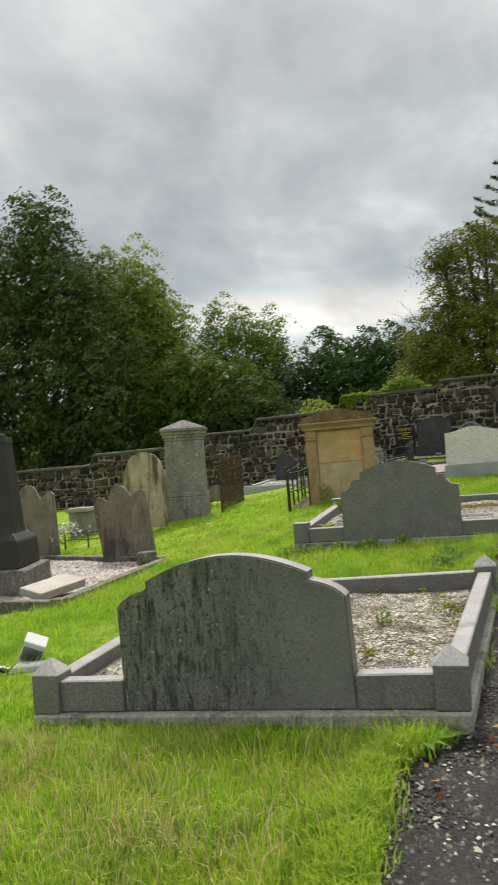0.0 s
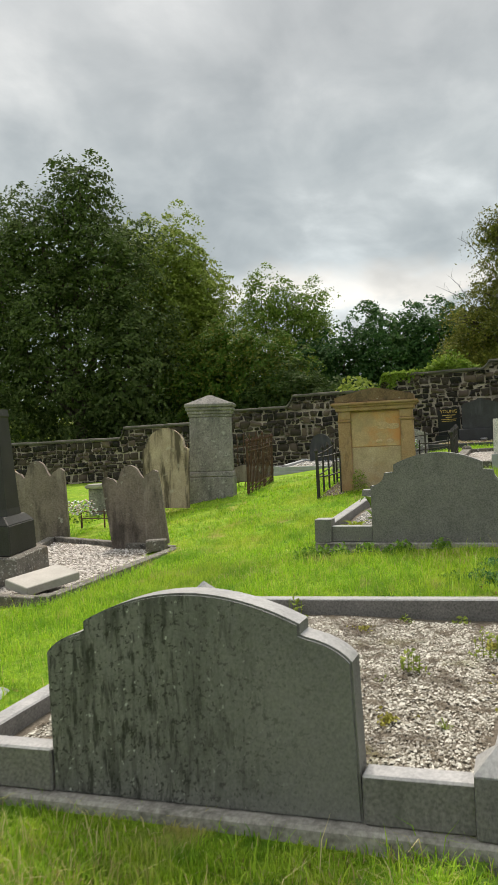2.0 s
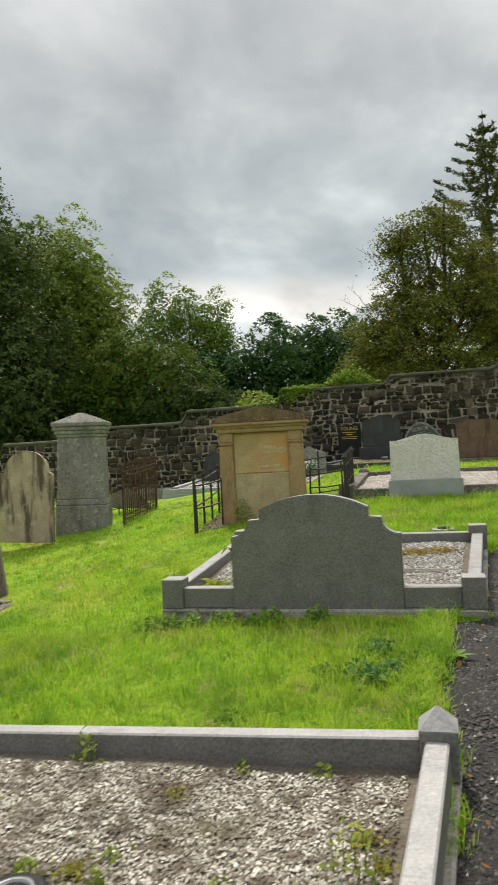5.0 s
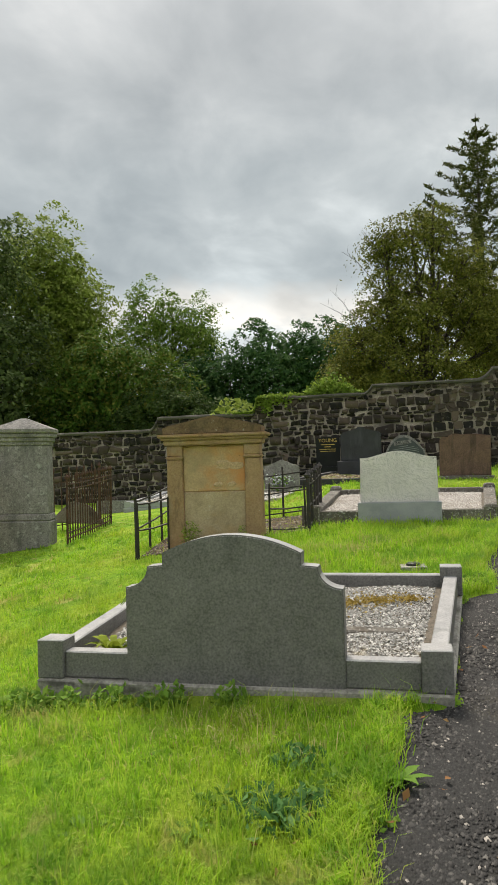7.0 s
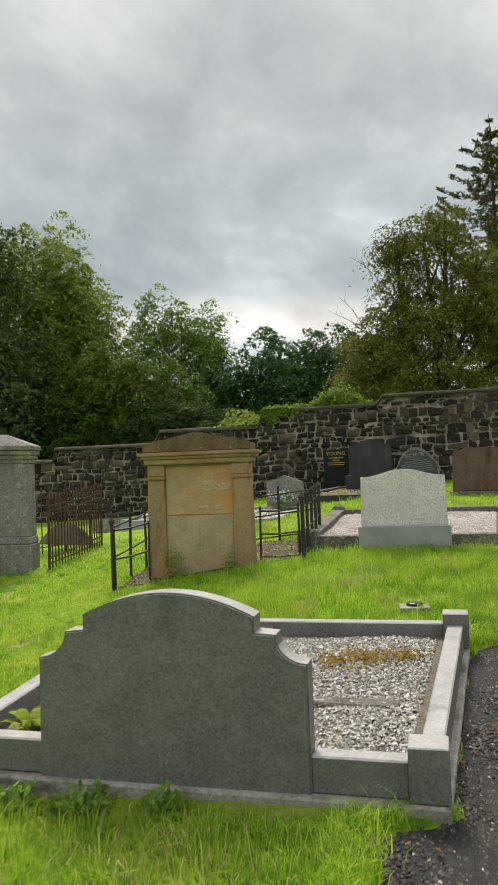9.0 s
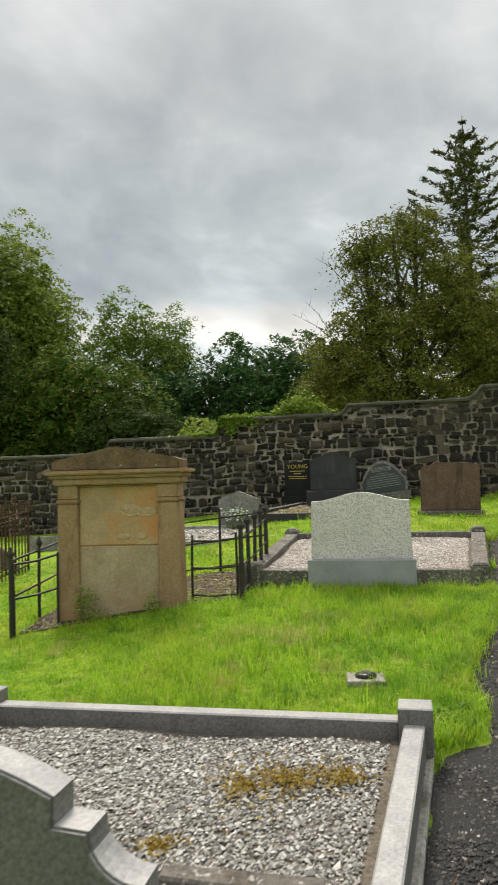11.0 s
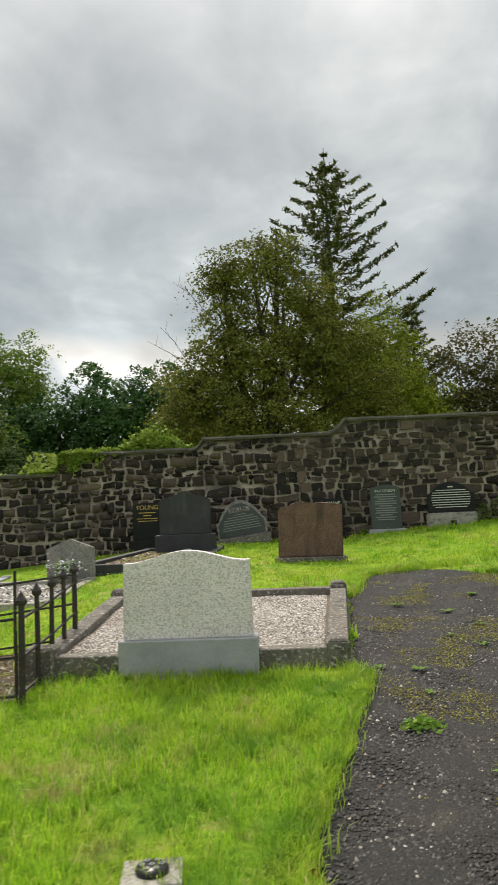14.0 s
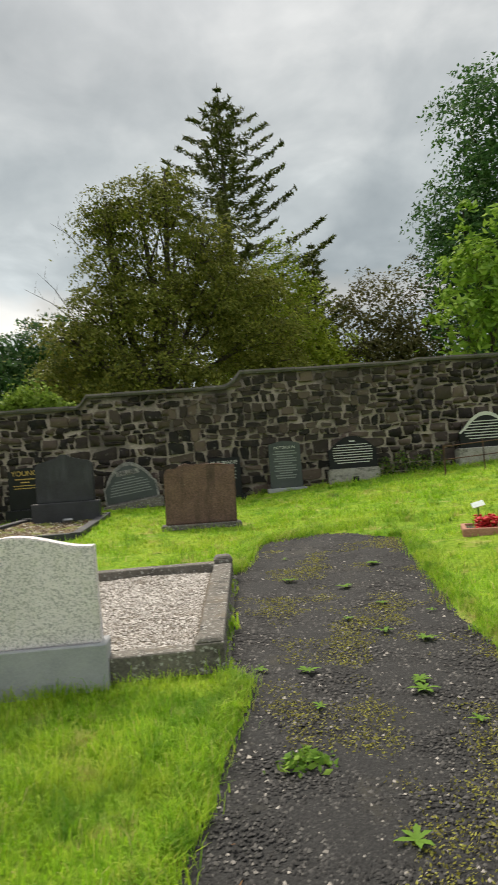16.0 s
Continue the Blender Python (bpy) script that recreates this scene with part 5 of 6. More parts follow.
for q, mat, label in FAR_PLOTS:
    zf, zb = gz(*np.mean(q[:2], axis=0)) - 0.0, gz(*np.mean(q[2:], axis=0)) - 0.0
    kerb_set(q, zf, zb, 0.14, 0.13, 0.16, 0.15, 0.0, 0.15, mat, label, mat, group="grave kerbs")
    bed("far_chippings", q, zf + 0.07, zb + 0.07, 1800, 0.022, M["chip_grey"], "dull chippings in a distant grave")
plaque(-5.9, 22.9, gz(-5.9, 22.9) - 0.05, round_top(0.36, 1.0, 0.05), 0.10, M["dark_stone"], "small dark headstone near the wall", back=0)
plaque(-7.0, 21.0, gz(-7.0, 21.0) - 0.05, [(0.5, 0), (0.5, 0.32), (-0.5, 0.32), (-0.5, 0)], 0.5, M["grey_stone"], "low grey stone slab with square edges", back=-4)


# ---- plants ----
def rosette(x, y, z, n, length, mat, label, up=0.16, wide=0.34):
    root = thing("weed_plant", pose(x, y, z), label, "weed", "weeds")
    for k in range(n):
        a_ = 2 * math.pi * (k + 0.4 * rng.random()) / n
        L = length * (0.65 + 0.5 * rng.random())
        w = L * wide * (0.8 + 0.4 * rng.random())
        lift = up * (0.5 + rng.random())
        bm = bmesh.new()
        rows = []
        for i in range(6):
            f = i / 5
            r, h = L * f, L * lift * math.sin(f * 2.1) + 0.01
            ww = w * math.sin(math.pi * min(0.97, 0.12 + 0.85 * f)) * (0.8 + 0.3 * (i % 2))
            d, s = Vector((math.cos(a_), math.sin(a_), 0)), Vector((-math.sin(a_), math.cos(a_), 0))
            rows.append([bm.verts.new(d * r + s * ww * t + Vector((0, 0, h + 0.12 * ww * abs(t)))) for t in (-0.5, 0, 0.5)])
        for p, q in zip(rows, rows[1:]):
            for t in range(2):
                bm.faces.new((p[t], p[t + 1], q[t + 1], q[t]))
        part("leaf", bm, mat, root)
    return root


for x, y, n, L in ((2.6, 12.9, 7, 0.06), (2.54, 15.86, 8, 0.09), (1.86, 13.86, 7, 0.08), (2.46, 13.36, 8, 0.10), (1.84, 13.29, 6, 0.06), (1.57, 13.96, 7, 0.06), (2.53, 14.48, 7, 0.08), (2.35, 14.9, 6, 0.06), (2.9, 13.2, 6, 0.05), (2.7, 15.2, 7, 0.06), (3.0, 14.8, 6, 0.05), (2.2, 17.5, 6, 0.06), (2.5, 11.6, 6, 0.07), (2.48, 13.5, 8, 0.08), (1.97, 11.96, 6, 0.10), (2.75, 14.2, 8, 0.09), (-0.25, 2.76, 9, 0.21), (-0.41, 2.62, 8, 0.19),
                   (2.1, 16.4, 8, 0.10), (3.0, 16.6, 8, 0.10), (-0.75, 2.6, 7, 0.13), (0.19, 6.90, 7, 0.13), (-1.02, 6.31, 9, 0.14), (-0.93, 6.42, 8, 0.11), (-0.62, 6.38, 8, 0.12), (-0.99, 6.95, 7, 0.10)):
    rosette(x, y, gz(x, y) - 0.012, n, L, M["weed"], "green broad-leaved weed rosette in the ground")
rosette(-1.66, 8.12, 0.60, 26, 0.17, M["leaf_gold"], "yellow-green trailing plant inside a grave kerb", 0.5)
rosette(-1.45, 8.35, 0.61, 22, 0.24, M["leaf_birch"], "grey-green leafy plant behind a headstone", 1.1)
for x, y in ((-0.7, 4.2), (-0.35, 3.7), (-1.7, 4.0), (-0.9, 4.9), (-0.45, 5.1)):
    rosette(x, y, 0.285, 18, 0.035 + 0.02 * rng.random(), M["leaf_mid"], "wispy weed growing through the chippings", 0.7, 0.14)


# ---- grass ----
FOOT = [PLOT_1, PLOT_2, PLOT_3, PLOT_OLD, PLOT_DARK, FAR_PLOTS[0][0], FAR_PLOTS[1][0],
        [(-3.05, 13.05), (-1.7, 13.2), (-1.75, 13.6), (-3.05, 13.5)], [(-6.85, 14.9), (-5.8, 15.1), (-5.85, 15.6), (-6.9, 15.4)], [(-6.25, 6.9), (-5.15, 6.9), (-5.15, 8.0), (-6.25, 8.0)]]


def grass(name, x0, x1, y0, y1, per_m2, length, width, label, mat="blade"):
    n = int((x1 - x0) * (y1 - y0) * per_m2)
    # neighbouring stretches fade into one another
    ex = 0.35
    x0, x1, y0, y1 = x0 - ex, x1 + ex, y0 - ex, y1 + ex
    n = int((x1 - x0) * (y1 - y0) * per_m2)
    x, y = x0 + (x1 - x0) * rng.random(n), y0 + (y1 - y0) * rng.random(n)
    tuft = 0.5 + 0.5 * np.sin(x * 2.1 + 1.3 * np.sin(y * 1.7)) * np.sin(y * 2.6 + np.sin(x * 3.1))
    tuft = 0.45 + 1.05 * tuft * (0.6 + 0.8 * rng.random(n))
    # most blades belong to tufts and lean out from their middles
    m = max(1, n // 34)
    tx, ty = x0 + (x1 - x0) * rng.random(m), y0 + (y1 - y0) * rng.random(m)
    size = np.exp(0.45 * rng.standard_normal(m))
    k = rng.integers(0, m, n)
    tufted = rng.random(n) < 0.62
    dx, dy = 0.035 * rng.standard_normal(n) * size[k], 0.035 * rng.standard_normal(n) * size[k]
    x, y = np.where(tufted, tx[k] + dx, x), np.where(tufted, ty[k] + dy, y)
    lean = np.where(tufted, np.arctan2(dy, dx), 2 * math.pi * rng.random(n))
    tuft = np.where(tufted, tuft * np.clip(size[k], 0.6, 1.7), tuft * 0.8)
    keep = ~on_path(x, y, 0.02 - 0.06 * rng.random(n)) 
    fade = np.clip((x - x0) / (2 * ex), 0, 1) * np.clip((x1 - x) / (2 * ex), 0, 1) * np.clip((y - y0) / (2 * ex), 0, 1) * np.clip((y1 - y) / (2 * ex), 0, 1)
    keep &= rng.random(n) < fade
    for q in FOOT:
        keep &= ~in_quad(x, y, q)
    keep &= ~(in_quad(x, y, SAND_PLOT) & (rng.random(n) < 0.93))
    x, y, tuft, lean = x[keep], y[keep], tuft[keep], lean[keep]
    n = len(x)
    # trodden short along the fronts of the granite plots
    for q in (PLOT_1, PLOT_2):
        near = (x > q[0][0] - 0.15) & (x < q[1][0] - 0.35) & (y < q[0][1]) & (y > q[0][1] - 0.28)
        tuft = np.where(near, tuft * 0.45, tuft)
    L = length * tuft * (0.6 + 0.6 * rng.random(n))
    w = width * (0.7 + 0.6 * rng.random(n))
    a_, bend = lean + 0.5 * rng.standard_normal(n), 0.3 + 0.9 * rng.random(n)
    d = np.stack([np.cos(a_), np.sin(a_)], -1)
    face = a_ + math.pi / 2 + 0.5 * rng.standard_normal(n)
    s = np.stack([np.cos(face), np.sin(face), np.zeros(n)], -1) * w[:, None] / 2
    base = np.stack([x, y, land(x, y) - 0.006], -1)
    mid = base + np.stack([d[:, 0] * L * bend * 0.25, d[:, 1] * L * bend * 0.25, L * 0.6], -1)
    tip = base + np.stack([d[:, 0] * L * bend * 0.8, d[:, 1] * L * bend * 0.8, L * (1.05 - 0.35 * bend)], -1)
    v = np.stack([base - s, base + s, mid + s * 0.75, mid - s * 0.75, tip], 1)
    f = (np.array([0, 1, 2, 3, 3, 2, 4])[None] + 5 * np.arange(n)[:, None]).ravel()
    me = fast_mesh(name, v.reshape(-1, 3), f, np.tile([4, 3], n), M[mat])
    return tagged(new(name, me), label, "grass", kind="stuff")


grass("grass", -3.9, 0.0, 1.1, 2.95, 8200, 0.075, 0.0044, "long uneven green grass with yellowed tufts")
grass("grass", -4.4, 0.4, 2.9, 5.6, 3200, 0.065, 0.0056, "bright green mown grass on a slope")
grass("grass", -4.4, 0.4, 5.6, 7.75, 5200, 0.080, 0.0052, "bright green mown grass on a slope")
grass("grass", -4.4, -1.5, 7.75, 14.1, 2200, 0.06, 0.0066, "bright green mown grass on a slope")
grass("grass", -1.5, 1.6, 9.9, 14.1, 4200, 0.080, 0.0058, "bright green mown grass on a slope")
grass("grass", -10.0, -4.4, 4.0, 18.0, 500, 0.06, 0.0125, "green grass on the lower slope among old stones")
grass("grass", 1.2, 8.5, 13.0, 25.3, 620, 0.075, 0.0120, "bright green grass verge by the wall")
grass("grass", -4.4, 1.9, 14.1, 25.3, 600, 0.065, 0.0115, "green grass between graves near the wall")

for x0, x1, y0, y1, k in ((-2.4, -1.3, 1.7, 2.7, 2600), (-1.4, -0.7, 1.4, 2.2, 2000), (-0.75, -0.35, 2.3, 2.8, 3600), (-2.6, -1.9, 1.0, 1.6, 2600), (-0.95, -0.55, 7.0, 7.3, 2200), (-0.6, -0.3, 7.1, 7.4, 2000), (-0.9, 0.1, 11.6, 12.4, 700), (-2.7, -2.1, 6.8, 7.3, 1200)):
    grass("dry_grass", x0, x1, y0, y1, k, 0.085, 0.0048, "straw-coloured dry grass patch in the turf", "straw")


def verge(n, length, width):
    """Longer, thicker grass hanging over the edges of the path."""
    y = rng.random(n) * 18.6 + 0.6
    x = np.interp(y, *zip(*PATH_LEFT)) - 0.07 + 0.055 * rng.standard_normal(n)
    far = rng.random(n) < 0.25
    y = np.where(far, 12 + 6 * rng.random(n), y)
    x = np.where(far, np.interp(y, *zip(*PATH_RIGHT)) + 0.08 + 0.06 * rng.standard_normal(n), x)
    end = rng.random(n) < 0.08
    x, y = np.where(end, 1.9 + 1.7 * rng.random(n), x), np.where(end, 19.15 + 0.15 * rng.standard_normal(n), y)
    keep = np.ones(n, dtype=bool)
    for q in FOOT:
        keep &= ~in_quad(x, y, q)
    keep &= ~((y > 2.8) & (y < 5.55) & (x < 0.4)) & ~((y > 7.72) & (y < 10.05) & (x < 0.8)) & ~((y > 13.85) & (y < 16.95) & (x < 1.7))
    x, y = x[keep], y[keep]
    n = len(x)
    L, w, a_ = length * (0.5 + 0.8 * rng.random(n)), width * (0.7 + 0.6 * rng.random(n)), 2 * math.pi * rng.random(n)
    d = np.stack([np.cos(a_), np.sin(a_)], -1)
    s = np.stack([-d[:, 1], d[:, 0], np.zeros(n)], -1) * w[:, None] / 2
    base = np.stack([x, y, land(x, y) - 0.02], -1)
    mid = base + np.stack([d[:, 0] * L * 0.2, d[:, 1] * L * 0.2, L * 0.6], -1)
    tip = base + np.stack([d[:, 0] * L * 0.65, d[:, 1] * L * 0.65, L * 0.8], -1)
    v = np.stack([base - s, base + s, mid + s * 0.75, mid - s * 0.75, tip], 1)
    f = (np.array([0, 1, 2, 3, 3, 2, 4])[None] + 5 * np.arange(n)[:, None]).ravel()
    tagged(new("grass", fast_mesh("grass", v.reshape(-1, 3), f, np.tile([4, 3], n), M["blade"])), "long grass fringe hanging over the path edge", "grass", kind="stuff")


verge(44000, 0.115, 0.0058)


def path_moss(n):
    """Low moss and seedling grass in patches on the path."""
    x, y = 1.3 + 2.4 * rng.random(n), 11.5 + 7.6 * rng.random(n)
    f = np.sin(x * 3.1 + 1.2 * np.sin(y * 2.3)) * np.sin(y * 2.7 + np.sin(x * 4.0)) + 0.5 * np.sin(x * 9 + y * 7) * np.sin(y * 8.3 - x * 5)
    keep = on_path(x, y, 0.0) & (f + 0.35 * (x - 2.2) > 0.12 + 0.9 * rng.random(n))
    x, y = x[keep], y[keep]
    n = len(x)
    p = np.stack([x, y, land(x, y) - 0.012 + 0.008 * rng.random(n)], -1)
    me = leaf_cloud("path_moss", p, np.tile([0, 0, 1.0], (n, 1)), 0.0085, M["moss"], 0.5)
    tagged(new("path_moss", me), "yellow-green moss and seedlings in patches on gravel", "moss", kind="stuff")


def mossy_patch(q, zf, zb, spots, n, mat):
    pts = []
    for u, v, r in spots:
        m = int(n * r)
        a_ = 2 * math.pi * rng.random(m)
        d = 0.55 * r * np.abs(rng.standard_normal(m)) * (1 + 0.45 * np.sin(3 * a_ + 9 * u) + 0.3 * np.sin(7 * a_))
        uu, vv = u + d * np.cos(a_) * 0.5, v + 0.5 * d * np.sin(a_)
        p = bilinear(q, uu, vv)
        pts.append(np.concatenate([p, (zf + (zb - zf) * vv + 0.010 + 0.008 * rng.random(m))[:, None]], 1))
    p = np.concatenate(pts)
    me = leaf_cloud("moss", p, np.tile([0, 0, 1.0], (len(p), 1)), 0.011, mat, 0.6)
    tagged(new("moss", me), "golden-green moss cushions on chippings", "moss", kind="stuff")


# ---- trees ----
def leaf_cloud(name, centres, normals, size, material, slim=0.55):
    """Leaves: a folded pointed blade of two faces at each centre, looking along its normal."""
    n = len(centres)
    nrm = normals + 0.75 * rng.standard_normal((n, 3))
    nrm /= np.linalg.norm(nrm, axis=1)[:, None]
    u = np.cross(nrm, rng.standard_normal((n, 3)))
    u /= np.linalg.norm(u, axis=1)[:, None]
    w = np.cross(nrm, u)
    s = (size * (0.65 + 0.7 * rng.random(n)))[:, None]
    v = np.stack([centres - u * s, centres + w * s * slim - nrm * s * 0.15, centres + u * s, centres - w * s * slim - nrm * s * 0.15], 1)
    f = (np.array([0, 1, 2, 0, 2, 3])[None] + 4 * np.arange(n)[:, None]).ravel()
    return fast_mesh(name, v.reshape(-1, 3), f, np.full(2 * n, 3), material)


def crown_points(lobes, clumps, per, spread, gap=0.0, seed=0):
    """Clumps of leaves near the surface of a set of uneven lobes (centre, radii)."""
    lobes = np.array(lobes, dtype=float)
    area = lobes[:, 3] * lobes[:, 5] + lobes[:, 3] * lobes[:, 4]
    k = rng.choice(len(lobes), clumps, p=area / area.sum())
    clumps = int(clumps)
    d = rng.standard_normal((clumps, 3))
    d /= np.linalg.norm(d, axis=1)[:, None]
    lump = 1 + 0.16 * np.sin(d[:, 0] * 5 + k * 1.7 + seed) * np.sin(d[:, 2] * 6 + k) + 0.10 * np.sin(d[:, 1] * 9 + d[:, 2] * 7 + seed)
    r = lump * (1 - 0.42 * rng.random(clumps) ** 2)
    c = lobes[k, :3] + d * lobes[k, 3:] * r[:, None]
    if gap:
        hole = np.sin(c[:, 0] * 1.9 + seed) * np.sin(c[:, 2] * 1.6 + seed * 2) + 0.5 * np.sin(c[:, 0] * 4 + c[:, 2] * 3.1)
        ok = hole > -1.2 + gap
        c, d = c[ok], d[ok]
    m = len(c)
    # each clump is a small drooping dome, lit above and dark below
    g = rng.standard_normal((m * per, 3)) * np.array([1, 1, 0.28])
    g[:, 2] -= 0.42 * (g[:, 0] ** 2 + g[:, 1] ** 2) - 0.4
    p = np.repeat(c, per, 0) + g * spread * np.repeat(0.6 + 0.8 * rng.random(m), per)[:, None]
    out = np.repeat(d, per, 0) + np.array([0, 0, 0.7])
    # twigs further in keep the crown from being hollow
    k = rng.choice(len(lobes), clumps * 5, p=area / area.sum())
    q = rng.standard_normal((clumps * 5, 3))
    q = q / np.linalg.norm(q, axis=1)[:, None] * (0.74 * rng.random(clumps * 5) ** 0.4)[:, None]
    inner = lobes[k, :3] + q * lobes[k, 3:]
    return np.concatenate([p, inner]), np.concatenate([out, q + np.array([0, 0, 0.3])])


def limbs(bm, base, lobes, r0, split=0.35):
    """A tapered trunk that forks into a limb for each lobe, with side branches."""
    base = Vector(base)
    mid = Vector(np.average(np.array(lobes)[:, :3], axis=0))
    fork = base.lerp(mid, split)
    fork.x, fork.y = base.x + 0.15 * (mid.x - base.x), base.y + 0.15 * (mid.y - base.y)
    tube(bm, [base - Vector((0, 0, 0.3)), base + Vector((0, 0, 0.25)), base.lerp(fork, 0.6) + Vector((0.08, 0, 0)), fork], [r0 * 1.35, r0, r0 * 0.8, r0 * 0.7], 9)
    for i, l in enumerate(lobes):
        c = Vector(l[:3])
        tip = c + Vector((0, 0, 0.6 * l[5]))
        bend = fork.lerp(c, 0.5) + Vector((0.25 * math.sin(i * 2.3), 0.2 * math.cos(i), -0.1))
        tube(bm, [fork, bend, c, tip], [r0 * 0.55, r0 * 0.38, r0 * 0.22, r0 * 0.06], 7)
        for j in range(6):
            a_ = 2.4 * j + i
            q = c + Vector((math.cos(a_) * l[3], math.sin(a_) * l[4], (0.5 * math.sin(j * 1.7)) * l[5])) * 0.85
            s = bend.lerp(c, 0.15 + 0.14 * j)
            tube(bm, [s, s.lerp(q, 0.55) + Vector((0, 0, 0.15)), q], [r0 * 0.16, r0 * 0.09, r0 * 0.02], 5)


def tree(name, base, lobes, clumps, per, spread, leaf, mat, label, r0=0.25, gap=0.0, seed=0, split=0.35, slim=0.55, inner=2.0):
    b = Vector(base)
    root = thing(name, pose(*b), label, "tree", "trees behind the wall")
    local = [(x - b.x, y - b.y, z - b.z, *r) for x, y, z, *r in lobes]
    bm = bmesh.new()
    limbs(bm, (0, 0, 0), local, r0, split)
    part("trunk", bm, M["bark"], root, "brown bark trunk with forked limbs", True)
    p, d = crown_points(local, int(clumps * 1.05), int(per * 1.35), spread * 1.0, gap, seed)
    # bigger leaves stand for the shaded mass inside a full crown
    inside = 5 * int(clumps * 1.05)
    size = np.full(len(p), leaf * 0.86)
    size[-inside:] *= 1.0 if clumps < 100 else 1.2 if gap else inner
    ob = new("crown", leaf_cloud("crown", p, d, size, mat, slim))
    ob.parent = root
    return root


def small_bush(x, y, z, wide, high, n, leaf, mat, label):
    """A low weed: many small leaves on a handful of upright stems."""
    root = thing("weed_plant", pose(x, y, z), label, "weed", "weeds")
    p = rng.standard_normal((n, 3)) * (wide * 0.4, wide * 0.28, 0)
    p[:, 2] = high * rng.random(n) * np.exp(-(p[:, 0] / wide) ** 2 * 1.6)
    for k in range(4):
        part("stem", tube(bmesh.new(), [(0.25 * wide * (k - 1.5), 0, -0.02), (0.3 * wide * (k - 1.5), 0.01, 0.75 * high)], [0.004, 0.002], 4), mat, root)
    ob = new("leaves", leaf_cloud("leaves", p, np.tile([0, -0.3, 0.8], (n, 1)), leaf, mat, 0.5))
    ob.parent = root
    tagged(ob, kind="stuff")


small_bush(-2.66, 13.06, 0.68, 0.22, 0.42, 380, 0.018, M["leaf_mid"], "bushy green weed at the foot of a sandstone monument")
small_bush(-1.98, 13.14, 0.76, 0.13, 0.25, 140, 0.018, M["leaf_mid"], "bushy green weed at the foot of a sandstone monument")
for x in (-2.12, -2.02, -1.93, -1.84, -1.72, -1.5, -1.42, -1.18, -1.1, -0.76):
    small_bush(x, 7.66 - 0.06 * rng.random(), gz(x, 7.6) - 0.02, 0.14, 0.12 + 0.06 * rng.random(), 80, 0.027, M["weed"], "leafy green weed at the foot of a grave kerb")
for x, y, w, h in ((-0.55, 6.6, 0.16, 0.07), (-0.1, 6.75, 0.2, 0.09), (-0.95, 5.9, 0.14, 0.06), (0.05, 6.55, 0.14, 0.07), (0.70, 10.35, 0.16, 0.10), (0.80, 10.55, 0.12, 0.08)):
    small_bush(x, y, gz(x, y) - 0.01, w, h, 110, 0.020, M["weed"], "low leafy green weed in the grass")
for x, y in ((-0.26, 6.55), (-0.17, 6.62), (-0.36, 6.60), (-0.28, 6.47), (-0.27, 7.0)):
    small_bush(x, y, gz(x, y) - 0.01, 0.17, 0.08, 110, 0.028, M["leaf_bluish"], "dark blue-green broad-leaved weed in the grass")
for x, y in ((1.655, 12.67),):
    small_bush(x, y, gz(x, y) - 0.02, 0.17, 0.06, 150, 0.024, M["weed"], "bright green leafy weed growing in the gravel")
for x, y, w, h in ((-0.99, 4.35, 0.05, 0.16), (-0.58, 4.33, 0.10, 0.16), (-0.22, 4.63, 0.13, 0.20), (-2.05, 4.86, 0.12, 0.18), (-1.50, 5.32, 0.10, 0.22), (-0.40, 5.32, 0.12, 0.10), (-0.75, 5.30, 0.10, 0.10), (-1.05, 4.62, 0.10, 0.06), (-1.3, 4.45, 0.08, 0.10)):
    small_bush(x, y, 0.31, w, h, 60, 0.017, M["leaf_mid"], "wispy green weed growing through the chippings")
for x, w, h in ((5.45, 0.30, 0.45), (5.8, 0.40, 0.55), (6.2, 0.35, 0.40), (6.6, 0.30, 0.50), (2.75, 0.14, 0.16)):
    small_bush(x, 24.95, gz(x, 24.95) - 0.02, w, h, 170, 0.034, M["leaf_shrub"], "bushy green weed at the foot of the boundary wall")
path_moss(64000)
n = 130
y = 1.2 + 11 * rng.random(n)
x = np.interp(y, *zip(*PATH_LEFT)) + 0.22 * rng.standard_normal(n)
tagged(new("fallen_leaves", leaf_cloud("fallen_leaves", np.stack([x, y, land(x, y) + 0.012], -1), np.tile([0, 0, 2.0], (n, 1)), 0.022, M["litter_leaf"], 0.6)), "dry brown fallen leaves along the path edge", "leaves", kind="stuff")
mossy_patch(PLOT_2, 0.615, 0.775, [(0.78, 0.74, 0.22), (0.70, 0.70, 0.14), (0.88, 0.76, 0.12), (0.62, 0.46, 0.08), (0.35, 0.3, 0.06)], 2600, M["moss_gold"])
mossy_patch(PLOT_1, 0.275, 0.38, [(0.96, 0.55, 0.07), (0.94, 0.68, 0.05), (0.97, 0.4, 0.05), (0.48, 0.62, 0.06), (0.40, 0.55, 0.06), (0.9, 0.75, 0.06), (0.75, 0.3, 0.05), (0.55, 0.85, 0.05), (0.2, 0.8, 0.05)], 2200, M["moss"])
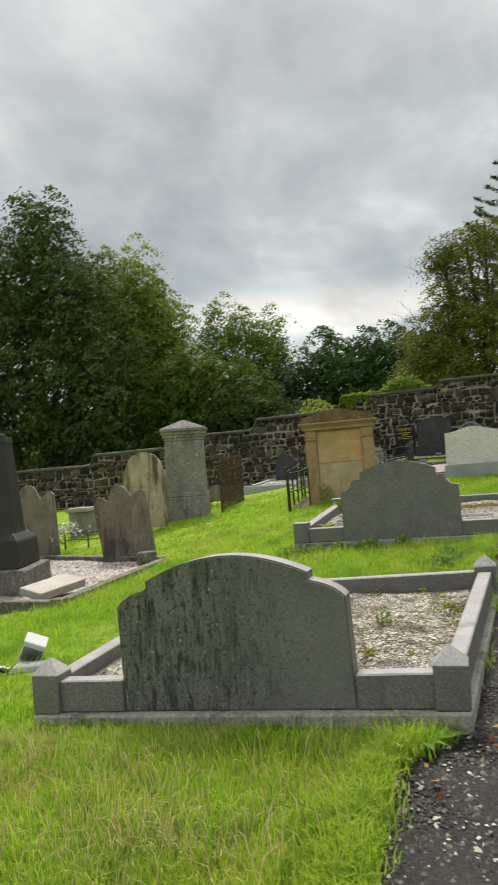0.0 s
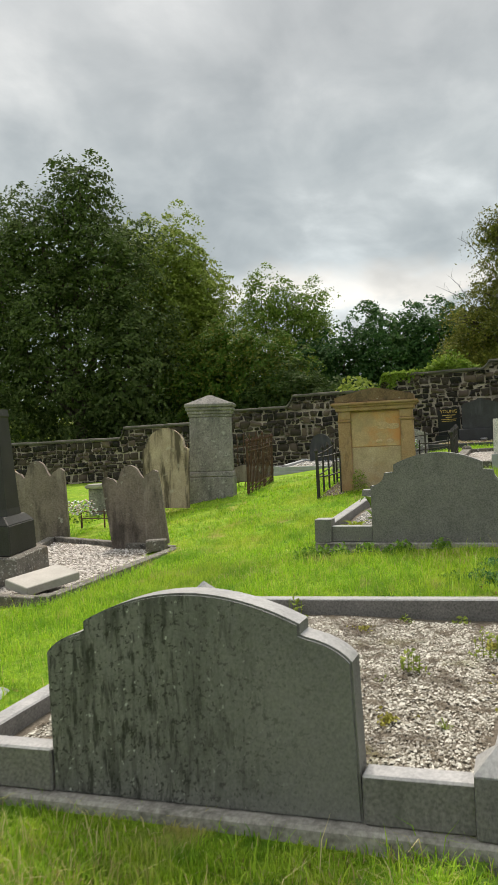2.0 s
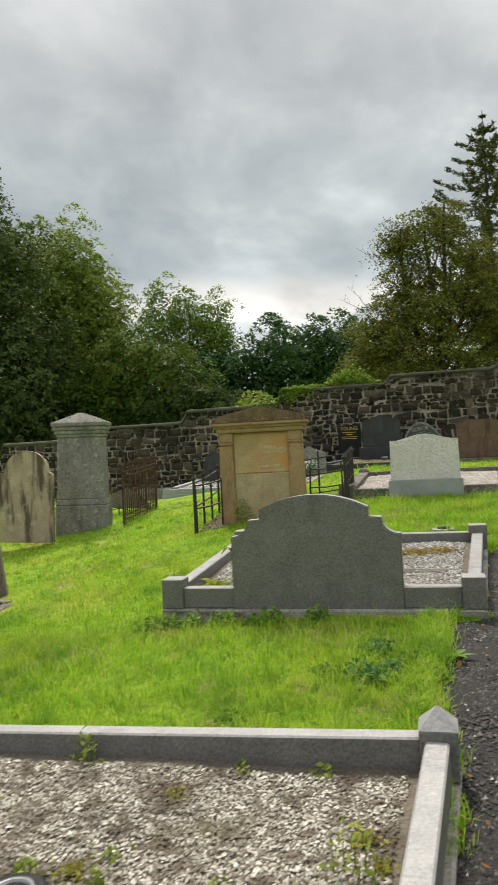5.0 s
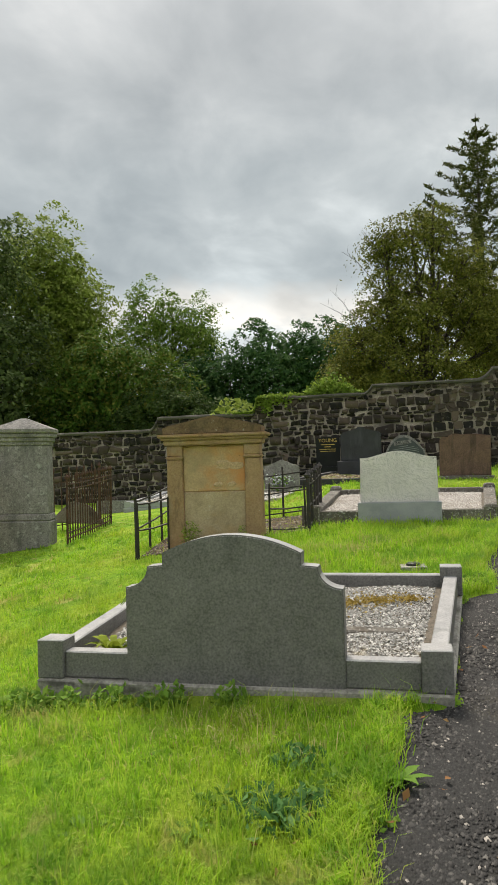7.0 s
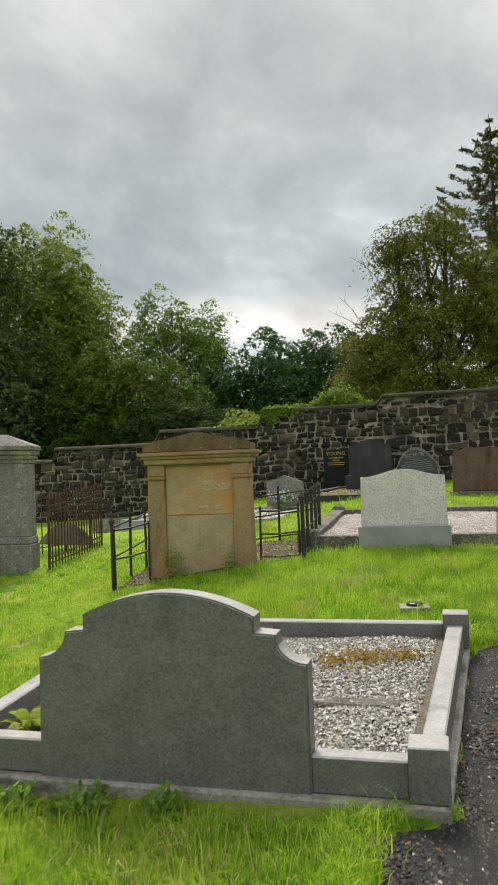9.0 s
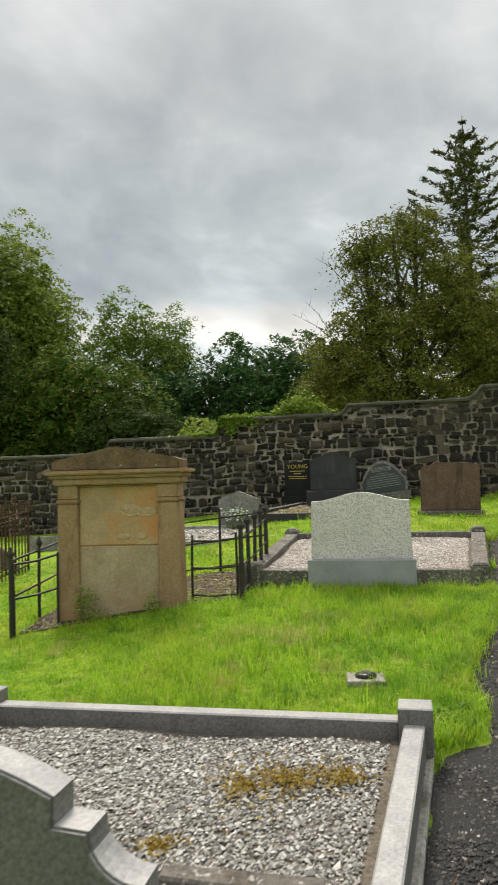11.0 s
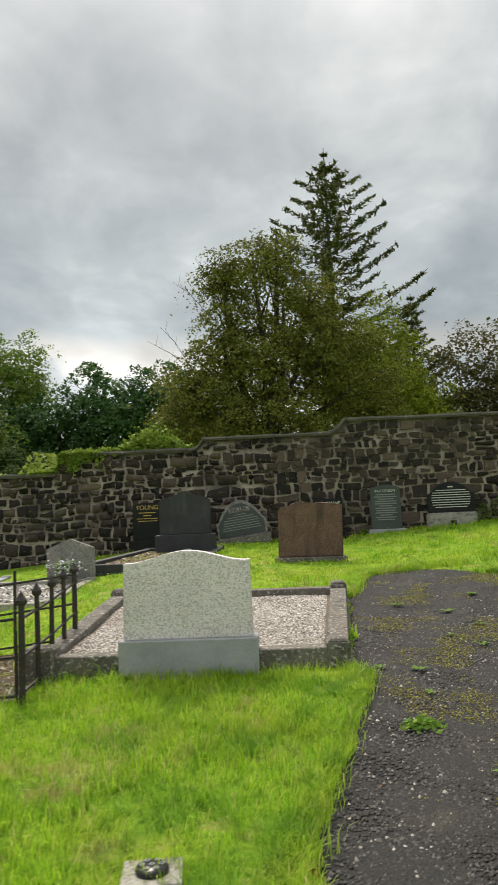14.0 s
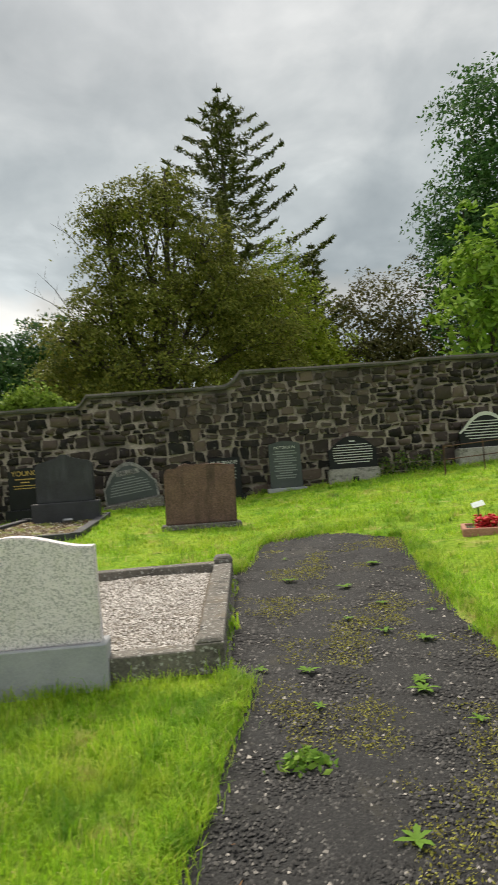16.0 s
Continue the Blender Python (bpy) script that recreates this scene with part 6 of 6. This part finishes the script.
# dense dark trees at the low end
tree("tree", (-23.0, 36, -0.5), [(-23.5, 36, 7.0, 4.6, 3.6, 7.0), (-19.6, 35.5, 5.5, 3.0, 3.0, 5.2), (-22.5, 36, 15.3, 1.9, 1.8, 3.0), (-28, 36, 9.0, 4.0, 4, 8.0), (-25, 36, 13.2, 2.6, 2.4, 3.2), (-20.5, 36, 12.0, 2.4, 2.2, 3.2)],
     900, 58, 0.42, 0.125, M["leaf_dark"], "large dense dark green broadleaf tree behind the wall", 0.45, seed=1)
tree("tree", (-33, 37, -1), [(-33, 37, 8, 4.5, 4, 8), (-31, 37, 14, 3, 3, 3.5)], 320, 60, 0.5, 0.14, M["leaf_dark"], "large dense dark green broadleaf tree behind the wall", 0.45, seed=6)
tree("tree", (-20.2, 42, 0), [(-21.2, 42, 11.3, 3.6, 3.2, 5.0), (-18.7, 42, 10.8, 2.2, 2.4, 4.0), (-18.4, 42, 7.0, 2.3, 2.4, 3.6), (-20, 42, 5, 3.4, 3, 4)], 820, 58, 0.34, 0.118, M["leaf_mid"], "rounded lighter green broadleaf tree", 0.4, seed=2)
tree("birch_tree", (-14.6, 46, 0.5), [(-15.5, 46, 10.7, 1.4, 1.4, 2.3), (-13.8, 46, 10.3, 1.3, 1.2, 2.2), (-12.0, 46, 9.9, 1.1, 1.2, 1.9), (-17.0, 46, 9.0, 1.3, 1.2, 2.0), (-12.9, 46, 8.5, 1.7, 1.4, 1.9), (-14.2, 46, 6.0, 3.2, 2.0, 2.6)],
     520, 40, 0.30, 0.095, M["leaf_birch"], "thin birch tree with airy yellow-green crown", 0.16, gap=0.32, seed=3)
tree("shrub", (-14.4, 38, 0.6), [(-14.9, 38, 5.8, 1.8, 1.8, 3.2), (-16.8, 38, 4.6, 1.9, 1.8, 3.2), (-13.0, 38, 5.2, 1.9, 1.7, 3.0), (-11.4, 38, 4.6, 1.7, 1.6, 2.8)], 430, 48, 0.28, 0.10, M["leaf_shrub"], "tall yellow-green shrub with reddish tips", 0.12, seed=4)
tree("shrub", (-10.6, 37, 0.8), [(-10.8, 37, 3.6, 2.0, 1.8, 2.3), (-8.7, 37, 3.1, 1.6, 1.5, 1.7), (-12.8, 37, 3.0, 1.7, 1.5, 2.2)], 380, 50, 0.26, 0.085, M["leaf_shrub2"], "rounded grey-green shrub behind the wall", 0.1, seed=5)
tree("tree", (-6.8, 44, 0.8), [(-7.0, 44, 6.6, 2.6, 2.4, 3.2), (-4.2, 44, 6.4, 2.4, 2.3, 3.2), (-9.8, 44, 5.8, 2.1, 2, 3.0), (-1.6, 44, 5.2, 2.4, 2, 3.0), (-11.8, 44.5, 5.0, 2.2, 2, 3.0)], 640, 52, 0.32, 0.115, M["leaf_deep"], "round-crowned deep green broadleaf tree", 0.3, seed=7)
# the thorn tree over the wall
tree("hawthorn_tree", (0.45, 28.6, 1.6), [(0.9, 28.8, 6.3, 2.1, 1.8, 0.9), (0.4, 28.8, 9.2, 1.1, 1.0, 0.8), (-0.5, 28.8, 9.0, 0.6, 0.7, 0.7), (-1.8, 28.7, 6.0, 0.7, 0.8, 0.5), (-1.3, 28.7, 5.5, 1.3, 1.3, 0.8), (3.2, 28.8, 5.6, 1.3, 1.4, 0.8), (2.0, 28.8, 8.3, 1.1, 1.0, 0.7), (0.6, 28.6, 4.7, 2.5, 1.8, 0.8),
      (-0.3, 28.7, 7.7, 1.0, 1.0, 0.8), (1.2, 28.7, 7.6, 1.6, 1.3, 0.8), (-0.5, 28.6, 6.6, 1.5, 1.2, 0.8), (2.6, 28.7, 6.9, 1.4, 1.2, 0.8), (3.6, 28.8, 4.6, 1.1, 1.2, 0.7), (-1.9, 28.7, 4.6, 1.0, 1.0, 0.6), (1.1, 28.8, 9.9, 0.8, 0.7, 0.5)],
     560, 88, 0.25, 0.052, M["leaf_olive"], "broad hawthorn tree with olive leaves leaning over the wall", 0.22, seed=8, split=0.45, inner=1.6)
thorn = bpy.data.objects["hawthorn_tree"]
for k, (x, z, dx, dz) in enumerate(((-1.6, 6.3, -1.2, 0.9), (-1.7, 6.6, -0.7, 1.0), (-1.2, 8.1, -0.8, 0.8), (-0.7, 8.6, -0.6, 0.9), (-1.9, 5.9, -0.9, 0.3), (1.6, 9.2, -0.7, 0.7), (2.6, 8.6, 0.6, 0.5))):
    p = Vector((x, 28.7, z)) - thorn.location
    q = p + Vector((dx * 0.95, 0, dz))
    bm = tube(bmesh.new(), [p - Vector((dx, 0, dz)) * 0.5, p.lerp(q, 0.45) + Vector((0.05, 0, 0.10)), q], [0.014, 0.009, 0.003], 5)
    for j in range(4):
        s = p.lerp(q, 0.2 + 0.2 * j) + Vector((0.03, 0, 0.05))
        tube(bm, [s, s + Vector((0.20 * (j % 2 - 0.7), 0.05, 0.22 + 0.04 * j))], [0.006, 0.002], 4)
    part("twig", bm, M["bark"], thorn)


def conifer(base, top, half, label, mat, whorls=26, bare=0.25, droop=0.28, needle=0.11, per=46):
    b = Vector(base)
    h = top - b.z
    root = thing("spruce_tree", pose(*b), label, "tree", "trees behind the wall")
    bm = bmesh.new()
    tube(bm, [(0, 0, -0.3), (0.05, 0, h * 0.5), (0.0, 0, h)], [0.22, 0.12, 0.012], 8)
    pts, out = [], []
    for i in range(whorls):
        f = i / (whorls - 1)
        z = h * (bare + (0.985 - bare) * f)
        L = half * (1 - f) ** 0.6 * min(1.0, 0.35 + 6 * (1 - f)) + 0.10
        for j in range(6):
            a_ = 2 * math.pi * j / 6 + i * 1.1 + 0.7 * rng.random()
            l = L * (0.6 + 0.6 * rng.random())
            d = Vector((math.cos(a_), math.sin(a_), 0))
            mid = d * l * 0.55 + Vector((0, 0, z - droop * l * 0.55))
            tip = d * l + Vector((0, 0, z - droop * l * 0.45 + (0.24 + 0.16 * rng.random()) * l))
            tube(bm, [Vector((0, 0, z)), mid, tip], [0.03 * (1 - f) + 0.008, 0.018 * (1 - f) + 0.006, 0.003], 4)
            m = max(6, int(per * l / half))
            t = rng.random(m) ** 0.75
            spine = np.array([(1 - s) ** 2 * np.array([0, 0, z]) + 2 * s * (1 - s) * np.array(mid) + s * s * np.array(tip) for s in t])
            wide = 0.04 + 0.12 * (1 - t)[:, None] * min(1.0, l)
            pts.append(spine + rng.standard_normal((m, 3)) * wide * (1, 1, 0.5) - np.array([0, 0, 0.06]))
            out.append(np.tile([0, 0, 1.0], (m, 1)))
    part("trunk", bm, M["bark"], root, "straight trunk with drooping boughs", True)
    ob = new("crown", leaf_cloud("crown", np.concatenate(pts), np.concatenate(out), needle, mat, 0.26))
    ob.parent = root
    return root


conifer((3.2, 36, 1.2), 16.3, 4.2, "dark green spruce with upturned boughs and pointed top", M["needle"], 18, 0.3, 0.16, 0.12, 320)
conifer((7.0, 40, 1.2), 11.4, 1.3, "small dark conifer behind the wall", M["needle"], 16, 0.45, 0.05, 0.13, 60)
tree("cypress_tree", (4.6, 33, 1.4), [(4.4, 33, 6.6, 1.4, 1.4, 2.6), (5.6, 33, 5.2, 1.3, 1.3, 2.2), (3.4, 33, 4.6, 1.4, 1.4, 2.4), (6.4, 33, 4.2, 1.0, 1.1, 1.6)], 420, 46, 0.24, 0.085, M["leaf_gold"], "yellow-green feathery evergreen tree", 0.16, seed=10, slim=0.35)
tree("shrub", (8.2, 34, 1.6), [(7.4, 34, 6.3, 1.3, 1.4, 2.3), (9.2, 34, 6.4, 1.5, 1.4, 2.3), (8.2, 34, 4.6, 2.0, 1.6, 2.0)], 300, 42, 0.30, 0.075, M["leaf_brown"], "brownish twiggy thicket behind the wall", 0.12, gap=0.25, seed=11)
tree("ash_tree", (11.6, 33, 1.6), [(12.4, 33, 12.6, 2.0, 1.8, 2.5), (10.9, 33, 9.4, 1.5, 1.5, 1.7), (12.9, 33, 8.6, 2.4, 2, 2.6), (11.6, 33, 6.2, 2.2, 2, 2.6)], 540, 46, 0.32, 0.092, M["leaf_deep"], "tall dark broadleaf tree with a dense uneven crown", 0.26, seed=12, inner=1.5)
tree("cherry_tree", (8.6, 26.9, 1.9), [(9.2, 26.6, 6.4, 1.4, 1.2, 1.9), (8.0, 26.5, 5.3, 0.9, 0.9, 0.8), (9.9, 26.6, 4.9, 1.5, 1.2, 1.6), (8.5, 26.5, 6.6, 0.8, 0.8, 0.6)], 80, 20, 0.26, 0.16, M["leaf_light"], "young tree with large light green drooping leaves", 0.09, seed=13, slim=0.4)


def hedge(name, x0, x1, y, z0, top, n, leaf, mat, label, depth=1.5):
    x = x0 + (x1 - x0) * rng.random(n)
    h = top * (0.75 + 0.16 * np.sin(x * 0.7) + 0.12 * np.sin(x * 1.9 + 1))
    z = z0 + h * rng.random(n) ** 0.8
    p = np.stack([x, y + depth * (rng.random(n) - 0.5), z], -1)
    me = leaf_cloud(name, p, np.tile([0, -0.6, 0.6], (n, 1)), leaf, mat)
    return tagged(new(name, me), label, "woods", kind="stuff")


hedge("far_woods", -60, 45, 56, -1, 9.0, 17000, 0.55, M["leaf_mid"], "dark line of distant woodland", 5)
hedge("far_thicket", -25, -8.5, 41, -0.5, 6.6, 12000, 0.20, M["leaf_deep"], "dark green thicket between the trees", 2.5)
hedge("far_thicket", -13, 1.5, 47.5, 0, 5.6, 9000, 0.20, M["leaf_deep"], "dark green thicket between the trees", 2.5)
hedge("undergrowth", -30, -8, 30.5, -0.5, 3.2, 16000, 0.13, M["leaf_dark"], "dark undergrowth behind the wall", 2.5)
hedge("undergrowth", -8, 12, 31.5, 1.0, 3.2, 14000, 0.11, M["leaf_mid"], "green undergrowth behind the wall", 2.5)


# ---- boundary wall ----
# level runs of the top: (from x, to x, height), joined by curved steps
RUNS = [(-40, -14.4, 2.08), (-14.2, -11.0, 2.48), (-10.9, -7.75, 2.86), (-7.45, -4.45, 3.23), (-4.3, -1.15, 3.68), (-0.9, 2.05, 3.92), (2.45, 6.2, 4.22), (6.4, 16, 4.26)]


def wall_top(x):
    x = np.asarray(x, dtype=float)
    px, pz = [], []
    for (a0, a1, z), nxt in zip(RUNS, RUNS[1:] + [None]):
        px += [a0, a1]
        pz += [z, z]
        if nxt:
            for k in range(1, 8):
                f = k / 8
                px.append(a1 + (nxt[0] - a1) * f)
                pz.append(z + (nxt[2] - z) * f ** 1.8)
    return np.interp(x, px, pz)


def rubble(x0, x1):
    """Outlines in (x, z) of roughly coursed rubble: wavy courses cut into uneven blocks, some split or stacked."""
    r = np.random.default_rng(21)
    lines = [-0.7]
    while lines[-1] < 4.6:
        lines.append(lines[-1] + r.choice([0.09, 0.12, 0.16, 0.20, 0.25]) * r.uniform(0.9, 1.1))
    wave = r.uniform(0, 6.3, (len(lines), 3))

    def level(k, x):
        return lines[k] + 0.030 * math.sin(0.8 * x + wave[k, 0]) + 0.022 * math.sin(2.7 * x + wave[k, 1]) + 0.015 * math.sin(6.1 * x + wave[k, 2]) + 0.035 * x * 0.3

    cells = []

    def add(xa, xb, za, zb, zc, zd):
        """A block from its four corners: foot at xa and xb, head at xb and xa."""
        top = float(wall_top((xa + xb) / 2)) - 0.01
        foot = gz((xa + xb) / 2, WALL_Y) - 0.12
        if zd > top + 0.02 or zc > top + 0.02:
            zc, zd = min(zc, top), min(zd, top)
        if min(zc - zb, zd - za) < 0.055 or max(zc, zd) < foot or xb - xa < 0.06:
            return
        s = 0.026
        c = [np.array(p) + r.normal(0, s, 2) * (0.9, 0.7) for p in ((xa, za), (xb, zb), (xb, zc), (xa, zd))]
        P = []
        for i in range(4):
            a_, b_ = c[i], c[(i + 1) % 4]
            P.append(a_)
            if np.hypot(*(b_ - a_)) > 0.17:
                P.append(a_ + (b_ - a_) * r.uniform(0.35, 0.65) + r.normal(0, 0.014, 2))
        cells.append(np.array(P))

    for k in range(len(lines) - 1):
        x = x0 + r.uniform(0, 0.3)
        while x < x1:
            h = lines[k + 1] - lines[k]
            w = r.uniform(0.12, 0.38) * (0.65 + 2.0 * h) * (1.5 if r.random() < 0.12 else 1.0)
            za, zb, zc, zd = level(k, x), level(k, x + w), level(k + 1, x + w), level(k + 1, x)
            u = r.random()
            if u < 0.22 and h > 0.19:
                f, g = r.uniform(0.35, 0.65), r.uniform(0.35, 0.65)
                add(x, x + w, za, zb, zb + (zc - zb) * g, za + (zd - za) * f)
                add(x, x + w, za + (zd - za) * f, zb + (zc - zb) * g, zc, zd)
            elif u < 0.34 and h > 0.19 and w > 0.3:
                m, f = x + w * r.uniform(0.55, 0.75), r.uniform(0.4, 0.6)
                zm, zn = level(k, m), level(k + 1, m)
                add(x, m, za, zm, zn, zd)
                add(m, x + w, zm, zb, zb + (zc - zb) * f, zm + (zn - zm) * f)
                add(m, x + w, zm + (zn - zm) * f, zb + (zc - zb) * f, zc, zn)
            else:
                add(x, x + w, za, zb, zc, zd)
            x += w
    return cells


def stone_verts(P, r):
    """A proud, rounded stone on an outline: rim, shoulder and face."""
    c = P.mean(0)
    # cut the corners so that outlines are rounded
    Q = []
    n = len(P)
    for i in range(n):
        a_, b_, d_ = P[i - 1], P[i], P[(i + 1) % n]
        Q += [b_ + (a_ - b_) * 0.13, b_ + (d_ - b_) * 0.13]
    Q = np.array(Q)
    size = math.sqrt(np.ptp(P[:, 0]) * np.ptp(P[:, 1]))
    gap = 0.013 + 0.016 * r.random()
    rim = c + (Q - c) * (1 - gap / max(size, 0.08) * 2)
    rim = rim + r.normal(0, 0.005, rim.shape)
    face = c + (Q - c) * (0.86 - 0.02 / max(size, 0.1))
    out = 0.022 + 0.03 * r.random()
    k = len(Q)
    v = [(p[0], 0.02, p[1]) for p in rim] + [(p[0], -out * 0.75 + r.normal(0, 0.004), p[1]) for p in c + (rim - c) * 0.95] + [(p[0], -out + r.normal(0, 0.006), p[1]) for p in face]
    f = []
    for i in range(k):
        j = (i + 1) % k
        f += [(i, j, k + j, k + i), (k + i, k + j, 2 * k + j, 2 * k + i)]
    f.append(tuple(range(2 * k, 3 * k)))
    return v, f


def boundary_wall():
    root = thing("wall_north", pose(0, WALL_Y, 0), "old rubble stone boundary wall with stepped mortared coping", "wall", kind="structure")
    xs = np.unique(np.concatenate([np.arange(-40, 16.01, 0.5)] + [np.linspace(a_[1], b_[0], 9) for a_, b_ in zip(RUNS, RUNS[1:])]))
    tops = wall_top(xs)
    foot = land(xs, np.full(len(xs), WALL_Y)) - 0.4
    n = len(xs)
    v = np.concatenate([np.stack([xs, np.full(n, y), z], -1) for y, z in ((0.0, foot), (0.0, tops), (0.5, tops), (0.5, foot))])
    f = []
    for i in range(n - 1):
        for s in range(3):
            f += [s * n + i, s * n + i + 1, (s + 1) * n + i + 1, (s + 1) * n + i]
    me = fast_mesh("wall_core", v, np.array(f), np.full(len(f) // 4, 4), M["mortar"])
    ob = new("wall_core", me)
    ob.parent = root
    tagged(ob, "recessed pale lime mortar")
    # coping in lengths, following the steps
    r = np.random.default_rng(5)
    cuts = [-40.0]
    while cuts[-1] < 15.5:
        cuts.append(cuts[-1] + r.uniform(0.7, 1.25))
    for a_, b_ in zip(cuts, cuts[1:]):
        inner = [x for x in xs if a_ + 0.02 < x < b_ - 0.02]
        line = np.array([a_ + 0.006] + inner + [b_ - 0.006])
        z = wall_top(line)
        t = 0.085 + 0.02 * r.random()
        bm = bmesh.new()
        rings = []
        for x, zz in zip(line, z):
            rings.append([bm.verts.new((x, y, zz + h)) for y, h in ((-0.085, -0.005), (-0.095, t * 0.45), (-0.06, t * 0.9), (0.2, t * 1.15), (0.56, t * 0.9), (0.56, -0.005))])
        for p, q in zip(rings, rings[1:]):
            for k in range(6):
                bm.faces.new((p[k], p[(k + 1) % 6], q[(k + 1) % 6], q[k]))
        bm.faces.new(rings[0][::-1])
        bm.faces.new(rings[-1])
        for vv in bm.verts:
            vv.co += 0.012 * noise.noise_vector(vv.co * 4.0)
        bmesh.ops.recalc_face_normals(bm, faces=bm.faces)
        part("coping_stone", bm, M["coping"], root)
    cells = rubble(-24, 14)
    cells.sort(key=lambda P: abs(P[:, 0].mean() - 3.2))
    r = np.random.default_rng(9)
    V, F, sizes, at = [], [], [], 0
    for i, P in enumerate(cells):
        v, f = stone_verts(P, r)
        if i < 300:
            me = bpy.data.meshes.new("stone")
            me.from_pydata(v, [], f)
            me.materials.append(M["wall_stone_part"])
            ob = new("stone", me)
            ob.parent = root
        else:
            V += v
            for q in f:
                F += [at + k for k in q]
                sizes.append(len(q))
            at += len(v)
    ob = new("rubble_stones", fast_mesh("rubble_stones", np.array(V), np.array(F), np.array(sizes), M["wall_stone"]))
    ob.parent = root
    tagged(ob, "dark grey and brown rubble stones", kind="stuff")


def ivy():
    n = 5200
    x = -4.30 + 3.1 * rng.random(n) ** 0.9
    z = 3.72 + np.abs(rng.standard_normal(n)) * (0.06 + 0.20 * np.clip(np.sin(x * 2.0 + 5.9), 0, 1))
    p = np.stack([x, WALL_Y + 0.45 * rng.random(n) + 0.05, z], -1)
    m = 900
    fx = -4.15 + 0.42 * rng.standard_normal(m)
    fall = np.stack([fx, np.full(m, WALL_Y - 0.10), 3.78 - np.abs(rng.standard_normal(m)) * (0.10 + 0.16 * np.clip(np.sin(fx * 9), 0, 1))], -1)
    fall[:, 2] = np.minimum(fall[:, 2], wall_top(fx) + 0.1)
    p = np.concatenate([p, fall])
    me = leaf_cloud("ivy", p, np.tile([0, -0.5, 0.7], (len(p), 1)), 0.045, M["ivy"], 0.8)
    tagged(new("ivy", me), "light green ivy growing over the wall coping", "ivy", kind="stuff")


ivy()
boundary_wall()
